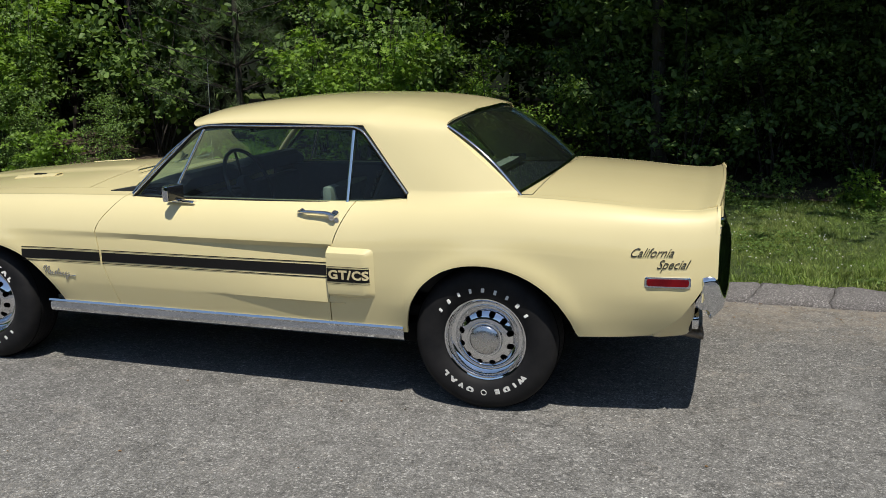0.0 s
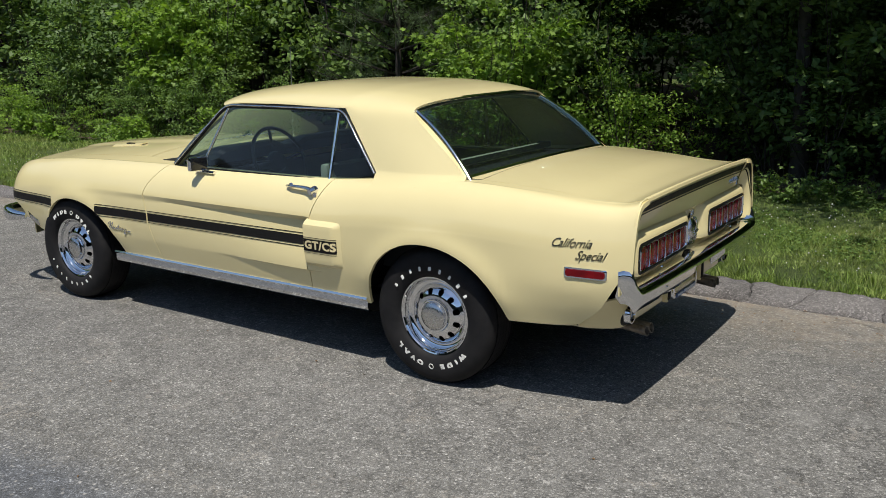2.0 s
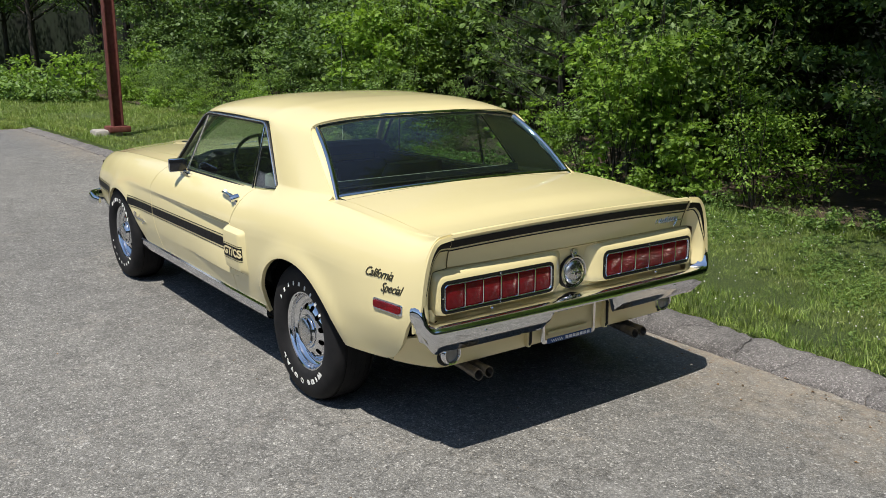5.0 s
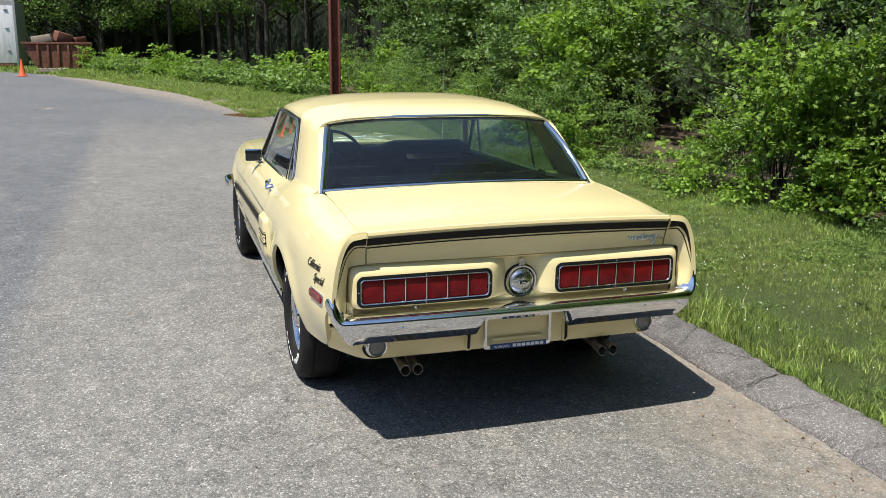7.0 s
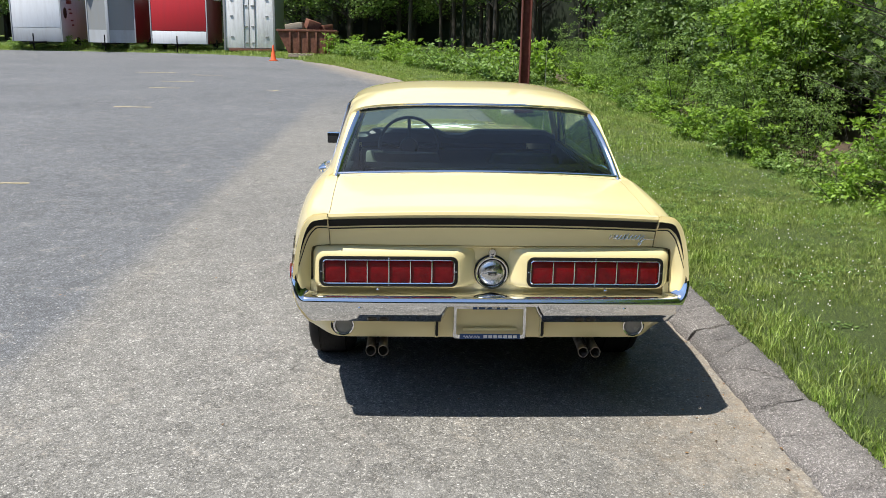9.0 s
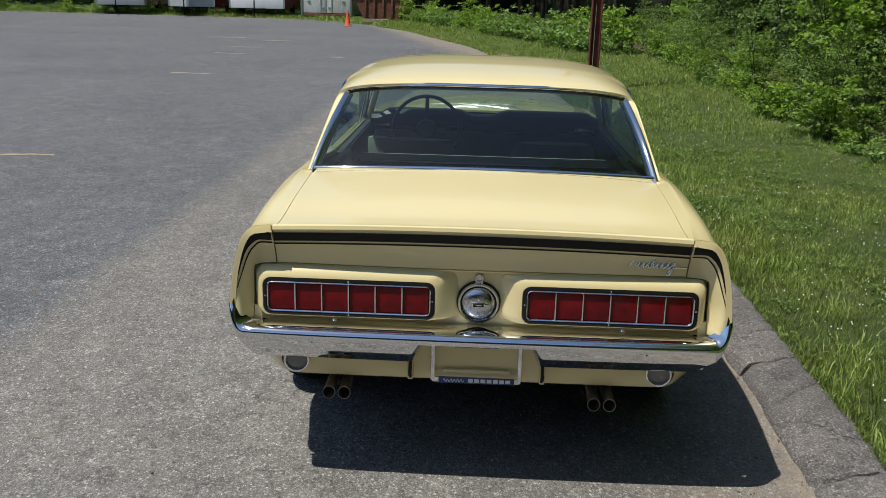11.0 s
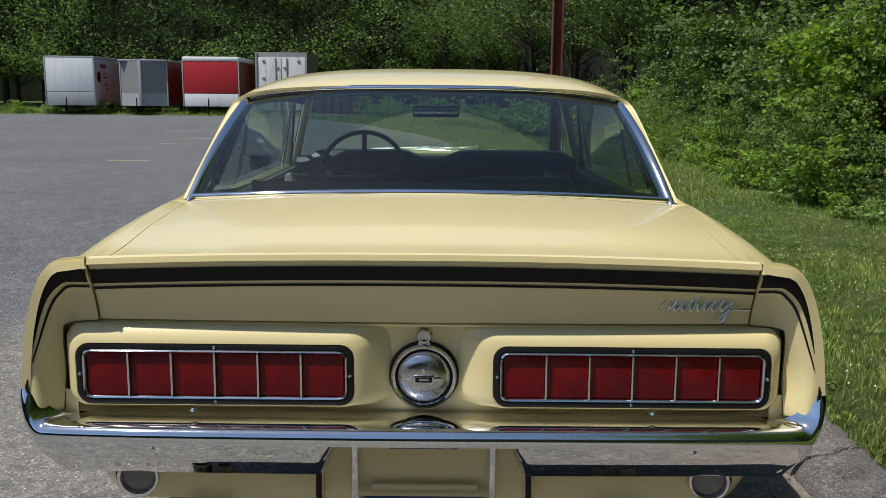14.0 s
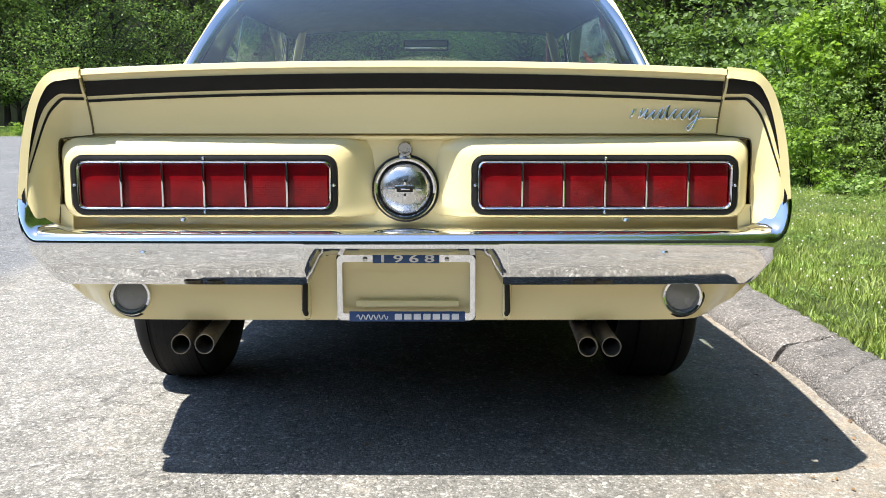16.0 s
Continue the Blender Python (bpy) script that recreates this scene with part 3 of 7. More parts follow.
G = 0.0022
for side in (0, 1):
    for name, a, b, label in (
        ("front_fender", -3.47, -1.93 - G, "pale yellow front fender with black stripe"),
        ("door", -1.93 + G, -0.685 - G, "pale yellow door with a sculpted cove"),
        ("quarter_panel", -0.685 + G, 0.966, "pale yellow rear quarter panel with side scoop"),
    ):
        bm = long_nose(side_panel(a, b))
        if side:
            mirrored(bm)
        ob = part(name, bm, PAINT, car, label, angle=24, thick=0.018)
        if name == "door" and side == 0:
            left_door = ob
        if name == "door" and side == 1:
            right_door = ob
        if name == "quarter_panel" and side == 0:
            left_quarter = ob
        if name == "front_fender" and side == 0:
            left_fender = ob

# hood, cowl and rear deck lid between the side panels
def top_panel(x0, x1, edge, n=26, m=24, gap=0.0025):
    rows = []
    for x in span(x0, x1, n):
        w = edge(x) - gap
        rows.append([(x, y, shell_z(x, abs(y))) for y in span(-w, w, m + 1)])
    return sheet(rows)


hood = part("hood", long_nose(top_panel(-3.43, -2.17, inner_line, 30, 40)), PAINT, car, "pale yellow hood with raised centre", thick=0.012)
part("cowl", top_panel(-2.163, -1.86, lambda x: min(inner_line(x), 0.66)), PAINT, car, thick=0.012)
bm = top_panel(0.19, 0.973, inner_line, 48, 30)
for v in bm.verts:
    v.co.x -= 0.020 * (v.co.y / 0.84) ** 2 * smooth(0.5, 0.973, v.co.x)
deck = part("deck_lid", bm, PAINT, car, "pale yellow boot lid with upturned rear lip", thick=0.012)
rows = []
for y in span(-0.69, 0.69, 33):
    u = min(1.0, abs(y) / 0.69)
    x0 = 0.136 + 0.052 * (1 - u * u)
    x1 = 0.186 if abs(y) < inner_line(0.186) else x0 + 0.002
    rows.append([(x, y, shell_z(x, abs(y))) for x in span(min(x0, x1 - 0.002), max(x1, x0 + 0.001), 4)])
part("deck_filler", sheet(rows), PAINT, car)

# louvred slots let into the hood
for s in (-1, 1):
    rows = [[(x, s * y, shell_z(x, y) + dz) for y, dz in ((0.300, 0.001), (0.306, 0.010), (0.345, 0.012), (0.375, 0.001))] for x in span(-2.90, -2.62, 9)]
    louver = part("hood_louver", sheet(rows), PAINT, hood, "raised louvre on the hood", thick=0.006)
    bm = box(bmesh.new(), -2.735, s * 0.338, shell_z(-2.735, 0.338) + 0.010, 0.085, 0.030, 0.008, 0.002)
    part("louver_slot", bm, BLACK, louver, "dark slot")

# nose
bm = sheet([[(x + 0.02 * (y / 0.7) ** 2, y, shell_z(-3.43, abs(y)) + dz) for y in span(-0.66, 0.66, 15)] for x, dz in ((-3.432, -0.002), (-3.465, -0.02), (-3.475, -0.05), (-3.44, -0.085))])
part("nose_panel", long_nose(bm), PAINT, car, thick=0.01)
bm = sheet([[(-3.40 + 0.03 * abs(y), y, z) for y in span(-0.74, 0.74, 15)] for z in (0.76, 0.64, 0.50)])
part("grille", long_nose(bm), BLACK, car, "black grille opening")
bm = sheet([[(-3.40 + 0.10 * (y / 0.8) ** 4, y, z) for y in span(-0.69, 0.69, 19)] for z in (0.50, 0.42, 0.33)])
part("front_valance", long_nose(bm), PAINT, car, thick=0.01)

# front bumper: a slim bar that wraps round the corners
plan = [(-3.225, -0.846), (-3.31, -0.860), (-3.40, -0.858), (-3.475, -0.832), (-3.525, -0.770), (-3.548, -0.62), (-3.56, -0.35), (-3.565, 0.0)]
plan = plan + [(x, -y) for x, y in reversed(plan[:-1])]
pts = []
for k in range(len(plan) - 1):
    for q in (0.0, 0.5):
        pts.append((plan[k][0] * (1 - q) + plan[k + 1][0] * q, plan[k][1] * (1 - q) + plan[k + 1][1] * q, 0.490))
pts.append((*plan[-1], 0.490))
n = len(pts) - 1
bm = tube(pts, [0.010 + 0.013 * min(1.0, min(k, n - k) / 4) for k in range(n + 1)], 14, flat=2.0, up=(0, 0, 1))
part("front_bumper", bm, CHROME, car, "chrome front bumper", angle=60)

# ---- roof with its rear pillars ----
roof_mid = curve((-1.64, 1.240), (-1.55, 1.262), (-1.49, 1.284), (-1.39, 1.322), (-1.20, 1.350), (-0.91, 1.362), (-0.55, 1.354), (-0.40, 1.338), (-0.30, 1.315), (-0.235, 1.291))
gutter_z = curve((-1.62, 1.19), (-1.45, 1.243), (-1.3, 1.254), (-1.04, 1.256), (-0.62, 1.248), (-0.40, 1.249), (-0.235, 1.247))
gutter_y = curve((-1.62, 0.612), (-1.40, 0.648), (-1.0, 0.670), (-0.6, 0.674), (-0.235, 0.652))
F_TOP, F_LOW = Vector((-0.60, -0.674, 1.248)), Vector((-0.352, -0.757, 0.950))
R_TOP, R_LOW = Vector((-0.235, -0.652, 1.247)), Vector((0.150, -0.726, 0.953))


def roof_point(x, s):
    """s runs from -1 at the driver's gutter to 1 at the other; the edge rolls over."""
    yg, zg, zc = gutter_y(x), gutter_z(x), roof_mid(x)
    t = abs(s)
    y = yg * math.sin(t * math.pi / 2) ** 0.86 if t > 0 else 0.0
    z = zg + (zc - zg) * max(0.0, 1 - (y / yg) ** 3.1) ** 0.58
    back = 0.055 * (1 - t * t) * smooth(-0.5, -0.235, x)
    front = 0.10 * (1 - t * t) * (1 - smooth(-1.5, -1.25, x))
    return Vector((x + back - front, math.copysign(y, s), z))


def pillar_point(u, v):
    """The rear roof pillar: u from the side window to the rear glass, v from the roof's edge down to the shoulder."""
    f, r = F_TOP.lerp(F_LOW, v), R_TOP.lerp(R_LOW, v)
    p = f.lerp(r, u)
    p.y -= math.sin(math.pi * u) * (0.006 + 0.012 * v)
    return p


def shoulder(x, h):
    k = smooth(0.2, 0.95, x)
    d = tuck_top(h) * (1 - k) + tuck_tail(h) * k
    return Vector((x, -(half_width(x) - d), top_line(x) - h))


def roof_section(u):
    """From the roof's middle over its edge, down the pillar and out onto the shoulder."""
    x = F_TOP.lerp(R_TOP, u).x
    pts = [roof_point(x, -s) for s in span(0, 1, 25)][:-1]
    pts += [pillar_point(u, v) for v in span(0, 0.93, 25)]
    base, prev = pts[-1], pts[-2]
    xe = base.x + 0.012
    end, tip = shoulder(xe, 0.030), shoulder(xe, 0.022)
    tang = (tip - end).normalized()
    down = (base - prev).normalized()
    c1, c2 = base + down * 0.020, end + tang * 0.020
    for w in span(0.08, 1, 10):
        pts.append(base * (1 - w) ** 3 + c1 * 3 * w * (1 - w) ** 2 + c2 * 3 * w * w * (1 - w) + end * w**3)
    # ease the bend between roof and pillar
    for _ in range(30):
        q = [p.copy() for p in pts]
        for i in range(12, 38):
            k = 0.5 * smooth(12, 17, i) * smooth(0, 1, u * 3 + 0.1) * (1 - smooth(33, 38, i))
            q[i] = pts[i].lerp((pts[i - 1] + pts[i + 1]) / 2, k)
        pts = q
    return pts


rows = []
for u in span(0, 1, 21):
    half = roof_section(u)
    rows.append([Vector((p.x, p.y, p.z)) for p in reversed(half)] + [Vector((p.x, -p.y, p.z)) for p in half[1:]])
bm = sheet(rows)
front_rows = [[roof_point(x, s) for s in span(-1, 1, 49)] for x in span(-1.49, -0.60, 24)]
sheet(front_rows, bm)
bmesh.ops.remove_doubles(bm, verts=bm.verts, dist=0.0015)
roof = part("roof", bm, PAINT, car, "pale yellow steel roof with broad rear pillars", thick=0.010, angle=40)

# rear glass
def rear_glass(u, v):
    """u across from -1 to 1, v from the top edge down."""
    top = Vector((-0.226 + 0.054 * (1 - u * u), 0.602 * u, 1.222 + 0.056 * (1 - (abs(u) * 0.923) ** 3.1) ** 0.58))
    low = Vector((0.128 + 0.052 * (1 - u * u), 0.696 * u, 0.966 + 0.024 * (1 - u * u)))
    p = top.lerp(low, v)
    p += Vector((0.35, 0, 0.45)).normalized() * 0.022 * math.sin(math.pi * v)
    return p


rim_line = roof_section(1)
for s in (-1, 1):  # the pillar turns in towards the glass
    rows = []
    for v in span(-0.02, 0.99, 22):
        at, q = 24 + v / 0.93 * 24, rear_glass(-1, v)
        p = rim_line[int(at)].lerp(rim_line[int(at) + 1], at - int(at)) if v < 0.92 else pillar_point(1, v)
        row = [p + Vector((-0.003, 0.001, -0.001)), p.lerp(q, 0.5) + Vector((-0.002, 0, -0.001)), q + Vector((-0.012, 0.012, -0.012))]
        rows.append([(r.x, -s * r.y, r.z) for r in row])
    part("pillar_return", sheet(rows), PAINT, roof, angle=50)

bm = sheet([[rear_glass(u, v) for u in span(-1, 1, 33)] for v in span(0, 1, 17)])
glass = part("rear_window", bm, GLASS, car, "tinted curved rear window glass", angle=80)


def strip(points, outs, w, h, bm=None):
    """A flat trim with a rounded face, along points; outs gives the way it faces."""
    bm = bm or bmesh.new()
    pts = [Vector(p) for p in points]
    rows = []
    for i, p in enumerate(pts):
        way = (pts[min(i + 1, len(pts) - 1)] - pts[max(i - 1, 0)]).normalized()
        o = Vector(outs[i] if isinstance(outs, list) else outs)
        o = (o - way * o.dot(way)).normalized()
        a = way.cross(o)
        rows.append([p + a * (w / 2 * math.cos(t)) + o * (h * math.sin(t)) for t in span(0, math.pi, 7)] + [p - a * w / 2 - o * h * 0.8, p + a * w / 2 - o * h * 0.8])
    return sheet(rows, bm, closed=True)


OUT_REAR = (0.62, 0, 0.78)
bm = strip([rear_glass(u, -0.01) + Vector((0, 0, 0.006)) for u in span(-1.0, 1.0, 33)], OUT_REAR, 0.020, 0.006)
part("window_trim", bm, CHROME, glass, "chrome moulding", angle=60)
bm = strip([rear_glass(u, 1.015) + Vector((0, 0, 0.004)) for u in span(-1.0, 1.0, 33)], OUT_REAR, 0.018, 0.006)
part("window_trim", bm, CHROME, glass, "chrome moulding", angle=60)
for s in (-1, 1):
    bm = strip([rear_glass(s * 0.996, v) + Vector((-0.004, 0, -0.004)) for v in span(0.03, 1.07, 17)], (0.50, -0.50 * s, 0.6), 0.040, 0.008)
    part("window_trim", bm, CHROME, glass, "broad chrome moulding", angle=60)

# windscreen and its frame
def windscreen(u, v):
    top = Vector((-1.49 - 0.10 * (1 - u * u), 0.575 * u, 1.236 + 0.038 * (1 - abs(u) ** 2)))
    low = Vector((-1.83 - 0.24 * (1 - u * u), 0.695 * u, 0.925 + 0.022 * (1 - u * u)))
    p = top.lerp(low, v)
    p += Vector((-0.4, 0, 0.35)).normalized() * 0.015 * math.sin(math.pi * v)
    return p


bm = sheet([[windscreen(u, v) for u in span(-1, 1, 25)] for v in span(0, 1, 13)])
screen = part("windscreen", bm, GLASS, car, "curved windscreen glass", angle=80)
bm = strip([windscreen(u, 1.02) for u in span(-1, 1, 25)], (-0.5, 0, 0.8), 0.022, 0.006)
part("window_trim", bm, CHROME, screen, "chrome moulding", angle=60)
for s in (-1, 1):
    pts = [windscreen(s * 1.03, v) + Vector((0.012, 0, 0.0)) for v in span(-0.06, 1.05, 15)]
    bm = tube(pts, 0.021, 10, flat=0.8)
    part("front_pillar", bm, PAINT, car, "slim yellow windscreen pillar", angle=60)
    bm = tube([p + Vector((-0.006, s * 0.016, 0.006)) for p in pts], 0.012, 8, flat=0.5)
    part("pillar_trim", bm, CHROME, car, "chrome pillar trim", angle=60)
for s in (-1, 1):  # windscreen wipers parked on the cowl
    bm = tube([(-2.07, s * 0.10 - 0.25, 0.972), (-2.03, s * 0.10 + 0.05, 0.985), (-1.99, s * 0.10 + 0.12, 0.995)], 0.006, 6)
    part("wiper", bm, BRUSHED, screen)

# side windows
def side_window(s):
    a = Vector((-1.80, -0.742, 0.905))   # front foot of the front pillar
    b = Vector((-1.455, -0.656, 1.236))
    c = Vector((-0.625, -0.678, 1.230))
    d = Vector((-0.372, -0.752, 0.945))
    foot = Vector((-0.655, -0.752, 0.906))
    vent_low, vent_top = Vector((-1.585, -0.752, 0.905)), Vector((-1.432, -0.658, 1.237))
    post_low, post_top = foot, Vector((-0.640, -0.676, 1.230))
    return a, b, c, d, foot, vent_low, vent_top, post_low, post_top


def fill(points):
    bm = bmesh.new()
    bm.faces.new([bm.verts.new(p) for p in points])
    return bm


def arc(p, q, n=12, rise=0.0):
    return [p.lerp(q, t) + Vector((0, 0, rise * 4 * t * (1 - t))) for t in span(0, 1, n)]


for side in (0, 1):
    fl = (lambda p: Vector((p[0], -p[1], p[2]))) if side else (lambda p: Vector(p))
    a, b, c, d, foot, vl, vt, pl, pt = (fl(p) for p in side_window(side))
    sgn = 1 if side else -1
    out = (0, sgn, 0.35)
    door = right_door if side else left_door
    for name, pts in (("vent_window", [a, vl, vt, b]), ("door_window", [vl, pl, *reversed(arc(vt, pt, 12, 0.012))]), ("quarter_window", [foot, d, c])):
        bm = fill(pts)
        bmesh.ops.triangulate(bm, faces=bm.faces)
        owner = car if name == "quarter_window" else door
        ob = part(name, bm, SIDE_GLASS, owner, "clear side window glass", angle=80)
    # frames: one dark rail from the windscreen pillar over the top and down the rear edge
    def corner(p, q, r, k=0.06):
        a1, a2 = q + (p - q).normalized() * k, q + (r - q).normalized() * k
        return [a1 * (1 - t) ** 2 + q * 2 * t * (1 - t) + a2 * t * t for t in span(0, 1, 7)]

    top_b, top_c = b + Vector((-0.004, 0, 0.004)), c + Vector((0.020, 0, 0.008))
    line = [a + Vector((-0.01, 0, 0.0))] + corner(a, top_b, top_c, 0.07) + corner(top_b, top_c, d, 0.055) + [d + Vector((0.008, 0, 0.006))]
    bm = tube([p + Vector((0, sgn * 0.004, 0)) for p in line[:9]] + [p + Vector((0, sgn * 0.004, 0)) for p in line[9:]], 0.0105, 8)
    part("drip_rail", bm, BLACK, car, "dark rail round the side window", angle=60)
    bm = strip([p + Vector((0, sgn * 0.012, 0.004)) for p in line], out, 0.008, 0.004)
    part("window_trim", bm, CHROME, car, "thin chrome trim", angle=60)
    bm = tube([vl, vt], 0.008, 8)
    part("window_post", bm, CHROME, door, "slim chrome vent window post", angle=60)
    bm = strip([pl + Vector((0.0, sgn * 0.004, 0)), pt + Vector((0.0, sgn * 0.004, 0))], out, 0.020, 0.005)
    part("window_post", bm, CHROME, door, "slim chrome window post", angle=60)
    bm = strip([a + Vector((0, sgn * 0.004, -0.004)), vl + Vector((0, sgn * 0.006, -0.004)), foot + Vector((0, sgn * 0.006, -0.004))], out, 0.012, 0.005)
    part("belt_trim", bm, BLACK, door, "dark belt seal", angle=60)

# ---- tail: spoiler face, end caps, lamps, bumper ----
def tail_x(y, z):
    """How far back the tail's face lies."""
    t = min(1.0, abs(y) / 0.84)
    lean = 0.930 + 0.044 * smooth(0.795, 0.965, z) if z > 0.795 else 0.930 - 0.10 * (0.795 - z)
    return lean - 0.020 * t**2


def lip_z(y):
    return shell_z(0.973, abs(y))


rows = [[(tail_x(y, z0), y, z0) for z0 in span(0.797, lip_z(y) - 0.001, 9)] for y in span(-0.681, 0.681, 41)]
spoiler = part("spoiler_face", sheet(rows), PAINT, car, "pale yellow ducktail spoiler face with black stripe", thick=0.012)

EDGE_Y = curve((0, 0.686), (0.12, 0.737), (0.25, 0.773), (0.42, 0.797), (0.65, 0.815), (0.88, 0.826), (1.0, 0.818))
EDGE_Z = curve((0, 0.9365), (0.12, 0.931), (0.25, 0.904), (0.42, 0.855), (0.65, 0.770), (0.88, 0.682), (1.0, 0.610))
IN_Y = curve((0, 0.6855), (0.45, 0.676), (0.60, 0.750), (1.0, 0.762))
IN_Z = curve((0, 0.931), (0.45, 0.796), (0.60, 0.784), (1.0, 0.600))


EDGE_X = curve((0, 0.960), (0.3, 0.960), (0.55, 0.956), (0.8, 0.960), (1.0, 0.965))


EDGE_LINE = [(EDGE_Y(q), EDGE_Z(q), EDGE_X(q)) for q in span(0, 1, 81)]


def cap_x(y, z):
    """The end cap's face: a rolled rim, then the sunk middle."""
    d, x = min((math.hypot(y - a, z - b), c) for a, b, c in EDGE_LINE)
    return x + (tail_x(y, z) - 0.002 - x) * smooth(0.018, 0.085, d)


def cap_surface(s, k):
    """On the spoiler's end cap: k runs from its outer edge to the inner one."""
    o, i = Vector((EDGE_Y(s), EDGE_Z(s))), Vector((IN_Y(s), IN_Z(s)))
    p = o.lerp(i, k)
    return Vector((cap_x(p.x, p.y), p.x, p.y)), (i - o).length


BROAD_LO = curve((0, 0.025), (0.15, 0.020), (0.42, 0.010), (0.75, 0.004), (1.0, 0.002))
BROAD_HI = curve((0, 0.056), (0.15, 0.049), (0.42, 0.030), (0.75, 0.015), (1.0, 0.008))
LINE_LO = curve((0, 0.063), (0.15, 0.057), (0.42, 0.039), (0.75, 0.021), (1.0, 0.012))
LINE_HI = curve((0, 0.069), (0.15, 0.0625), (0.42, 0.0435), (0.75, 0.024), (1.0, 0.013))
for side in (-1, 1):
    rows = []
    for s in span(0, 1, 41):
        rows.append([(p.x, side * p.y, p.z) for p in (cap_surface(s, k)[0] for k in span(0, 1, 15))])
    cap = part("spoiler_end_cap", sheet(rows), PAINT, car, "pale yellow spoiler end cap", thick=0.008, angle=40)
    # the stripes run down the cap along its edge, narrowing
    for lo, hi, s1 in ((BROAD_LO, BROAD_HI, 0.97), (LINE_LO, LINE_HI, 0.80)):
        rows = []
        for s in span(0.0, s1, 60):
            row = []
            for q in span(0, 1, 4):
                off = lo(s) + (hi(s) - lo(s)) * q
                turn = radians(82) * smooth(0.0, 0.55, s)   # from straight down to straight in
                yz = Vector((EDGE_Y(s) - off * math.sin(turn), EDGE_Z(s) - off * math.cos(turn)))
                pt = Vector((cap_x(yz.x, yz.y) + 0.0025, yz.x, yz.y))
                row.append((pt.x, side * pt.y, pt.z))
            rows.append(row)
        part("stripe", sheet(rows), DECAL, cap, "black stripe")
    # dark joints: between the lid and the cap, and where the cap meets the tail panel
    rows = [[(tail_x(0.683, z) + 0.0034, side * (0.6770 + 0.0065 * (z - 0.797) / 0.15 + d), z) for d in (0.0, 0.0032)] for z in span(0.797, lip_z(0.683) - 0.001, 9)]
    part("joint", sheet(rows), JOINT, cap, "dark joint", thick=0.004)
    pts = [cap_surface(s, 1.0)[0] for s in span(0.46, 1.0, 26)]
    part("joint", tube([(p.x + 0.001, side * p.y, p.z) for p in pts], 0.0013, 6), JOINT, cap, "dark joint", angle=80)
for lo, hi in ((0.025, 0.056), (0.063, 0.0690)):
    rows = [[(tail_x(y, z) + 0.002, y, z) for z in (lip_z(y) - lo, lip_z(y) - hi)] for y in span(-0.680, 0.680, 41)]
    part("stripe", sheet(rows), DECAL, spoiler, "black stripe")

# chrome-look name script on the spoiler, as a plain flourish
X0 = tail_x(0.58, 0.84) + 0.003
def flourish():
    """One pen line of uneven slanted loops: tall at first, a tall stroke midway, a drop near the end and a tail."""
    knots = [(-0.010, 0.027), (-0.005, 0.041), (0.004, 0.046), (0.008, 0.036), (0.005, 0.003), (0.014, 0.030), (0.023, 0.042), (0.025, 0.030), (0.022, 0.003)]
    for x0, tall, wide in ((0.030, 0.020, 0.012), (0.045, 0.017, 0.013), (0.061, 0.022, 0.011), (0.075, 0.037, 0.012), (0.090, 0.019, 0.013), (0.106, 0.018, 0.014), (0.123, 0.020, 0.012)):
        knots += [(x0 + 0.006, tall), (x0 + 0.003, tall * 0.45), (x0 + wide * 0.6, 0.001), (x0 + wide, 0.006)]
    knots += [(0.146, 0.018), (0.142, -0.012), (0.134, -0.019), (0.131, -0.012), (0.150, 0.003), (0.188, 0.004)]
    out = []
    for k in range(len(knots) - 1):
        p0, p1, p2, p3 = (Vector(knots[min(max(k + d, 0), len(knots) - 1)]) for d in (-1, 0, 1, 2))
        for t in (0.0, 0.33, 0.67):
            q = 0.5 * (2 * p1 + (p2 - p0) * t + (2 * p0 - 5 * p1 + 4 * p2 - p3) * t * t + (3 * p1 - p0 - 3 * p2 + p3) * t**3)
            out.append((q.x + 0.30 * q.y, q.y))
    return out + [(0.189, 0.004)]


pen = flourish()
SCRIPT_PEN = list(pen)
bm = tube([(X0 + 0.001 * (k % 2), 0.482 + a * 1.02, 0.826 + b * 1.18) for k, (a, b) in enumerate(pen)], 0.0031, 5)
part("name_script", bm, CHROME, spoiler, "chrome handwritten script", angle=80)

# tail panel under the spoiler, with the two protruding lamp pods
rows = [[(tail_x(y, z) - 0.024, y, z) for z in span(0.575, 0.787, 8)] for y in span(-0.757, 0.757, 31)]
panel = part("tail_panel", sheet(rows), PAINT, car, "pale yellow tail panel", thick=0.01)
rows = [[(tail_x(y, 0.79) - 0.024 + dx, y, z) for dx, z in ((0.0, 0.782), (0.016, 0.786), (0.018, 0.791), (0.004, 0.7972))] for y in span(-0.757, 0.757, 31)]
part("panel_lip", sheet(rows), PAINT, panel)


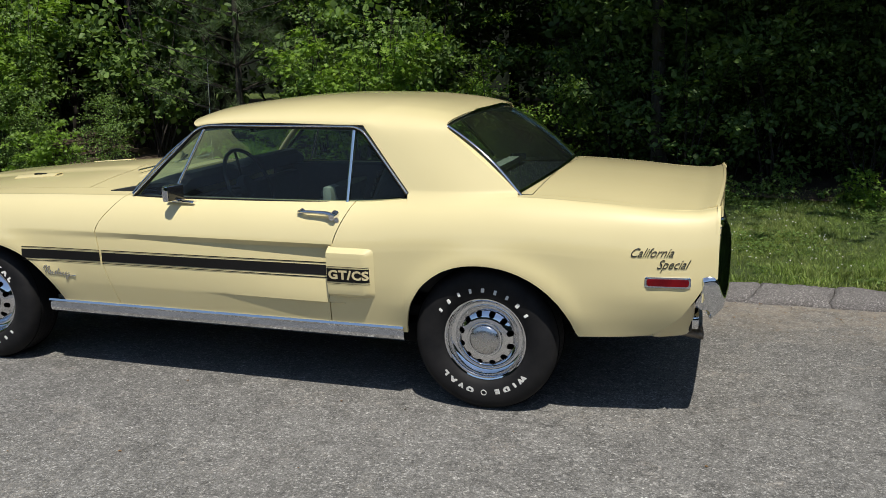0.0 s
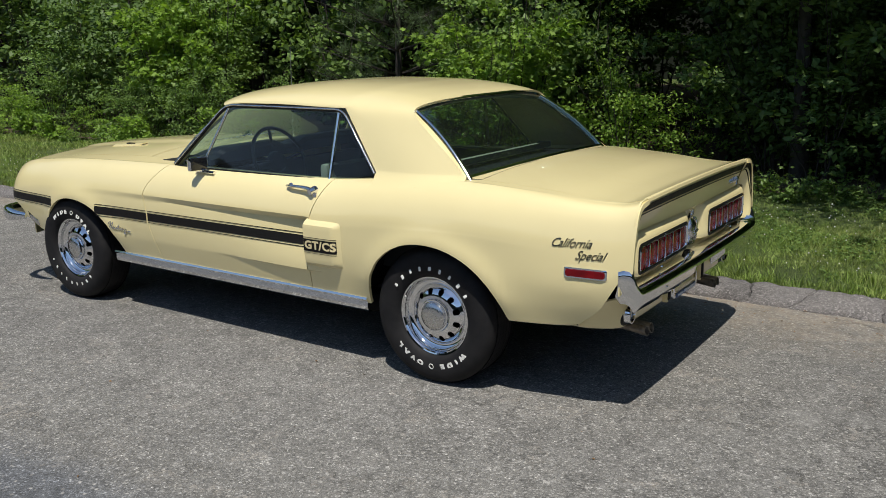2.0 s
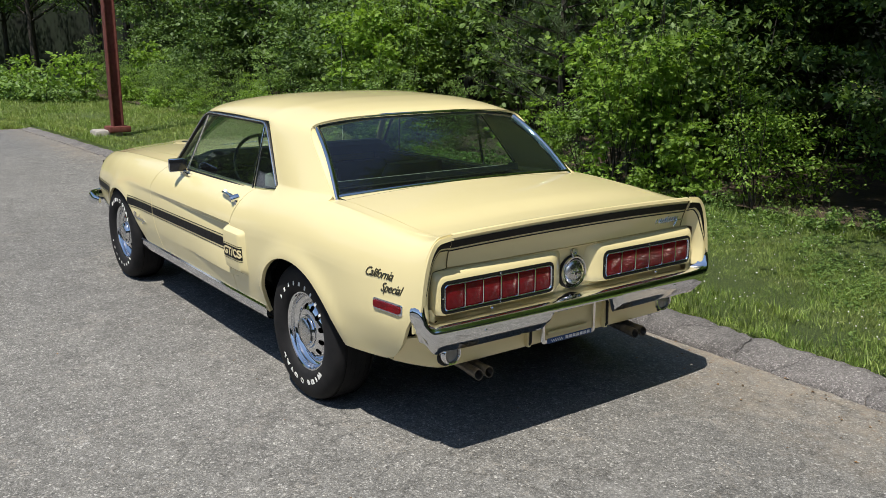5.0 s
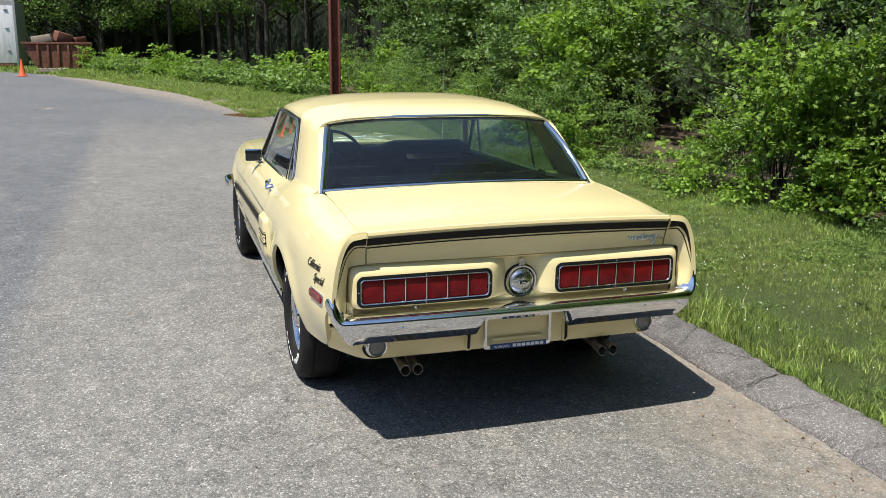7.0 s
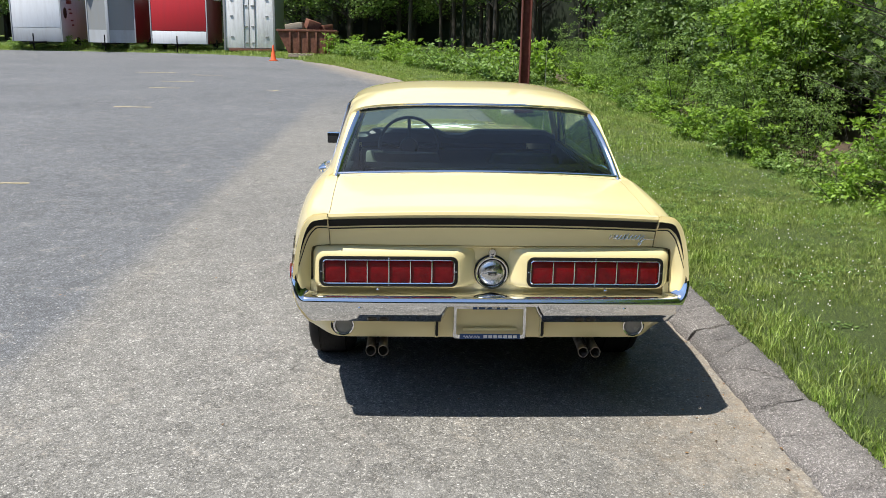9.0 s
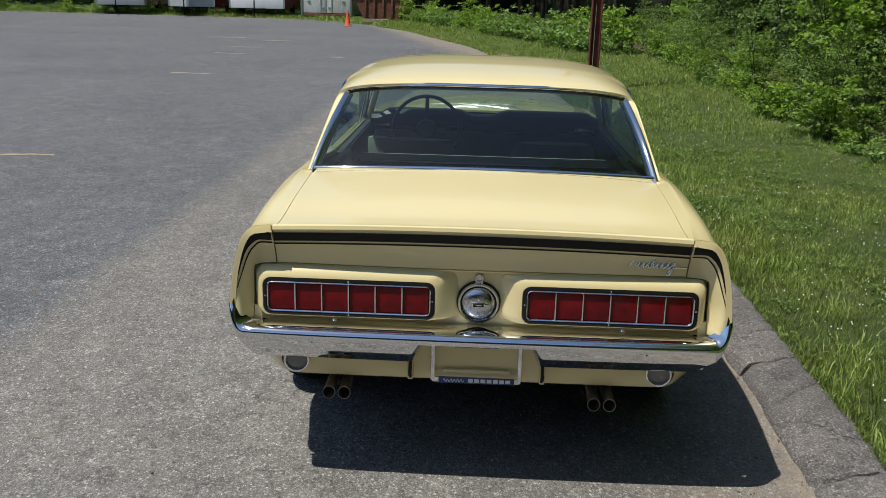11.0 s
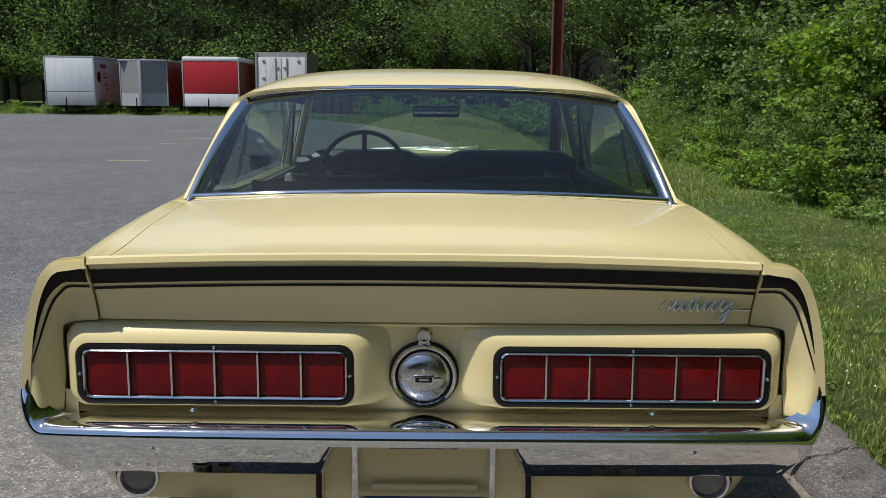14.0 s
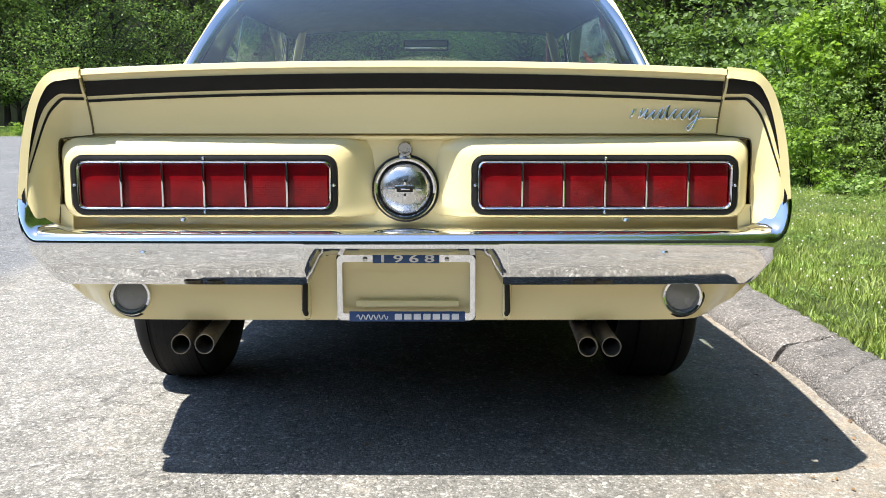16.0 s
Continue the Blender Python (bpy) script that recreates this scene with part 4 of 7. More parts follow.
def pod(side):
    cy, cz = side * 0.434, 0.686
    steps = []
    for out, inn, h, r, x, dz in ((0.7525, 0.050, 0.178, 0.038, 0.903, 0.0155), (0.7520, 0.064, 0.177, 0.038, 0.911, 0.0155), (0.7510, 0.082, 0.176, 0.036, 0.926, 0.0155), (0.7490, 0.098, 0.173, 0.034, 0.938, 0.0145), (0.7440, 0.113, 0.164, 0.034, 0.9465, 0.0125), (0.736, 0.130, 0.148, 0.034, 0.9575, 0.005), (0.724, 0.144, 0.132, 0.030, 0.9605, 0), (0.721, 0.147, 0.126, 0.028, 0.955, 0)):
        w, mid = out - inn, (out + inn) / 2
        steps.append([(x, side * mid + p[0], cz + dz + p[1]) for p in rounded(w, h, r)])
    root = part("tail_light", sheet(steps, closed=True), PAINT, car, "raised yellow tail light pod with six red lenses", angle=50)
    part("gasket", ring_pod(cy, cz, (0.574, 0.128, 0.026, 0.9595), (0.549, 0.104, 0.020, 0.9600), 0.004), BLACK, root, "black rubber gasket")
    part("bezel", ring_pod(cy, cz, (0.552, 0.107, 0.020, 0.9605), (0.538, 0.093, 0.014, 0.9595), 0.006), CHROME, root, "chrome bezel", angle=50)
    w = 0.538 / 6
    for k in range(6):
        y = cy - 0.269 + w * (k + 0.5)
        bm = box(bmesh.new(), 0.953, y, cz, 0.012, w - 0.004, 0.092, 0.003)
        part("lens", bm, LENS, root, "red ribbed lens")
        if k:
            bm = box(bmesh.new(), 0.9605, y - w / 2, cz, 0.014, 0.0046, 0.094, 0.0018)
            part("divider", bm, CHROME, root, "thin chrome divider")
    for dy, dz in ((0.0, 0.058), (0.0, -0.058), (0.281, 0), (-0.281, 0)):
        bm = bmesh.new()
        bmesh.ops.create_uvsphere(bm, u_segments=8, v_segments=6, radius=0.004)
        part("screw", moved(bm, Matrix.Translation((0.963, cy + dy, cz + dz))), CHROME, root)
    root.location.x = -0.016
    return root


def bmesh_pod(cy, cz, steps):
    rows = [[(x, cy + p[0], cz + p[1]) for p in rounded(w, h, r)] for w, h, r, x in steps]
    return sheet(rows, closed=True)


def ring_pod(cy, cz, outer, inner, proud):
    w, h, r, x = outer
    w2, h2, r2, x2 = inner
    steps = ((w, h, r, x - 0.004), (w, h, r, x + proud * 0.6), ((w * 2 + w2) / 3, (h * 2 + h2) / 3, r, x + proud), ((w + 2 * w2) / 3, (h + 2 * h2) / 3, r2, x2 + proud), (w2, h2, r2, x2 + proud * 0.4), (w2, h2, r2, x2 - 0.006))
    return bmesh_pod(cy, cz, steps)


for s in (-1, 1):
    pod(s)

# fuel cap: it turns about the x axis
TO_REAR = Matrix.Translation((0.915, 0, 0.676)) @ Matrix.Rotation(radians(90), 4, "Y")
capm = TO_REAR @ Matrix.Diagonal((1.06, 1.06, 1.0, 1))
cap = part("fuel_cap", lathe([(0.0705, 0.0), (0.0715, 0.02), (0.069, 0.034), (0.062, 0.038)], 56, capm), BLACK, car, "round chrome fuel filler cap with emblem")
part("cap_ring", lathe([(0.0655, 0.03), (0.0655, 0.040), (0.062, 0.046), (0.058, 0.045), (0.0555, 0.039)], 56, capm), CHROME, cap, "chrome ring", angle=50)
part("cap_groove", lathe([(0.0565, 0.038), (0.054, 0.0385), (0.0515, 0.038)], 56, capm), BLACK, cap)
part("cap_dome", lathe([(0.0525, 0.036), (0.0515, 0.043), (0.043, 0.051), (0.028, 0.056), (0.014, 0.0585), (0.0001, 0.059)], 56, capm), BRUSHED, cap, "brushed metal dome", angle=60)
bm = box(bmesh.new(), 0.9755, 0, 0.676, 0.006, 0.044, 0.018, 0.003)
emblem = part("emblem", bm, CHROME, cap, "small metal bar emblem")
bm = box(bmesh.new(), 0.977, 0, 0.676, 0.006, 0.036, 0.012, 0.002)
part("emblem_field", bm, BLACK, cap)
for dy, dz, sy, sz in ((0.030, 0, 0.016, 0.005), (-0.030, 0, 0.016, 0.005), (0, 0.0155, 0.005, 0.014), (0, -0.0155, 0.005, 0.014)):
    part("emblem_bar", box(bmesh.new(), 0.974, dy, 0.676 + dz, 0.006, sy, sz, 0.001), CHROME, cap)
part("emblem_bar", box(bmesh.new(), 0.9805, 0.001, 0.677, 0.003, 0.020, 0.004, 0.001), CHROME, cap)
cap.location.x = -0.040
lockm = Matrix.Translation((0.915, 0, 0.762)) @ Matrix.Rotation(radians(90), 4, "Y")
lock = part("boot_lock", lathe([(0.0165, 0.0), (0.0165, 0.014), (0.014, 0.018), (0.009, 0.018), (0.0085, 0.014), (0.0001, 0.014)], 28, lockm), BRUSHED, car, "round boot lock", angle=40)
bm = box(bmesh.new(), 0.924, 0, 0.748, 0.010, 0.026, 0.022, 0.003)
part("lock_plate", bm, BRUSHED, lock)
lock.location.x = -0.015

# rear bumper: it wraps round the corners and sweeps up at its ends
plan = [(1.016, 0.0), (1.014, 0.30), (1.010, 0.55), (1.005, 0.68), (0.999, 0.770), (0.986, 0.818), (0.960, 0.838), (0.914, 0.848)]
bump_x, bump_y = curve(*((k / 7, q[0]) for k, q in enumerate(plan))), curve(*((k / 7, q[1]) for k, q in enumerate(plan)))
rows = []
for s in span(-1, 1, 301):
    t = abs(s)
    x, y = bump_x(t), bump_y(t)
    dx, dy = bump_x(min(1, t + 0.01)) - bump_x(max(0, t - 0.01)), bump_y(min(1, t + 0.01)) - bump_y(max(0, t - 0.01))
    nx, ny = dy / math.hypot(dx, dy), -dx / math.hypot(dx, dy)     # outwards
    inward = Vector((-1.0, -1.25 * smooth(0.68, 0.85, y), 0)).normalized()
    k = smooth(0.755, 0.845, y)
    n = 1 - smooth(0.178, 0.215, y)  # raised over the plate
    rise = smooth(0.60, 0.88, t)
    side = smooth(0.77, 0.85, y)
    tip = smooth(0.93, 1.0, t)
    top, low = 0.583 + 0.086 * rise - 0.006 * tip, 0.497 + 0.046 * n + 0.034 * rise + 0.022 * tip
    shelf = 0.095 * (1 - k) + 0.016
    fall, roll, tuck = 0.034 * side, 0.006 * side, 1 - 0.90 * smooth(0.765, 0.845, y)
    drop = tuck * (1 - n)
    ring = [(-0.012, shelf, top + 0.006 + 0.001 * (1 - k)), (-0.012, shelf * 0.5, top + 0.006 + 0.004 * (1 - k)), (-0.014, 0.010, top + 0.009), (-0.010, roll, top + 0.003), (-0.003, roll, top - 0.004), (0.0, roll * 0.6, top - 0.013), (-0.001, 0.0, top - 0.026), (-0.003, fall * 0.14, (top + low) / 2 + 0.012), (-0.005, 0.001 + fall * 0.42, low + 0.036), (-0.007, 0.004 + 0.002 * tuck + fall * 0.62, low + 0.024), (-0.008, 0.006 + 0.012 * tuck + fall * 0.78, low + 0.014 - 0.004 * drop), (-0.009, 0.008 + 0.028 * tuck + fall * 0.92, low + 0.002 - 0.010 * drop), (-0.010, 0.008 + 0.044 * tuck + fall, low - 0.008 - 0.018 * drop), (-0.010, 0.009 + 0.050 * tuck + fall, low - 0.010 - 0.020 * drop), (-0.012, 0.012 + 0.056 * tuck + fall, low - 0.010 * drop), (-0.014, max(shelf, 0.09 * tuck) + 0.004, top - 0.010)]
    rows.append([(x + nx * o + inward.x * q, math.copysign(y + ny * o + inward.y * q, s), z) for o, q, z in ring])
bm = sheet(rows, closed=True)
bmesh.ops.holes_fill(bm, edges=[e for e in bm.edges if e.is_boundary])
bumper = part("rear_bumper", bm, CHROME, car, "chrome wraparound rear bumper", angle=45)
for s in (-1, 1):  # the painted corner inside the bumper's end
    rows = [[(0.918 - 0.10 * max(0.0, y - 0.79), s * y, z) for z in (0.642, 0.600, 0.560)] for y in span(0.735, 0.834, 6)]
    part("corner_filler", sheet(rows), PAINT, car, thick=0.006)
for s in (-1, 1):
    for y, z, x in ((0.48, 0.612, 0.952), (0.553, 0.548, 1.002)):
        b2 = bmesh.new()
        bmesh.ops.create_uvsphere(b2, u_segments=12, v_segments=8, radius=0.0085)
        bmesh.ops.scale(b2, vec=(1, 1, 0.6), verts=b2.verts)
        part("bumper_bolt", moved(b2, Matrix.Translation((x, s * y, z))), CHROME, bumper)
# black sheet standing in for the shade between bumper and valance
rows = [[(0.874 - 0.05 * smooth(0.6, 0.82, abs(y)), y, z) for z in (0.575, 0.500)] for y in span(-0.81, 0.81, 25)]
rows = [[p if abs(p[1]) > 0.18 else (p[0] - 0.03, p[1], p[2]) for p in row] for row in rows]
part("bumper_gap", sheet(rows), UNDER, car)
bm = sheet([[(0.8835, y, z) for y in span(-0.176, 0.176, 3)] for z in (0.49, 0.575)])
part("plate_recess", bm, PAINT, car)

# lower valance
val_low = curve((0, 0.367), (0.7, 0.368), (0.85, 0.370), (0.95, 0.377), (1.0, 0.392))
rows = []
for s in span(-1, 1, 81):
    w = abs(s)
    lo, row = val_low(w), []
    for t, dx in ((0.0, -0.04), (0.0, -0.006), (0.06, 0.0), (0.35, 0.012), (0.7, 0.018), (1.0, 0.018)):
        z = lo + (0.520 - lo) * t
        edge_x = 0.728 + 1.05 * max(0.0, z - 0.408)          # where the quarter panel ends
        edge_y = side_y(edge_x, z) - 0.002
        q = smooth(0.80, 1.0, w) ** 1.4
        row.append(((0.860 + dx) * (1 - q) + (edge_x - 0.003 + (dx if dx < 0 else 0.0)) * q, s * edge_y, z))
    rows.append(row)
valance = part("rear_valance", sheet(rows), PAINT, car, "pale yellow lower rear valance", thick=0.008)
for s in (-1, 1):
    bm = box(bmesh.new(), 0.884, s * 0.228, 0.447, 0.026, 0.020, 0.138, 0.006)
    rib = part("valance_rib", bm, PAINT, valance, "upright rib with a black edge")
    bm = tube([(0.892, s * 0.222, 0.518), (0.902, s * 0.226, 0.500), (0.902, s * 0.229, 0.400), (0.885, s * 0.226, 0.380)], 0.0065, 8)
    part("rib_seal", bm, BLACK, rib, "black rubber edge", angle=60)
    # reversing lamps: a short tilted can with a frosted lens
    lm = Matrix.Translation((0.818, s * 0.634, 0.430)) @ Matrix.Rotation(radians(-6 * s), 4, "Z") @ Matrix.Rotation(radians(90), 4, "Y")
    lamp = part("reversing_lamp", lathe([(0.056, 0.0), (0.056, 0.040), (0.052, 0.046), (0.046, 0.046)], 36, lm), BLACK, car, "round reversing lamp with a frosted lens")
    part("lamp_rim", lathe([(0.045, 0.02), (0.0455, 0.068), (0.043, 0.073), (0.038, 0.072), (0.036, 0.066)], 36, lm), CHROME, lamp, "chrome rim", angle=50)
    part("lamp_lens", lathe([(0.0375, 0.065), (0.034, 0.0665), (0.0335, 0.063), (0.020, 0.0655), (0.0001, 0.0665)], 36, lm), AMBER, lamp, "frosted grey lens", angle=60)

# number plate bracket: an empty frame with enamel strips
out_l, in_l = rounded(0.316, 0.154, 0.012), rounded(0.288, 0.118, 0.006)
PX, PZ = 0.892, 0.451
rows = [[(PX + dx, p[0], PZ + p[1]) for p in ring] for ring, dx in ((out_l, -0.006), (out_l, 0.004), ([(a * 0.985, b * 0.97) for a, b in out_l], 0.007), (in_l, 0.006), (in_l, -0.004))]
plate = part("plate_frame", sheet(rows, closed=True), CHROME, car, "empty chrome number plate frame with blue strips", angle=40)
bm = box(bmesh.new(), PX + 0.0075, 0, PZ + 0.0665, 0.004, 0.150, 0.020, 0.001)
part("plate_strip", bm, BLUE, plate, "dark blue enamel strip")
bm = box(bmesh.new(), PX + 0.0075, 0.002, PZ - 0.0655, 0.004, 0.262, 0.023, 0.001)
part("plate_strip", bm, BLUE, plate, "dark blue enamel strip")
FACE_REAR = Matrix(((0, 0, 1, 0), (1, 0, 0, 0), (0, 1, 0, 0), (0, 0, 0, 1)))
for k, ch in enumerate("1968"):
    bm = lettering(ch, 0.0235, 0.002, 0, 1.0, 0.0004)
    bmesh.ops.scale(bm, vec=(2.0, 1, 1), verts=bm.verts)
    part("year_digit", moved(bm, Matrix.Translation((PX + 0.0102, -0.0525 + 0.035 * k, PZ + 0.0665)) @ FACE_REAR), SILVER, plate, "raised pale digit of the year")
# the maker's words on the lower strip, as plain bars and a flourish
for k in range(7):
    part("strip_block", box(bmesh.new(), PX + 0.0105, -0.018 + 0.0215 * k, PZ - 0.0655, 0.002, 0.0165, 0.0135, 0.0008), SILVER, plate, "pale raised block")
pen = [(0.064 * k / 40, 0.006 * math.sin(k * 0.95)) for k in range(41)]
part("strip_flourish", tube([(PX + 0.0105, -0.112 + a * 1.1, PZ - 0.0665 + b) for a, b in pen], 0.0014, 5), SILVER, plate, "pale handwritten flourish", angle=80)
for s in (-1, 1):
    b2 = bmesh.new()
    bmesh.ops.create_uvsphere(b2, u_segments=10, v_segments=6, radius=0.006)
    part("plate_screw", moved(b2, Matrix.Translation((PX + 0.005, s * 0.092, PZ + 0.066))), BRUSHED, plate)
bm = box(bmesh.new(), 0.884, 0.002, 0.412, 0.010, 0.235, 0.016, 0.004)
part("plate_ledge", bm, PAINT, plate, "pale yellow ledge behind the plate")

# exhaust: two pairs of slash-cut pipes
for s, base in ((-1, -0.484), (1, 0.438)):
    ex = None
    for k in (-1, 1):
        y = base + k * 0.0250
        bm = bmesh.new()
        rows = []
        for q, r in ((0, 0.019), (0.10, 0.0195), (0.14, 0.0205), (0.18, 0.0225)):
            tilt = 0.004 if q > 0.16 else 0.0
            rows.append([(0.730 + q - tilt * math.sin(a), y + k * 0.01 * q + r * math.cos(a), (0.340 if s < 0 else 0.334) - 0.09 * q + r * math.sin(a)) for a in span(0, 2 * math.pi, 25)[:-1]])
        for q, r in ((0.18, 0.0200), (0.12, 0.018), (0.02, 0.016)):
            tilt = 0.004 if q > 0.16 else 0.0
            rows.append([(0.730 + q - tilt * math.sin(a), y + k * 0.01 * q + r * math.cos(a), (0.340 if s < 0 else 0.334) - 0.09 * q + r * math.sin(a)) for a in span(0, 2 * math.pi, 25)[:-1]])
        sheet(rows, bm, closed=True)
        part("exhaust_tip", bm, PIPE, car, "dull steel exhaust tip", angle=40)
    bm = tube([(0.20, base, 0.30), (0.45, base, 0.315), (0.65, base, 0.345), (0.77, base, 0.345)], [0.028, 0.028, 0.030, 0.038], 14)
    part("exhaust_pipe", bm, UNDER, car)

# floor pan, wheel wells and axle, dark under the car
bm = box(bmesh.new(), -1.30, 0, 0.31, 2.05, 1.50, 0.10, 0.03)
part("floor_pan", bm, UNDER, car)
bm = box(bmesh.new(), 0.50, 0, 0.42, 0.55, 1.20, 0.16, 0.05)
part("fuel_tank", bm, UNDER, car)
bm = tube([(0, -0.70, 0.325), (0, 0.70, 0.325)], 0.042, 12)
part("rear_axle", bm, UNDER, car)
bm = box(bmesh.new(), -2.75, 0, 0.46, 1.1, 1.12, 0.34, 0.04)
part("engine_bay", bm, UNDER, car)
for c, a, b in ((0.0, 0.40, 0.46), (-2.70, 0.40, 0.46)):
    for s in (-1, 1):
        rows = []
        for k in span(0, math.pi, 15):
            x = c - math.cos(k) * (a if math.cos(k) > 0 else b)
            z = 0.40 + 0.32 * math.sin(k)
            rows.append([(x, s * y, z) for y in (0.79, 0.70, 0.52)])
        bm = sheet(rows)
        part("wheel_well", bm, UNDER, car, thick=0.01)
        bm = sheet([[(c - math.cos(k) * r * (a if math.cos(k) > 0 else b), s * 0.53, 0.40 + 0.32 * r * math.sin(k)) for r in (0.02, 1.0)] for k in span(0, math.pi, 15)])
        part("inner_well", bm, UNDER, car)

# ---- side trim, decals, handles, mirror ----
def on_side(x, z, proud=0.003):
    return Vector((x, -side_y(x, z) - proud, z))


for side in (0, 1):
    fix = (lambda b: mirrored(b)) if side else (lambda b: b)
    flip = -1 if side else 1
    owner_door = right_door if side else left_door
    # broad stripe with a thin line above and below, front fender and door
    for name, a, b, owner in (("stripe", -3.44, -2.905, car), ("stripe", -2.425, -1.957, car), ("stripe", -1.945, -0.712, owner_door)):
        for z0, z1 in ((0.588, 0.634), (0.6425, 0.6465), (0.5765, 0.5805)):
            rows = []
            for x in span(a, b, max(6, int((b - a) / 0.04))):
                rows.append([on_side(x, z0 + (z1 - z0) * k, 0.0025) for k in span(0, 1, 5)])
            part(name, fix(long_nose(sheet(rows))), DECAL, owner, "black side stripe")
    # grey marker lamp low on the front fender
    rows = [[on_side(x, sill_line(x) + dz, 0.006 if 0.012 < dz < 0.050 and -3.238 < x < -3.162 else 0.001) for dz in (0.008, 0.014, 0.030, 0.046, 0.054)] for x in (-3.244, -3.236, -3.20, -3.164, -3.156)]
    part("front_marker", fix(long_nose(sheet(rows))), BRUSHED, car, "small grey marker lamp")
    # rocker moulding
    rows = []
    for x in span(-2.335, -0.372, 40):
        y = side_y(x, 0.345)
        rows.append([(x, -(y + dy), z) for dy, z in ((-0.004, 0.366), (0.010, 0.364), (0.014, 0.354), (0.008, 0.347), (0.004, 0.342), (0.006, 0.318), (0.0, 0.300), (-0.012, 0.290), (-0.03, 0.289))])
    rocker = part("rocker_moulding", fix(sheet(rows)), CHROME, car, "ribbed bright rocker moulding", thick=0.004, angle=20)
    # side scoop: a raised block open to the front
    rows = []
    for u in span(0, 1, 21):
        x = -0.705 + 0.225 * u
        row = []
        for v in span(0, 1, 21):
            z = 0.488 + 0.238 * v
            edge = min(smooth(0, 0.12, v), smooth(0, 0.12, 1 - v))
            back = smooth(0, 0.25, 1 - u)
            base = side_y(-0.66, z) if x < -0.66 else side_y(x, z)
            row.append((x, -(base - 0.004 + 0.030 * (edge * back) ** 0.6), z))
        rows.append(row)
    scoop = part("side_scoop", fix(sheet(rows)), PAINT, car, "moulded yellow side scoop", thick=0.008)
    # black patch with cut-out letters
    px = lambda x, z, d: Vector((x, -(side_y(max(x, -0.66), z) - 0.004 + 0.030 * smooth(0, 0.25, 1 - (x + 0.705) / 0.225) ** 0.6) - d, z))
    rows = [[px(x, z, 0.0018) for z in span(0.572, 0.634, 5)] for x in span(-0.703, -0.503, 13)]
    part("patch", fix(sheet(rows)), DECAL, scoop, "black patch")
    for z0, z1 in ((0.640, 0.6425), (0.563, 0.5655)):
        rows = [[px(x, z, 0.0018) for z in (z0, z1)] for x in span(-0.703, -0.503, 13)]
        part("patch_line", fix(sheet(rows)), DECAL, scoop)
    if side == 0:
        bm = lettering("GT/CS", 0.058, 0.001, 0.0, 1.10, 0.0022)
        bmesh.ops.scale(bm, vec=(1.10, 0.95, 1), verts=bm.verts)
        for v in bm.verts:
            x, z, d = -0.600 + v.co.x, 0.603 + v.co.y, v.co.z
            v.co = px(x, z, 0.0035 + d)
        part("patch_letters", bm, CREAM, scoop, "cream letters on black", angle=60)
    # fender script, rear script and side marker
    bm = tube([on_side(-2.30 + a * 0.95, 0.512 + b * 0.95 - 0.06 * a, 0.004 + 0.001 * (k % 2)) for k, (a, b) in enumerate(SCRIPT_PEN)], 0.0024, 5)
    part("name_script", fix(bm), CHROME, car, "chrome handwritten script", angle=80)
    if side == 0:
        for word, x, z in (("California", 0.705, 0.757), ("Special", 0.788, 0.712)):
            bm = lettering(word, 0.052, 0.003, 0.55, 0.95, -0.0003)
            for v in bm.verts:
                xx, zz = x + v.co.x * 0.90, z + v.co.y + 0.02 * (v.co.x)
                v.co = on_side(xx, zz, 0.002 + v.co.z)
            part("model_script", bm, EMBLEM, left_quarter, "dark metal script letters", angle=60)
    ring = rounded(0.180, 0.044, 0.010)
    for nm, grow, proud, mt, lab in (("marker_bezel", 0.0, 0.004, CHROME, "chrome bezel"), ("marker_lens", 0.0075, 0.010, LENS, "red side marker lens")):
        rows = []
        for k, (sc, pr) in enumerate(((1.0, -0.002), (1.0, proud * 0.7), (0.97, proud), (0.0, proud))):
            rows.append([on_side(0.775 + (p[0] - math.copysign(grow, p[0])) * sc, 0.640 + (p[1] - math.copysign(grow, p[1])) * sc, pr) for p in ring])
        part(nm, fix(sheet(rows, closed=True)), mt, car, lab)
    # door handle: a bar on two feet with a push button
    hb = bmesh.new()
    pts = [on_side(x, 0.868 + dz, d) for x, d, dz in ((-0.870, 0.003, 0.0), (-0.862, 0.022, 0.002), (-0.82, 0.032, 0.004), (-0.76, 0.034, 0.004), (-0.72, 0.034, 0.002), (-0.690, 0.033, -0.004))]
    tube(pts, [0.008, 0.0095, 0.0105, 0.0115, 0.013, 0.015], 10, hb, flat=0.75)
    handle = part("door_handle", fix(hb), CHROME, owner_door, "chrome door handle", angle=60)
    bm = tube([on_side(-0.686, 0.862, 0.0), on_side(-0.686, 0.858, 0.020), on_side(-0.688, 0.854, 0.037)], [0.020, 0.019, 0.014], 14)
    part("handle_foot", fix(bm), CHROME, handle, angle=50)
    bm = tube([on_side(-0.855, 0.867, 0.0), on_side(-0.857, 0.868, 0.016)], [0.016, 0.010], 12)
    part("handle_foot", fix(bm), CHROME, handle, angle=50)
    bm = tube([on_side(-0.672, 0.840, 0.0), on_side(-0.672, 0.840, 0.009)], 0.012, 14)
    part("door_lock", fix(bm), CHROME, owner_door, "round chrome lock", angle=50)
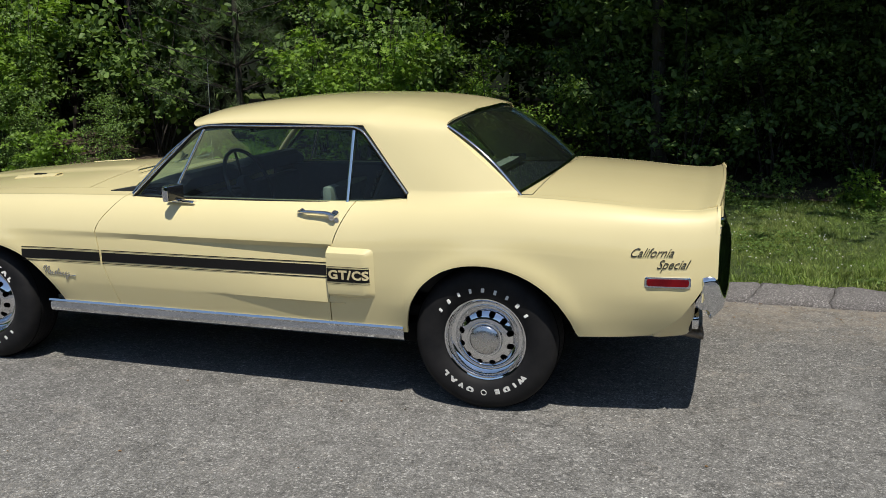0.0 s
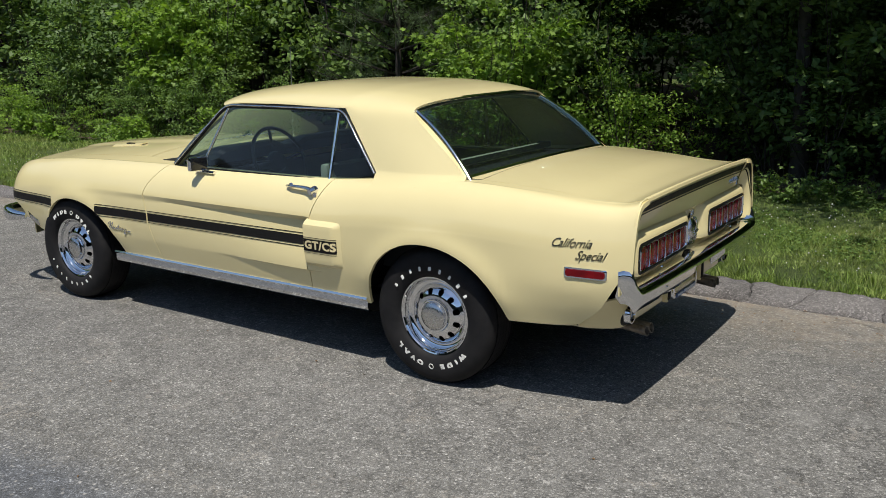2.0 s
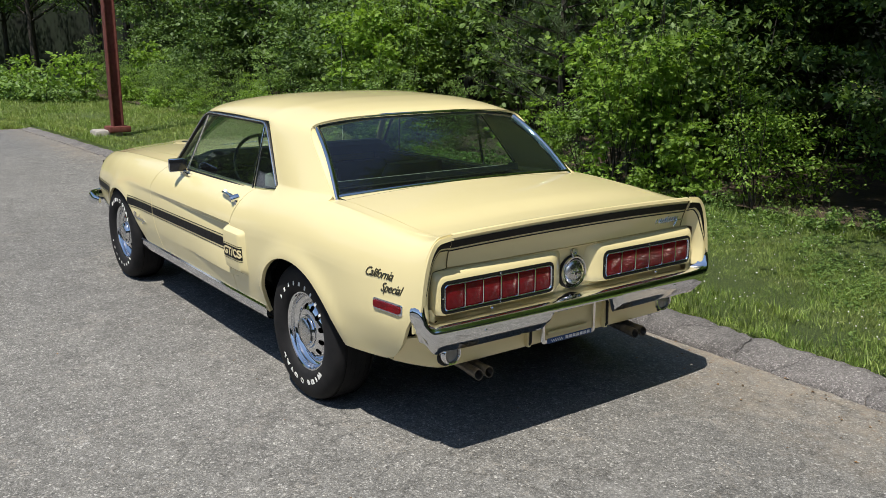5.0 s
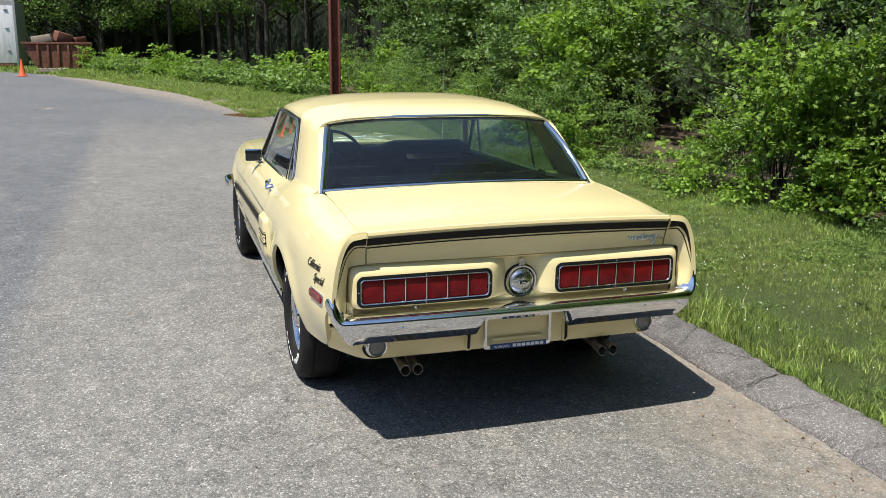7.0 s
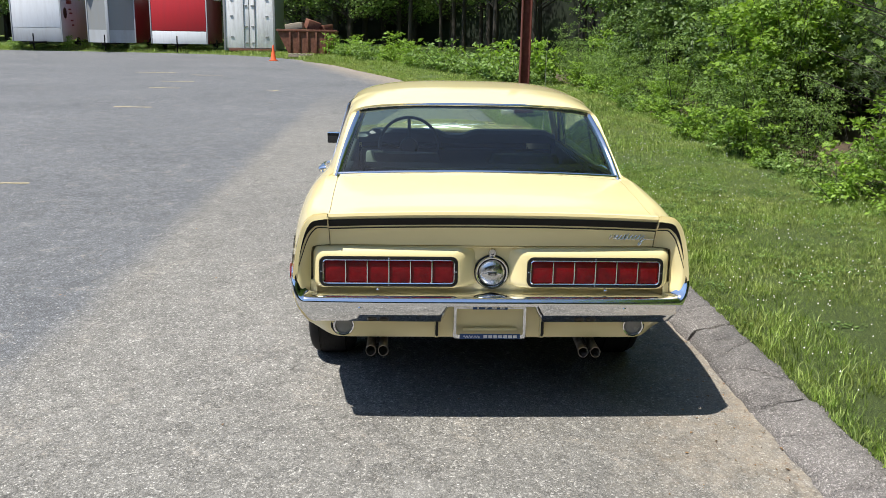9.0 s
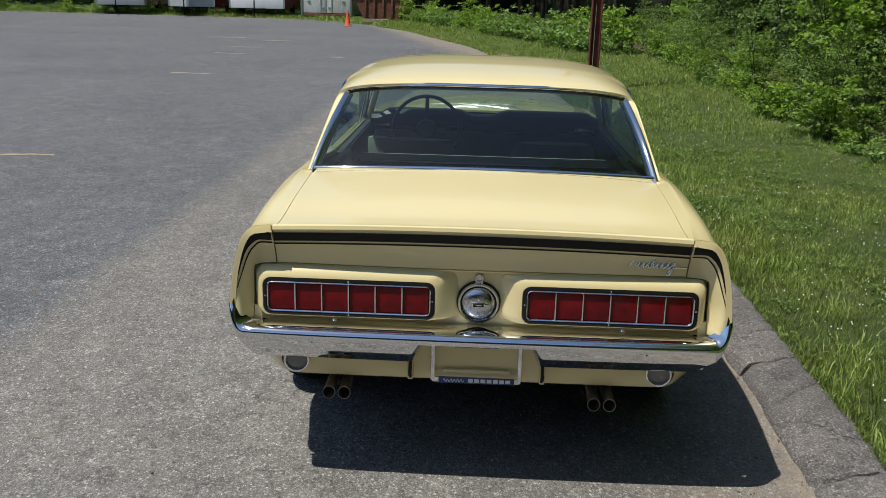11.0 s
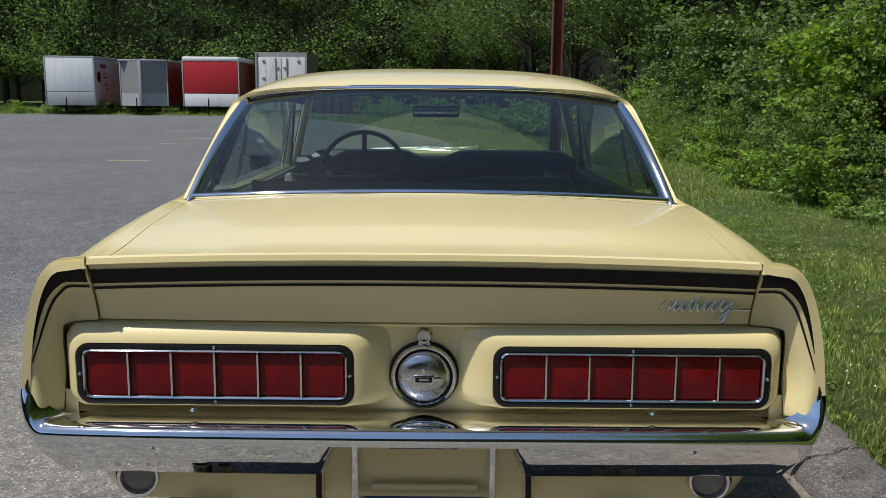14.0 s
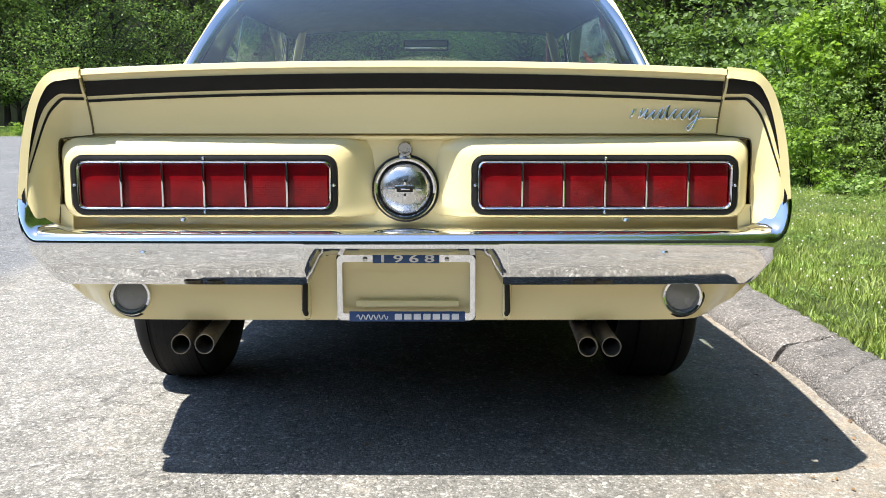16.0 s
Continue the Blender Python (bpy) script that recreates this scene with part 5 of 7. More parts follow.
    # door mirror, on the driver's door alone
    if side == 0:
        m0 = Vector((-1.525, -0.822, 0.902))
        bm = tube([m0 + Vector((-0.06, 0.03, -0.010)), m0 + Vector((0.09, 0.03, -0.014))], 0.017, 12, flat=0.45)
        mirror = part("door_mirror", bm, CHROME, left_door, "square chrome door mirror on a short stem", angle=50)
        bm = tube([m0 + Vector((0.0, 0.012, -0.008)), m0 + Vector((0.0, 0.0, 0.012))], 0.010, 10)
        part("mirror_stem", bm, CHROME, mirror, angle=50)
        bm = box(bmesh.new(), 0, 0, 0, 0.040, 0.105, 0.078, 0.012)
        part("mirror_shell", moved(bm, Matrix.Translation(m0 + Vector((0.0, -0.012, 0.036))) @ Matrix.Rotation(radians(-12), 4, "Z")), CHROME, mirror, angle=50)
        # the face takes the painted dark reflection
        bm = box(bmesh.new(), 0.0205, 0, 0, 0.004, 0.094, 0.067, 0.001)
        part("mirror_face", moved(bm, Matrix.Translation(m0 + Vector((0.0, -0.012, 0.036))) @ Matrix.Rotation(radians(-12), 4, "Z")), DARK_REFLECTION, mirror, "mirror face painted near-black for its dark reflection")

# radio aerial on the far front fender
bm = tube([(-2.28, 0.70, 0.90), (-2.27, 0.70, 1.30), (-2.26, 0.70, 1.62)], [0.004, 0.0025, 0.0015], 6)
part("aerial", bm, CHROME, car, "thin whip aerial")

# ---- wheels ----
def wheel_parts(at, parent):
    """A wheel whose outer face looks towards -y."""
    turn = at @ Matrix.Rotation(radians(90), 4, "X")
    R, W = 0.327, 0.100
    wheel = part("wheel", lathe([(0.176, 0.060), (0.180, 0.066), (0.186, 0.068), (0.189, 0.060), (0.186, 0.045), (0.180, 0.03), (0.176, -0.08)], 64, turn), CHROME, parent, "chrome styled steel wheel with slotted disc", angle=35)
    prof = [(0.186, 0.060), (0.192, 0.074), (0.205, 0.084), (0.225, 0.092), (0.250, 0.0965), (0.275, 0.097), (0.296, 0.090), (0.309, 0.080), (0.318, 0.066), (0.3235, 0.050), (R, 0.024), (R, 0.0)]
    prof += [(r, -z - 0.035) for r, z in reversed(prof)]
    tyre = part("tyre", lathe(prof, 72, turn), TYRE, wheel, "black tyre with raised white letters", angle=60)
    for k in (-0.088, -0.062, -0.036, -0.010, 0.016, 0.040):
        bm = lathe([(R + 0.0005, k - 0.004), (R - 0.003, k - 0.0015), (R - 0.003, k + 0.0015), (R + 0.0005, k + 0.004)], 60, turn)
        part("tread_groove", bm, UNDER, tyre)
    rings = [(0.176, 0.050), (0.172, 0.036), (0.164, 0.026), (0.150, 0.020), (0.143, 0.022), (0.140, 0.027)]
    part("rim_barrel", lathe([(0.178, 0.062), (0.174, 0.058)] + rings, 64, turn), CHROME, wheel, angle=50)
    # the disc: a dished ring with twelve slots
    bm = bmesh.new()
    n = 12
    disc = curve((0.078, 0.058), (0.095, 0.056), (0.118, 0.047), (0.140, 0.028))
    radii = [0.078, 0.086, 0.094, 0.100, 0.104, 0.109, 0.114, 0.119, 0.124, 0.128, 0.133, 0.141]
    steps = n * 14
    grid = [[bm.verts.new(turn @ Vector((r * math.cos(2 * math.pi * k / steps), r * math.sin(2 * math.pi * k / steps), disc(r)))) for k in range(steps)] for r in radii]
    for i in range(len(radii) - 1):
        for k in range(steps):
            a = abs(k % 14 - 6.5)
            slot = 3 <= i <= 8 and a < (2 if i in (3, 8) else 3)   # rounded at the corners
            if not slot:
                bm.faces.new((grid[i][k], grid[i][(k + 1) % steps], grid[i + 1][(k + 1) % steps], grid[i + 1][k]))
    part("wheel_disc", bm, CHROME, wheel, "slotted chrome disc", angle=40, thick=0.009)
    part("drum", lathe([(0.15, 0.004), (0.05, 0.006), (0.0001, 0.006)], 40, turn), UNDER, wheel)
    part("hub_cap", lathe([(0.080, 0.050), (0.080, 0.062), (0.076, 0.068), (0.071, 0.068), (0.068, 0.065), (0.066, 0.070), (0.064, 0.078)], 56, turn), CHROME, wheel, "chrome hub cap", angle=40)
    part("hub_face", lathe([(0.064, 0.0765), (0.060, 0.081), (0.03, 0.0835), (0.0001, 0.0845)], 56, turn), BRUSHED, wheel, "brushed metal hub centre", angle=50)
    return wheel, tyre, turn


wheels = []
for name, x, s in (("rear", 0.0, -1), ("front", -2.76, -1), ("rear", 0.0, 1), ("front", -2.76, 1)):
    at = Matrix.Translation((x, s * 0.748, 0.325))
    if s > 0:
        at = at @ Matrix.Rotation(radians(180), 4, "Z")
    wheel, tyre, turn = wheel_parts(at, car)
    if s < 0:
        # white sidewall marks: the maker's word as plain blocks, then the type
        spin = 0.0 if name == "rear" else radians(170)
        for k in range(9):
            a = radians(90 + 56 - 14 * k) + spin
            b2 = box(bmesh.new(), 0, 0, 0, 0.012 + 0.003 * (k % 3 == 1), 0.021 + 0.003 * (k % 2), 0.002, 0.001)
            m = turn @ Matrix.Rotation(a - math.pi / 2, 4, "Z") @ Matrix.Translation((0, 0.232, 0.0950)) @ Matrix.Rotation(radians(-9), 4, "X")
            part("sidewall_mark", moved(b2, m), WHITE, tyre, "white raised block")
        word = "WIDE OVAL"
        for k, ch in enumerate(word):
            if ch == " ":
                b2 = lathe([(0.010, 0.0), (0.010, 0.002), (0.0135, 0.002), (0.0135, 0.0)], 20)
            else:
                b2 = lettering(ch, 0.034, 0.002, 0.0, 1.0, 0.0028)
                bmesh.ops.scale(b2, vec=(1.15, 1, 1), verts=b2.verts)
            off = (4 - k) * 10.5 + (5 if k < 4 else -5 if k > 4 else 0)
            a = radians(270 + off) + spin
            # letters stand with their feet outwards along the bottom
            m = turn @ Matrix.Rotation(a - math.pi / 2, 4, "Z") @ Matrix.Translation((0, 0.236, 0.0962)) @ Matrix.Rotation(radians(-7), 4, "X")
            part("sidewall_letter", moved(b2, m), WHITE, tyre, "white raised letter", angle=60)

# ---- interior ----
bm = box(bmesh.new(), -1.0, 0, 0.40, 1.9, 1.40, 0.06, 0.02)
part("cabin_floor", bm, CARPET, car, "dark carpet")
for s in (-1, 1):
    seat_x = -0.98
    bm = box(bmesh.new(), seat_x - 0.25, s * 0.36, 0.545, 0.50, 0.50, 0.16, 0.05)
    seat = part("front_seat", bm, VINYL, car, "dark vinyl bucket seat", angle=50)
    rows = []
    for v in span(0, 1, 9):
        z = 0.58 + 0.36 * v
        w = 0.245 - 0.05 * v**3
        x = seat_x + 0.02 + 0.14 * v
        rows.append([(x + 0.055 * math.cos(a), s * 0.36 + w * math.sin(a), z) for a in span(0, 2 * math.pi, 21)[:-1]])
    bm = sheet(rows, closed=True)
    bmesh.ops.holes_fill(bm, edges=[e for e in bm.edges if e.is_boundary])
    part("backrest", bm, SEAT, seat, "grey vinyl backrest", angle=60)
    for k in range(7):
        z = 0.66 + 0.04 * k
        bm = box(bmesh.new(), seat_x + 0.02 + 0.14 * (z - 0.58) / 0.4 - 0.055, s * 0.36, z, 0.012, 0.30, 0.028, 0.006)
        part("rib", bm, SEAT, seat)
# Pale block painted as the sunlit top corner of the driver's backrest.
bm = box(bmesh.new(), -0.834, -0.545, 0.880, 0.05, 0.11, 0.14, 0.022)
part("belt_guide", bm, PARCH, seat, "pale block painted as the seat's sunlit shoulder", angle=50)
bm = box(bmesh.new(), -0.42, 0, 0.52, 0.48, 1.20, 0.16, 0.05)
rear_seat = part("rear_seat", bm, VINYL, car, "dark vinyl rear bench", angle=50)
bm = sheet([[(-0.30 + 0.07 * v + t, y, 0.56 + 0.395 * v) for y in span(-0.58, 0.58, 13)] for v, t in ((0, 0.0), (0.5, 0.0), (0.92, 0.0), (1.0, 0.03), (1.0, 0.10))])
part("bench_back", bm, VINYL, rear_seat, thick=0.03)
bm = box(bmesh.new(), -0.19, 0, 0.957, 0.075, 1.10, 0.030, 0.012)
part("bench_piping", bm, PARCH, rear_seat, "pale top edge of the rear bench")
bm = sheet([[(x, y, 0.930 + 0.02 * smooth(0.0, 0.2, x)) for y in span(-0.66, 0.66, 9)] for x in span(-0.19, 0.17, 5)])
part("parcel_shelf", bm, CARPET, car, "dark parcel shelf", thick=0.01)
for s in (-1, 1):
    bm = box(bmesh.new(), -1.20, s * 0.700, 0.655, 1.25, 0.03, 0.48, 0.012)
    part("door_card", bm, VINYL, right_door if s > 0 else left_door, "dark vinyl door card")
    bm = box(bmesh.new(), -1.20, s * 0.712, 0.897, 1.20, 0.030, 0.012, 0.005)
    part("door_cap", bm, SEAT, right_door if s > 0 else left_door, "pale door top")
    bm = box(bmesh.new(), -0.40, s * 0.68, 0.70, 0.55, 0.04, 0.42, 0.012)
    part("side_trim", bm, VINYL, car, "dark rear side trim")
rows = []
for y in span(-0.68, 0.68, 41):
    hump = max(smooth(0.02, 0.14, y) * (1 - smooth(0.60, 0.68, y)), smooth(-0.64, -0.56, y) * (1 - smooth(-0.16, -0.06, y)))
    rows.append([(x, y, z + 0.034 * hump * f) for x, z, f in ((-1.60, 0.90, 0.2), (-1.595, 0.935, 0.9), (-1.615, 0.957, 1.0), (-1.66, 0.963, 1.0), (-1.75, 0.955, 0.6), (-1.86, 0.935, 0.0), (-2.0, 0.915, 0.0))])
dash = part("dashboard", sheet(rows), VINYL, car, "dark padded dashboard", thick=0.02)
bm = box(bmesh.new(), -1.66, 0, 0.76, 0.08, 1.34, 0.20, 0.03)
part("dash_face", bm, VINYL, dash)
centre = Vector((-1.40, -0.335, 0.908))
tilt = Matrix.Translation(centre) @ Matrix.Rotation(radians(66), 4, "Y")
bm = tube([tilt @ Vector((0.195 * math.cos(a), 0.195 * math.sin(a), 0)) for a in span(0, 2 * math.pi, 49)], 0.0105, 8, caps=False)
steer = part("steering_wheel", bm, VINYL, car, "thin-rimmed dark steering wheel", angle=70)
for a in (math.pi, math.pi * 1.5 - 0.1, math.pi * 0.5 + 0.1):
    bm = tube([tilt @ Vector((0.03 * math.cos(a), 0.03 * math.sin(a), -0.03)), tilt @ Vector((0.19 * math.cos(a), 0.19 * math.sin(a), 0))], 0.011, 8, flat=0.5)
    part("spoke", bm, VINYL, steer, angle=60)
bm = lathe([(0.062, -0.04), (0.062, -0.02), (0.05, 0.0), (0.0001, 0.006)], 28, tilt)
part("wheel_boss", bm, VINYL, steer, angle=50)
bm = tube([centre + Vector((-0.02, 0, -0.01)), Vector((-1.72, -0.335, 0.78))], 0.03, 12)
part("steering_column", bm, VINYL, steer, angle=60)
bm = box(bmesh.new(), -1.50, 0.0, 1.185, 0.025, 0.22, 0.055, 0.01)
rv = part("rear_view_mirror", bm, BLACK, car, "inside rear-view mirror", angle=50)
bm = box(bmesh.new(), -1.486, 0.0, 1.185, 0.004, 0.205, 0.044, 0.001)
part("mirror_face", bm, MIRROR, rv)
rows = [[roof_point(x, s) + Vector((0, -0.01 * s, -0.030)) for s in span(-0.97, 0.97, 21)] for x in span(-1.47, -0.25, 12)]
part("headlining", sheet(rows), HEADLINE, car, "pale cloth headlining", thick=0.004)

# ---- ground, kerb, lawn ----
KERB_PATH = [(9.0, 1.02), (5.0, 1.12), (2.0, 1.20), (-1.0, 1.23), (-4.5, 1.18), (-8.0, 1.05), (-12.0, 1.0), (-17.0, 0.85), (-21.0, 0.4), (-25.0, -0.3), (-29.0, -1.5), (-35.0, -3.3), (-39.5, -5.6), (-43.0, -8.2), (-45.2, -11.5), (-46.0, -17.0), (-46.0, -24.0), (-45.5, -40.0), (-45.5, -60.0)]


def path_points(step=0.25):
    pts = [Vector((x, y, 0)) for x, y in KERB_PATH]
    out = []
    for i in range(len(pts) - 1):
        p0, p1, p2, p3 = pts[max(i - 1, 0)], pts[i], pts[i + 1], pts[min(i + 2, len(pts) - 1)]
        n = max(2, int((p2 - p1).length / step))
        for k in range(n):
            t = k / n
            out.append(0.5 * (2 * p1 + (p2 - p0) * t + (2 * p0 - 5 * p1 + 4 * p2 - p3) * t * t + (3 * p1 - p0 - 3 * p2 + p3) * t**3))
    return out + [pts[-1]]


LINE = path_points()


def normals(pts):
    out = []
    for i in range(len(pts)):
        way = (pts[min(i + 1, len(pts) - 1)] - pts[max(i - 1, 0)]).normalized()
        out.append(Vector((way.y, -way.x, 0)))  # to the right of the way: away from the lot
    return out


NORM = normals(LINE)


def lawn_height(d, p):
    """The lawn's height at d metres behind the kerb's foot."""
    z = 0.065 + 0.05 * smooth(0.25, 2.5, d) + 0.25 * smooth(3, 12, d) + 1.0 * smooth(10, 60, d)
    return z + 0.03 * noise.noise(Vector((p.x * 0.7, p.y * 0.7, 0)))


bm = bmesh.new()
for x0, x1, y0, y1 in ((-900, 900, -900, 900),):
    bm.faces.new([bm.verts.new(p) for p in ((x0, y0, 0), (x1, y0, 0), (x1, y1, 0), (x0, y1, 0))])
ground = tagged(mesh_object("ground", bm, ASPHALT), "grey worn asphalt of a car park with fine cracks", "asphalt", kind="structure")

DIST = [0.26, 0.40, 0.7, 1.1, 1.6, 2.2, 3.0, 4.0, 5.5, 8, 12, 20, 45, 120, 400]
rows = []
for p, n in list(zip(LINE, NORM))[::2]:
    rows.append([(p + n * d) + Vector((0, 0, lawn_height(d, p + n * d) if d > 0.3 else -0.02)) for d in DIST])
first = rows[0]
rows.insert(0, [Vector((v.x + 300, v.y, v.z)) for v in first])
lawn = tagged(mesh_object("lawn", sheet(rows), SOIL), "rough green lawn strip between the kerb and the woods", "lawn", kind="structure")

kerb = tagged(new("kerb"), "low cracked asphalt kerb along the lot", "kerb", kind="structure")
rng = random.Random(5)
PROFILE = ((-0.012, -0.03), (-0.006, 0.012), (0.010, 0.034), (0.040, 0.052), (0.09, 0.064), (0.14, 0.071), (0.19, 0.074), (0.24, 0.072), (0.275, 0.064), (0.295, 0.045), (0.305, -0.03))
# lengths along the kerb's foot
RUN = [0.0]
for p, q in zip(LINE, LINE[1:]):
    RUN.append(RUN[-1] + (q - p).length)


def along_kerb(s):
    i = min(max(int(np.searchsorted(RUN, s)) - 1, 0), len(LINE) - 2)
    t = (s - RUN[i]) / (RUN[i + 1] - RUN[i])
    return LINE[i].lerp(LINE[i + 1], t), NORM[i].lerp(NORM[i + 1], min(max(t, 0.0), 1.0)).normalized()


def ragged(seed):
    """A broken edge across the kerb: how far it strays at each distance from the foot."""
    r = random.Random(seed)
    slope, a, b = r.uniform(-0.65, 0.65), r.uniform(0, 6), r.uniform(0, 6)
    return lambda d: slope * (d - 0.15) + 0.022 * math.sin(17 * d + a) + 0.010 * math.sin(47 * d + b)


start, count = 0.5, 0
edge_a = ragged(100)
while along_kerb(start)[0].x > -15.6:  # beyond this the lawn meets the lot without one
    length = rng.choice((0.16, 0.24, 0.34, 0.44, 0.58))
    edge_b = ragged(101 + count)
    lift, shove, tip = rng.uniform(-0.005, 0.003), rng.uniform(-0.008, 0.008), rng.uniform(-0.02, 0.02)
    n = max(8, int(length / 0.022))
    rows = []
    for j, u in enumerate([-0.001, 0.0] + span(0.03, 0.97, n) + [1.0, 1.001]):
        row = []
        for d, z in PROFILE:
            s0, s1 = start + edge_a(d) + 0.003, start + length + edge_b(d) - 0.003
            p, nn = along_kerb(s0 + (s1 - s0) * min(max(u, 0.0), 1.0))
            q = p + nn * (d + shove * (1 if d < 0.25 else 0.3))
            w = noise.noise(q * 6.0) * 0.012 + noise.noise(q * 19.0) * 0.007 + noise.noise(q * 45.0) * 0.003
            rim = min(u, 1 - u) * (s1 - s0)
            h = z + ((lift + tip * (d - 0.15) + w - 0.011 * (1 - smooth(0.0, 0.022, max(rim, 0.0)))) if z > 0 else 0.0)
            h -= 0.055 * smooth(7.5, 11.5, -q.x) * (1 if z > 0.02 else 0)   # worn away under dirt here
            if u < 0 or u > 1:
                h = min(h, z) - 0.05
            row.append(q + nn * w * 1.2 + Vector((0, 0, h)))
        rows.append(row)
    part("kerb_piece", sheet(rows), KERB, kerb, angle=60)
    start, edge_a, count = start + length, edge_b, count + 1
# ---- plants ----
def fast_mesh(name, verts, faces, material, smooth_faces=False):
    """A mesh straight from arrays; all faces have the same number of corners."""
    me = bpy.data.meshes.new(name)
    n, k = faces.shape
    me.vertices.add(len(verts))
    me.vertices.foreach_set("co", np.ascontiguousarray(verts, dtype=np.float32).ravel())
    me.loops.add(n * k)
    me.loops.foreach_set("vertex_index", np.ascontiguousarray(faces, dtype=np.int32).ravel())
    me.polygons.add(n)
    me.polygons.foreach_set("loop_start", np.arange(0, n * k, k, dtype=np.int32))
    me.update(calc_edges=True)
    me.validate()
    me.materials.append(material)
    return me


def leaf_shape(kind):
    if kind == "plain":      # a pointed leaf folded along its rib
        v = np.array([(0, 0, 0), (0.30, 0.45, 0.07), (0, 1, -0.05), (-0.30, 0.45, 0.07)])
        f = np.array([(0, 1, 2), (0, 2, 3)])
    elif kind == "round":
        v = np.array([(0, 0, 0), (0.34, 0.25, 0.05), (0.36, 0.65, 0.03), (0, 1, -0.05), (-0.36, 0.65, 0.03), (-0.34, 0.25, 0.05)])
        f = np.array([(0, 1, 2), (0, 2, 3), (0, 3, 4), (0, 4, 5)])
    elif kind == "lobed":    # five lobes, as a maple's
        tips = [(-0.50, 0.28), (-0.22, 0.40), (-0.46, 0.78), (-0.14, 0.62), (0, 1.05), (0.14, 0.62), (0.46, 0.78), (0.22, 0.40), (0.50, 0.28)]
        v = np.array([(0, 0, 0)] + [(x, y, 0.06 - 0.12 * abs(x)) for x, y in tips])
        f = np.array([(0, k, k + 1) for k in range(1, 9)])
    elif kind == "chip":     # one plain face, for crowns high overhead
        v = np.array([(-0.38, 0.25, 0), (0.38, 0.25, 0), (0, 1, -0.05)])
        f = np.array([(0, 1, 2)])
    else:                    # needle or blade
        v = np.array([(0.012, 0, 0), (-0.012, 0, 0), (0, 1, -0.08)])
        f = np.array([(0, 1, 2)])
    return v, f


def leaves(rs, centres, size, kind, material, name="foliage", up=0.8, out=None, droop=0.2):
    """Many separate leaves at the given places, each with its own turn and size."""
    n = len(centres)
    v, f = leaf_shape(kind)
    tip = rs.normal(size=(n, 3))
    tip[:, 2] = tip[:, 2] * 0.5 - droop
    if out is not None:
        tip += out * 0.8
    tip /= np.linalg.norm(tip, axis=1, keepdims=True) + 1e-9
    nor = rs.normal(size=(n, 3)) * 0.45
    nor[:, 2] += up
    if out is not None:
        nor += out * 0.40
    side = np.cross(tip, nor)
    side /= np.linalg.norm(side, axis=1, keepdims=True) + 1e-9
    nor = np.cross(side, tip)
    s = (size * rs.uniform(0.6, 1.25, n))[:, None, None]
    pts = centres[:, None, :] + s * (v[None, :, 0, None] * side[:, None, :] + v[None, :, 1, None] * tip[:, None, :] + v[None, :, 2, None] * nor[:, None, :])
    faces = (np.arange(n) * len(v))[:, None, None] + f[None]
    return fast_mesh(name, pts.reshape(-1, 3), faces.reshape(-1, f.shape[1]), material)


def stems_and_places(rs, stems, height, spread, per_stem, scatter, low=0.15):
    """Curved stems from one foot, and leaf places strung along them and their twigs."""
    made = []
    places, outs = [], []
    for k in range(stems):
        a = rs.uniform(0, 2 * math.pi)
        r = spread * math.sqrt(rs.uniform(0.02, 1))
        h = height * rs.uniform(0.55, 1.0) * (1.05 - 0.35 * (r / spread) ** 2)
        end = np.array([r * math.cos(a), r * math.sin(a), h])
        bow = rs.normal(size=3) * 0.10 * height
        foot = rs.normal(size=3) * 0.05
        foot[2] = -0.1
        pts = [foot * (1 - t) + end * np.array([t**1.3, t**1.3, t]) + bow * t * (1 - t) for t in np.linspace(0, 1, 6)]
        made.append(tube(pts, [max(0.003, 0.010 * height / 2 * (1 - 0.85 * t)) for t in np.linspace(0, 1, 6)], 5, caps=False))
        m = per_stem
        sprays = max(3, m // 38)            # leaves hang in flat sprays with gaps between
        pick = rs.integers(0, sprays, m)
        ts = rs.uniform(low, 1.0, sprays) ** 0.75
        base = np.array([[np.interp(tt, np.linspace(0, 1, 6), [p[c] for p in pts]) for c in range(3)] for tt in ts])[pick]
        arm = rs.normal(size=(sprays, 3)) * scatter * np.array([1.2, 1.2, 0.5])
        off = arm[pick] * rs.uniform(0.5, 1.0, (m, 1)) + rs.normal(size=(m, 3)) * scatter * np.array([0.50, 0.50, 0.20])
        p = base + off
        p[:, 2] = np.maximum(p[:, 2], 0.02)
        places.append(p)
        o = off + np.array([math.cos(a), math.sin(a), 0]) * 0.05
        outs.append(o / (np.linalg.norm(o, axis=1, keepdims=True) + 1e-6))
    return made, np.concatenate(places), np.concatenate(outs)


def shrub(seed, name, label, stems, height, spread, per_stem, scatter, size, kind, material, group, category="shrub", low=0.15):
    rs = np.random.default_rng(seed)
    root = thing(name, label, category, group)
    made, places, outs = stems_and_places(rs, stems, height, spread, per_stem, scatter, low)
    for bm in made if category == "sapling" else made[:7]:
        part("stem", bm, BARK, root, angle=80)
    me = leaves(rs, places, size, kind, material, out=outs)
    ob = new("foliage", me)
    ob.parent = root
    return root


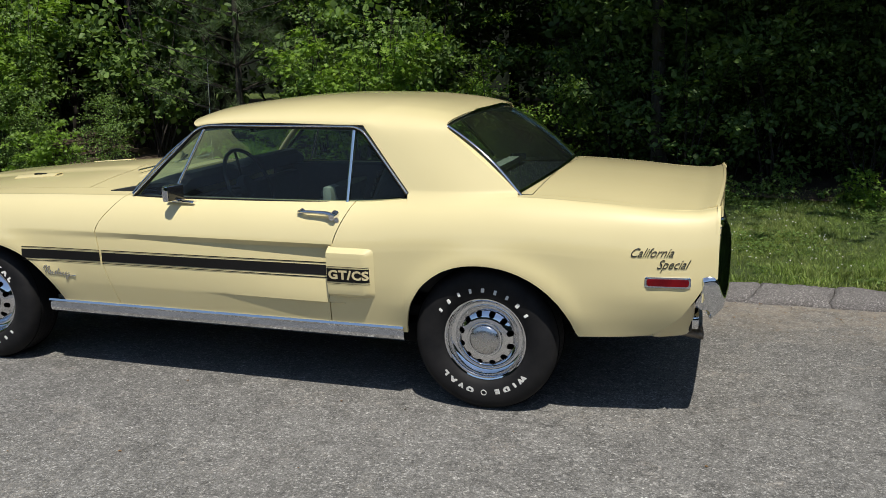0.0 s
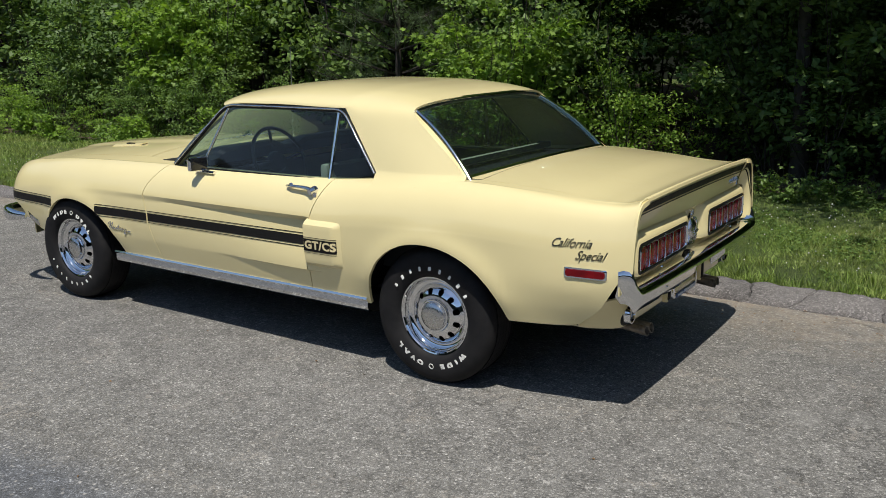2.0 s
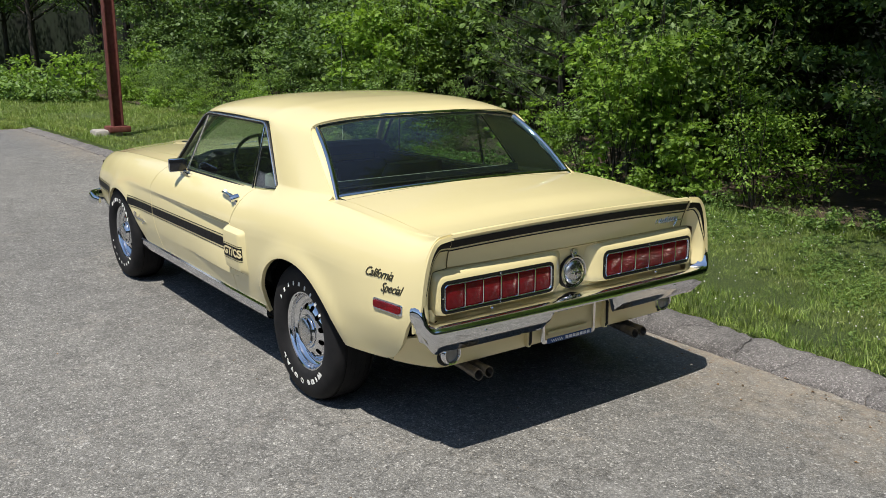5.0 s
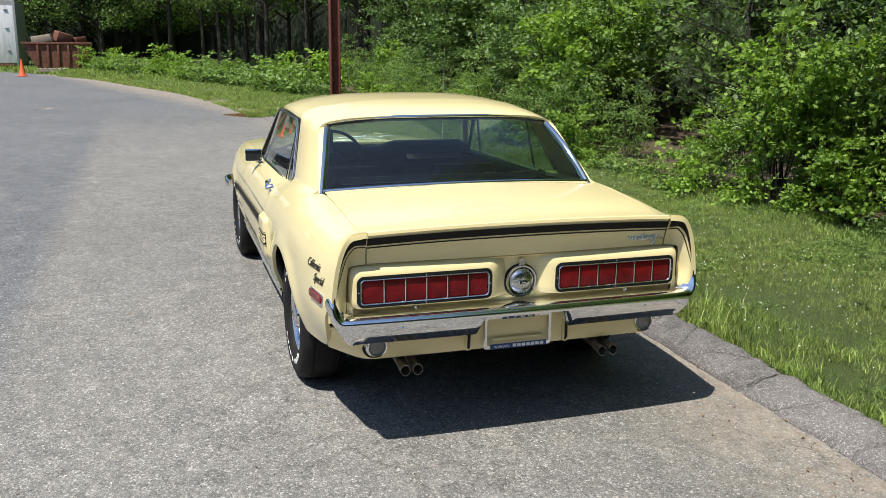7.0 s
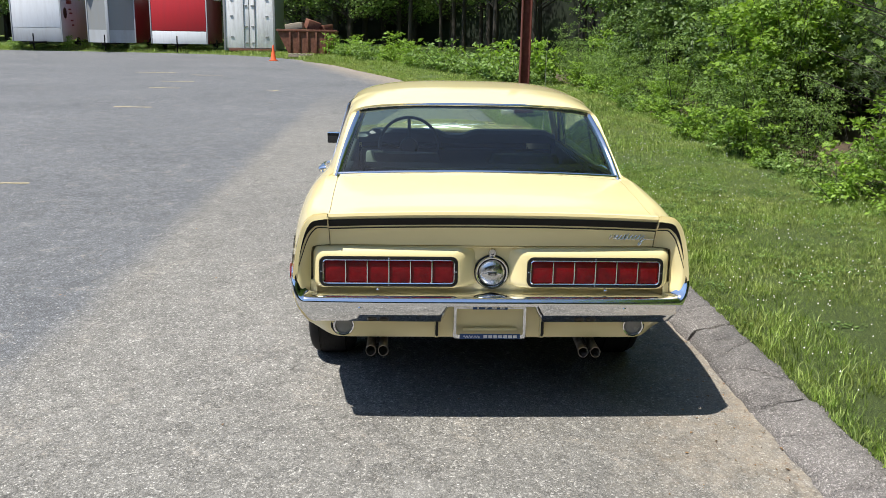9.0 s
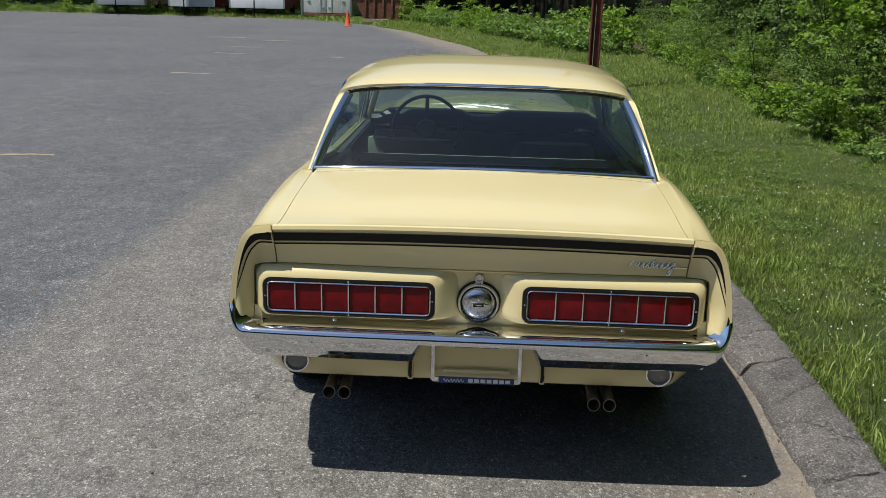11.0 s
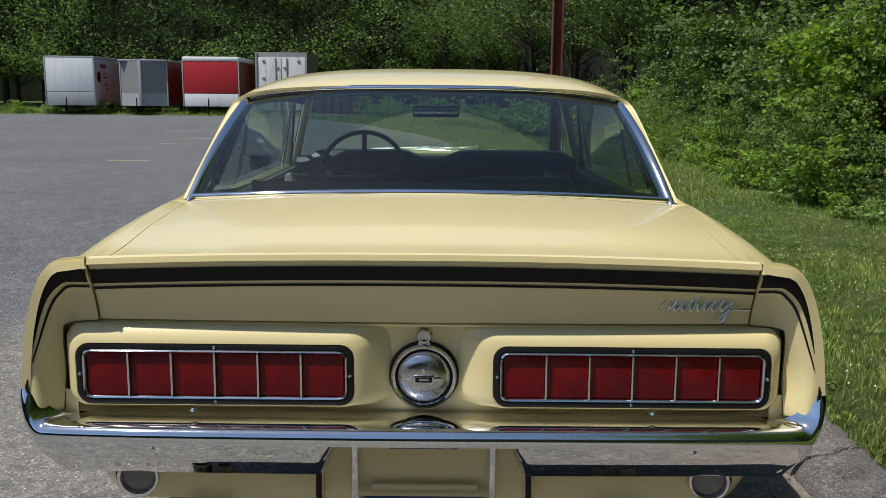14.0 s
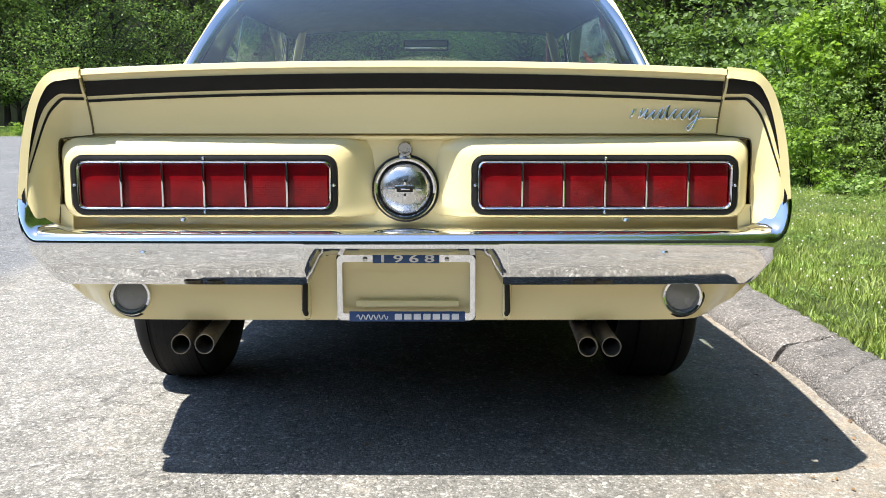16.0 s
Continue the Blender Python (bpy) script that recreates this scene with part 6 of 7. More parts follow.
def tree(seed, name, label, height, trunk, crown_low, crown_r, clumps, per_clump, size, kind, material, group, bark=BARK, scatter=0.45):
    """A tapered trunk with limbs, and a crown of clumps hung on them."""
    rs = np.random.default_rng(seed)
    root = thing(name, label, "tree", group)
    bm = bmesh.new()
    lean = rs.normal(size=2) * 0.03 * height
    spine = [np.array([lean[0] * t * t + 0.06 * math.sin(3 * t + seed), lean[1] * t * t, -0.2 + (height + 0.2) * t]) for t in np.linspace(0, 1, 9)]
    tube(spine, [trunk * (1.25 if t == 0 else 1 - 0.85 * t) for t in np.linspace(0, 1, 9)], 10, bm)
    places = []
    for k in range(clumps):
        t = rs.uniform(crown_low / height, 1.0)
        a = rs.uniform(0, 2 * math.pi)
        base = np.array([np.interp(max(0.12, t - 0.10), np.linspace(0, 1, 9), [p[c] for p in spine]) for c in range(3)])
        r = crown_r * rs.uniform(0.3, 1.0) * (1.15 - 0.75 * max(0, (t - 0.4)))
        end = np.array([base[0] + r * math.cos(a), base[1] + r * math.sin(a), t * height + rs.uniform(-0.2, 0.3)])
        mid = (base + end) / 2 + np.array([0, 0, 0.12 * r])
        tube([base, mid, end], [trunk * 0.28, trunk * 0.16, trunk * 0.05], 5, bm, caps=False)
        d = rs.normal(size=(per_clump, 3)) * np.array([scatter, scatter, scatter * 0.45])
        along = rs.uniform(0.35, 1.05, (per_clump, 1))
        places.append(base + (end - base) * along + d * along)
    part("trunk", bm, bark, root, angle=70)
    ob = new("crown", leaves(rs, np.concatenate(places), size, kind, material))
    ob.parent = root
    return root


def pine(seed, name, label, height, group):
    rs = np.random.default_rng(seed)
    root = thing(name, label, "tree", group)
    bm = bmesh.new()
    tube([(0, 0, -0.2), (0.03, 0, height * 0.5), (0, 0.03, height)], [0.05, 0.035, 0.008], 8, bm)
    places, outs = [], []
    for tier in np.arange(0.16, 1.0, 0.07):
        z = tier * height
        n = rs.integers(4, 7)
        for k in range(n):
            a = rs.uniform(0, 2 * math.pi)
            r = (1 - tier) * 1.25 + 0.35
            end = np.array([r * math.cos(a), r * math.sin(a), z + 0.30 * r])
            base = np.array([0, 0, z])
            tube([base, (base + end) / 2 - np.array([0, 0, 0.03]), end], [0.014, 0.009, 0.004], 5, bm, caps=False)
            for q in range(9):
                t = rs.uniform(0.25, 1.0)
                tuft = base + (end - base) * t + rs.normal(size=3) * 0.09 * (t > 0.4)
                m = 46
                o = rs.normal(size=(m, 3)) + (end - base) / r * 0.9 + np.array([0, 0, 0.5])
                o /= np.linalg.norm(o, axis=1, keepdims=True)
                places.append(tuft + o * 0.015)
                outs.append(o * 2.2)
    part("trunk", bm, BARK, root, angle=70)
    ob = new("crown", leaves(rs, np.concatenate(places), 0.135, "needle", NEEDLE, out=np.concatenate(outs), droop=0.0))
    ob.parent = root
    return root


def ground_z(x, y):
    """The lawn's height at a place, from its distance to the kerb line."""
    best = min(range(0, len(LINE), 4), key=lambda k: (LINE[k].x - x) ** 2 + (LINE[k].y - y) ** 2)
    d = (Vector((x, y, 0)) - LINE[best]).dot(NORM[best])
    return lawn_height(max(d, 0.3), Vector((x, y, 0))) if d > 0.25 else 0.0


def put(ob, x, y, scale, turn, squash=1.0):
    return copy_thing(ob, Matrix.Translation((x, y, ground_z(x, y) - 0.02)) @ Matrix.Rotation(turn, 4, "Z") @ Matrix.Diagonal((scale, scale, scale * squash, 1)))


def drop_source(ob):
    """Takes away the pattern from which copies were made."""
    for o in (*ob.children_recursive, ob):
        bpy.data.objects.remove(o)


rng = random.Random(21)
EDGE_GROUP = "shrubs along the edge of the woods"
SMALL = "dense small-leaved green shrub at the wood's edge"
bushes = [
    shrub(1, "leafy_shrub", SMALL, 22, 2.0, 1.0, 190, 0.16, 0.054, "plain", LEAF_MID, EDGE_GROUP),
    shrub(2, "leafy_shrub", SMALL, 18, 2.6, 0.9, 185, 0.19, 0.062, "plain", LEAF_MID, EDGE_GROUP),
    shrub(8, "leafy_shrub", "loose light green shrub with small leaves", 14, 2.2, 1.0, 200, 0.17, 0.052, "plain", LEAF_BRIGHT, EDGE_GROUP),
    shrub(3, "leafy_shrub", "shrub with pointed leaves, its green darkened for shade", 18, 2.2, 1.1, 150, 0.20, 0.085, "plain", LEAF_SHADED, EDGE_GROUP),
    shrub(9, "leafy_shrub", "tall mid-green shrub with open leafy boughs", 16, 2.7, 1.0, 150, 0.24, 0.082, "round", LEAF_MID, EDGE_GROUP),
]
saplings = [
    shrub(4, "maple_sapling", "bright yellow-green maple sapling with lobed leaves", 9, 2.9, 0.85, 170, 0.22, 0.090, "lobed", LEAF_BRIGHT, EDGE_GROUP, "sapling", 0.3),
    shrub(5, "maple_sapling", "bright yellow-green maple sapling with lobed leaves", 11, 1.5, 0.75, 110, 0.17, 0.085, "lobed", LEAF_BRIGHT, EDGE_GROUP, "sapling", 0.2),
]
weeds = [
    shrub(6, "weed_clump", "low clump of leafy weeds at the wood's edge", 26, 0.55, 0.55, 30, 0.06, 0.070, "plain", LEAF_MID, EDGE_GROUP, "weeds"),
    shrub(7, "weed_clump", "low clump of long-leaved bright weeds in the grass", 20, 0.7, 0.5, 34, 0.08, 0.075, "plain", LEAF_BRIGHT, EDGE_GROUP, "weeds"),
]


def clear_of_pine(x, y):
    return not (-5.6 < x < -4.4 and y < 5.4)


# lit shrubs along the edge, in three ranks that rise towards the trees
for k in range(30):
    for row in range(3):
        x = -1.2 - 23.5 * (k + rng.random()) / 30 + 0.4 * row
        if rng.random() < (0.14, 0.16, 0.45)[row] or (x > -2.2 and rng.random() < 0.4) or (row and -6.6 < x < -3.7) or (row and x < -9.5 and rng.random() < 0.55):
            continue
        y = 4.45 + 0.02 * max(0.0, -x - 4) + (0.0, 0.75, 1.6)[row] + rng.uniform(-0.25, 0.30)
        if clear_of_pine(x, y):
            kinds = ((bushes[0], bushes[2], bushes[1], bushes[0]), (bushes[1], bushes[4], bushes[2], bushes[2]), (bushes[4], bushes[4], bushes[3]))[row]
            # Farther back the darker leaf colour deepens the woods' shade.
            if row and x < -9.5 and rng.random() < 0.75:
                kinds = (bushes[3],)
            low_here = 0.75 if -6.6 < x < -3.6 else 1.0
            put(rng.choice(kinds), x, y, rng.uniform(*((0.42, 0.72), (0.75, 1.05), (1.1, 1.55))[row]) * low_here, rng.uniform(0, 6.28), rng.uniform(0.85, 1.25))
for x, y, s, kind in ((-3.4, 4.8, 0.74, 0), (-2.75, 4.25, 0.62, 0), (-2.5, 4.5, 0.75, 0), (-1.9, 4.35, 0.62, 1), (-6.6, 4.0, 0.62, 1), (-8.6, 5.1, 1.0, 0), (-9.3, 5.3, 0.9, 0), (-8.1, 4.7, 0.75, 0), (-11.9, 4.4, 0.55, 1), (-12.3, 4.6, 0.6, 1), (-8.9, 4.9, 0.95, 0), (-8.3, 5.3, 1.05, 0), (-4.1, 4.3, 0.7, 1), (-14, 5.2, 0.7, 1), (-17.5, 5.2, 0.8, 1), (-20.5, 5.5, 1.2, 1)):
    put(saplings[kind], x, y, s, rng.uniform(0, 6.28))
for k in range(66):
    x = 6.0 - 28.0 * (k + rng.random()) / 66
    y = 4.0 + rng.uniform(-0.22, 0.40) + 0.05 * max(0, -7 - x)
    if x > -0.3:
        y += 0.35
    put(rng.choice(weeds), x, y, rng.uniform(0.40, 0.85) * (0.8 if x > -2.4 else 1.0), rng.uniform(0, 6.28))
# sparse growth inside the woods, its shade put into darker leaves
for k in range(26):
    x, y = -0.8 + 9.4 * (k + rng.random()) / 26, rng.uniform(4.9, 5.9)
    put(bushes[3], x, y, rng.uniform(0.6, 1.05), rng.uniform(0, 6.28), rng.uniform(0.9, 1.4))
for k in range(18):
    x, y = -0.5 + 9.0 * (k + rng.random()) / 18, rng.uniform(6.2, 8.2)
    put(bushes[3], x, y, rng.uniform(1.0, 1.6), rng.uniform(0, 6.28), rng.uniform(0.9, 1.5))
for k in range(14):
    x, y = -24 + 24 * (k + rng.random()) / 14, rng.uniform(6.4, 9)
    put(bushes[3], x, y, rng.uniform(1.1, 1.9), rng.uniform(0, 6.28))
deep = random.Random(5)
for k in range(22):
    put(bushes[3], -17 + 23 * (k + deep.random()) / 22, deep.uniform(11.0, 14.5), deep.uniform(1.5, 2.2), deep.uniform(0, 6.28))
# the pine sapling
pn = pine(11, "pine_sapling", "young white pine with soft grey-green needles", 4.3, "")
pn.matrix_world = Matrix.Translation((-4.8, 5.3, 0.15))

WOOD = "trees of the woods"
woods = [
    tree(31, "forest_tree", "tall slender deciduous tree with a dark trunk", 9.5, 0.075, 3.2, 2.3, 42, 105, 0.135, "chip", LEAF_SHADED, WOOD),
    tree(32, "forest_tree", "tall slender deciduous tree with a dark trunk", 10.5, 0.125, 3.6, 2.6, 46, 105, 0.14, "chip", LEAF_SHADED, WOOD),
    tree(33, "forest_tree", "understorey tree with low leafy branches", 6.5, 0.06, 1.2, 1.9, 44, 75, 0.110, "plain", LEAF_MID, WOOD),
    tree(34, "overhanging_tree", "tall broad tree, crown out of view, added to shade the woods", 13.5, 0.19, 5.0, 5.0, 190, 130, 0.24, "chip", LEAF_SHADED, WOOD, scatter=0.75),
    tree(35, "overhanging_tree", "low dense tree out of view, added to shade the lawn", 5.2, 0.10, 2.9, 3.3, 105, 190, 0.100, "chip", LEAF_SHADED, WOOD, scatter=0.30),
]
for k in range(60):
    x, y = rng.uniform(-26, 8.5), rng.uniform(6.4, 15.0)
    put(woods[rng.choice((0, 1, 1, 0) if x < -9 else (0, 1, 0))], x, y, rng.uniform(0.7, 1.2), rng.uniform(0, 6.28))
for k in range(10):
    x, y = 0.3 + 0.9 * k + rng.uniform(-0.3, 0.3), rng.uniform(6.0, 7.6)
    size, turn = rng.uniform(0.6, 1.1), rng.uniform(0, 6.28)
    if k % 3 != 1:
        put(woods[k % 2], x, y, size, turn)
# Tall crowns above the view, added to keep sun off the woods.
for x, y, s in ((4.8, 6.8, 1.0), (7.6, 7.4, 1.0), (7.4, 10.0, 1.1), (2.6, 9.2, 1.0), (-0.6, 9.4, 0.9), (-4.6, 10.0, 0.9), (-8.8, 10.4, 0.9), (-13.0, 10.4, 0.9), (-17.5, 10.6, 0.95), (-22.0, 10.8, 1.0)):
    put(woods[3], x, y, s, rng.uniform(0, 6.28))
# Low crowns out of view, added to shade the lawn and edge shrubs.
for x, y, s in ((2.8, 4.2, 1.0), (0.3, 5.05, 0.9)):
    put(woods[4], x, y, s, 1.3 * x)
# the far side of the lot
FAR = "far trees beyond the lot"
far = [
    tree(41, "far_tree", "broad green tree at the far side of the lot", 9.0, 0.12, 1.6, 3.1, 66, 120, 0.120, "chip", LEAF_FAR, FAR, scatter=0.46),
    tree(42, "far_tree", "broad dark green tree at the far side of the lot", 11.0, 0.14, 1.9, 3.4, 70, 120, 0.125, "chip", LEAF_FAR, FAR, scatter=0.48),
    tree(43, "far_tree", "tall high-crowned tree in shaded leaf tone beside the lot", 11.5, 0.13, 3.7, 3.6, 70, 110, 0.135, "chip", LEAF_SHADED, FAR, scatter=0.55),
]
for k in range(40):
    y = 8.0 - 46.0 * (k + rng.random()) / 40
    x = -53.0 - rng.uniform(0, 4) + 0.12 * max(0.0, y)
    put(far[k % 2], x, y, rng.uniform(1.1, 1.6), rng.uniform(0, 6.28))
for k in range(22):
    x = -24 - 26 * (k + rng.random()) / 22
    y = 6.0 - 0.28 * (-24 - x) + rng.uniform(0.5, 5)
    put(far[2], x, y, rng.uniform(0.85, 1.1), rng.uniform(0, 6.28))
for k in range(40):
    x = -20 - 23 * (k + rng.random()) / 40
    y = (3.2 + 0.33 * (x + 22)) + rng.uniform(-0.4, 0.9)
    put(rng.choice(weeds), x, y, rng.uniform(1.0, 2.1), rng.uniform(0, 6.28))
for k in range(40):
    y = -8 - 26 * (k + rng.random()) / 40
    put(rng.choice(weeds), -46.5 - rng.uniform(0, 0.9), y, rng.uniform(0.6, 1.4), rng.uniform(0, 6.28))
for ob in (*bushes, *saplings, *weeds, *woods, *far):
    drop_source(ob)

# grey dead branches that lean among the trees
rs = np.random.default_rng(9)
for k in range(9):
    x, y = rs.uniform(-22, 6), rs.uniform(6.8, 8.8)
    a, tl, ln = rs.uniform(0, 6.28), rs.uniform(0.5, 1.6), rs.uniform(1.4, 2.6)
    bm = bmesh.new()
    e = np.array([math.cos(a), math.sin(a), tl]) * ln
    e[1] *= 0.4
    tube([np.zeros(3), e * 0.3 + rs.normal(size=3) * 0.08, e * 0.65 + rs.normal(size=3) * 0.10, e], [0.022, 0.016, 0.010, 0.004], 5, bm)
    twigs = []
    for q in range(5):
        s0 = e * rs.uniform(0.3, 0.95)
        s1 = s0 + rs.normal(size=3) * 0.22 + e / ln * 0.15
        twigs.append(tube([s0, s1, s1 + rs.normal(size=3) * 0.15], [0.007, 0.004, 0.002], 4))
    ob = tagged(mesh_object("dead_branch", bm, PALE_BARK, angle=70), "bare grey dead branch leaning among the trees", "branch", "dead branches in the woods")
    for twig in twigs:
        part("twig", twig, PALE_BARK, ob, angle=70)
    ob.location = (x, y, ground_z(x, y) - 0.05)

# dark leaf litter under the trees; beyond, a near-black sheet for the woods' shade
rows = [[Vector((x, y, ground_z(x, y) + 0.03 + 0.03 * noise.noise(Vector((x, y, 2))))) for y in span(4.4, 17, 14)] for x in span(-26, 12, 40)]
tagged(mesh_object("forest_floor", sheet(rows), LITTER), "brown leaf litter on the shaded forest floor", "forest floor", kind="structure")
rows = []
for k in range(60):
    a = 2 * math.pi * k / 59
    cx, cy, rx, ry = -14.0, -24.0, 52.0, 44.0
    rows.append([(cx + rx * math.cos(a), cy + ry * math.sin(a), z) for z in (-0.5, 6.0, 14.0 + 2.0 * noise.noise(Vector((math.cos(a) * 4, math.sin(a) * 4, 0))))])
tagged(mesh_object("backdrop", sheet(rows), BACKDROP_SHADE), "near-black backdrop ring painted as the shade of far woods", "woods", kind="structure")

# ---- grass ----
def blades(seed, name, label, n, s0, s1, d0, d1, tall, wide, fade=1.0, thin_out=0.0, short=False):
    """Grass along the kerb line, from s0 to s1 metres along it and d0 to d1 behind its foot; fade thins it onwards."""
    rs = np.random.default_rng(seed)
    s = s0 + (s1 - s0) * rs.uniform(0, 1, n) ** fade
    d = d0 + (d1 - d0) * rs.uniform(0, 1, n)
    x, y = (np.interp(s, RUN, [p[c] for p in LINE]) + d * np.interp(s, RUN, [q[c] for q in NORM]) for c in (0, 1))
    patch = np.array([noise.noise(Vector((a * 0.9, b * 0.9, 3.0))) + 0.6 * noise.noise(Vector((a * 3.1, b * 3.1, 5.0))) for a, b in zip(x, y)])
    keep = patch > thin_out - rs.uniform(0, 0.8, n)
    x, y, d, patch, s = x[keep], y[keep], d[keep], patch[keep], s[keep]
    m = len(x)
    z = 0.058 + 0.05 * np.clip((d - 0.25) / 2.25, 0, 1) ** 2 * (3 - 2 * np.clip((d - 0.25) / 2.25, 0, 1)) + 0.25 * np.clip((d - 3) / 9, 0, 1) ** 2
    z = np.where(d < 0.26, 0.0, z)
    h = tall * rs.uniform(0.45, 1.25, m) * (1.0 + 0.7 * np.clip(patch, -0.5, 1.0))
    w = wide * rs.uniform(0.7, 1.3, m) * (1 + 0.05 * np.clip(s - 9, 0, 30))
    a = rs.uniform(0, 2 * math.pi, m)
    bend = rs.uniform(0.2, 0.95, m) * h
    b = rs.uniform(0, 2 * math.pi, m)
    c, q = np.cos(a), np.sin(a)
    p0 = np.stack([x - c * w, y - q * w, z], 1)
    p1 = np.stack([x + c * w, y + q * w, z], 1)
    mx, my, mz = x + np.cos(b) * bend * 0.35, y + np.sin(b) * bend * 0.35, z + h * 0.6
    p2 = np.stack([mx + c * w * 0.7, my + q * w * 0.7, mz], 1)
    p3 = np.stack([mx - c * w * 0.7, my - q * w * 0.7, mz], 1)
    p4 = np.stack([x + np.cos(b) * bend, y + np.sin(b) * bend, z + h * (1 - 0.25 * bend / h)], 1)
    if short:  # one pointed face a blade
        v, f = np.stack([p0, p1, p4], 1).reshape(-1, 3), np.arange(m * 3).reshape(-1, 3)
        return tagged(new(name, fast_mesh(name, v, f, BLADE)), label, "grass", kind="stuff")
    v = np.stack([p0, p1, p2, p3, p4], 1).reshape(-1, 3)
    i = np.arange(m)[:, None] * 5
    f = np.concatenate([i + np.array([[0, 1, 2]]), i + np.array([[0, 2, 3]]), i + np.array([[3, 2, 4]])], 1).reshape(-1, 3)
    return tagged(new(name, fast_mesh(name, v, f, BLADE)), label, "grass", kind="stuff")


blades(51, "grass", "short uneven green grass with clover", 270000, 2.4, 34.0, 0.27, 3.6, 0.036, 0.0030, 1.7, -1.5, True)
blades(58, "grass", "short dense grass of the lawn", 150000, 2.4, 15.0, 0.27, 3.2, 0.044, 0.0028, 1.0, -1.5, True)
blades(52, "grass", "longer tufts of green grass in the lawn", 42000, 4.0, 26.0, 0.35, 3.3, 0.042, 0.0022, 1.6, 0.40)
blades(56, "grass", "grass hanging over the back of the kerb", 26000, 4.0, 26.0, 0.265, 0.75, 0.085, 0.0026, 1.5, 0.1)
blades(54, "grass", "long grass at the foot of the shrubs", 48000, 3.0, 27.0, 2.6, 3.7, 0.080, 0.0026, 1.2, 0.15)
blades(53, "grass", "green grass strip farther along the kerb", 36000, 15.0, 48.0, 0.30, 4.5, 0.10, 0.0030, 1.0, 0.0)
blades(59, "grass", "ragged grass creeping over the lot's edge", 26000, 24.5, 48.0, -0.30, 0.45, 0.075, 0.0030, 1.2, 0.15)
blades(57, "grass", "rough grass verge at the far side of the lot", 22000, 42.0, 84.0, 0.10, 3.0, 0.16, 0.0060, 1.0, 0.0)
rs = np.random.default_rng(60)
n = 90000
s, d = 2.4 + 14.0 * rs.uniform(0, 1, n) ** 1.2, rs.uniform(0.32, 3.2, n)
x, y = (np.interp(s, RUN, [p[c] for p in LINE]) + d * np.interp(s, RUN, [q[c] for q in NORM]) for c in (0, 1))
patch = np.array([noise.noise(Vector((a * 1.3, b * 1.3, 8.0))) + 0.7 * noise.noise(Vector((a * 4.5, b * 4.5, 2.0))) for a, b in zip(x, y)])
keep = patch > 0.05 + rs.uniform(0, 0.35, n)
x, y, d, patch = x[keep], y[keep], d[keep], patch[keep]
n = len(x)
z = 0.085 + 0.05 * np.clip((d - 0.25) / 2.25, 0, 1) ** 2 + 0.035 * np.clip(patch, 0, 1) + rs.uniform(-0.012, 0.012, n)
a, ln = rs.uniform(0, 6.28, n), rs.uniform(0.007, 0.014, n)
c, q = np.cos(a) * ln, np.sin(a) * ln
tip = rs.uniform(-0.5, 0.5, (4, n)) * ln
v = np.stack([np.stack([x - c, y - q, z + tip[0]], 1), np.stack([x + q, y - c, z + tip[1]], 1), np.stack([x + c, y + q, z + tip[2]], 1), np.stack([x - q, y + c, z + tip[3]], 1)], 1).reshape(-1, 3)
f = (np.arange(n)[:, None, None] * 4 + np.array([(0, 1, 2), (0, 2, 3)])[None]).reshape(-1, 3)
tagged(new("clover", fast_mesh("clover", v, f, LEAF_MID)), "patches of round clover leaves in the lawn", "clover", kind="stuff")
rs = np.random.default_rng(55)
n = 1000
cx, cy = rs.uniform(-9, 2, n), rs.uniform(1.6, 4.0, n)
cen = np.stack([cx, cy, np.full(n, 0.155) + rs.uniform(-0.02, 0.03, n)], 1)
oct_v = np.array([(1, 0, 0), (-1, 0, 0), (0, 1, 0), (0, -1, 0), (0, 0, 1), (0, 0, -1)]) * 0.005
oct_f = np.array([(0, 2, 4), (2, 1, 4), (1, 3, 4), (3, 0, 4), (2, 0, 5), (1, 2, 5), (3, 1, 5), (0, 3, 5)])
v = (cen[:, None] + oct_v[None] * rs.uniform(0.7, 1.3, (n, 1, 1))).reshape(-1, 3)
f = (np.arange(n)[:, None, None] * 6 + oct_f[None]).reshape(-1, 3)
tagged(new("clover_flowers", fast_mesh("clover_flowers", v, f, FLOWER)), "small white clover heads in the grass", "flowers", kind="stuff")


# dry leaves, twigs and grit lying on the asphalt, thickest against the kerb
rs = np.random.default_rng(77)
n = 4200
run = rs.uniform(3.0, 30.0, n)
back = -np.abs(rs.normal(0, 0.28, n)) - 0.01
back[:900] = rs.uniform(-5.0, 0.0, 900)
x, y = (np.interp(run, RUN, [p[c] for p in LINE]) + back * np.interp(run, RUN, [q[c] for q in NORM]) for c in (0, 1))
ln, wd, a = 0.0022 + 0.009 * rs.uniform(0, 1, n) ** 3, rs.uniform(0.25, 0.7, n), rs.uniform(0, 6.28, n)
c, q = np.cos(a) * ln, np.sin(a) * ln
z = np.full(n, 0.003)
v = np.stack([np.stack([x - c, y - q, z], 1), np.stack([x + q * wd, y - c * wd, z + ln * 0.5], 1), np.stack([x + c, y + q, z + ln * 0.2], 1), np.stack([x - q * wd, y + c * wd, z + ln * 0.3], 1)], 1).reshape(-1, 3)
f = (np.arange(n)[:, None, None] * 4 + np.array([(0, 1, 2), (0, 2, 3)])[None]).reshape(-1, 3)
tagged(new("leaf_debris", fast_mesh("leaf_debris", v, f, DRY_LEAF)), "dry brown leaves and twigs scattered on the asphalt", "debris", kind="stuff")
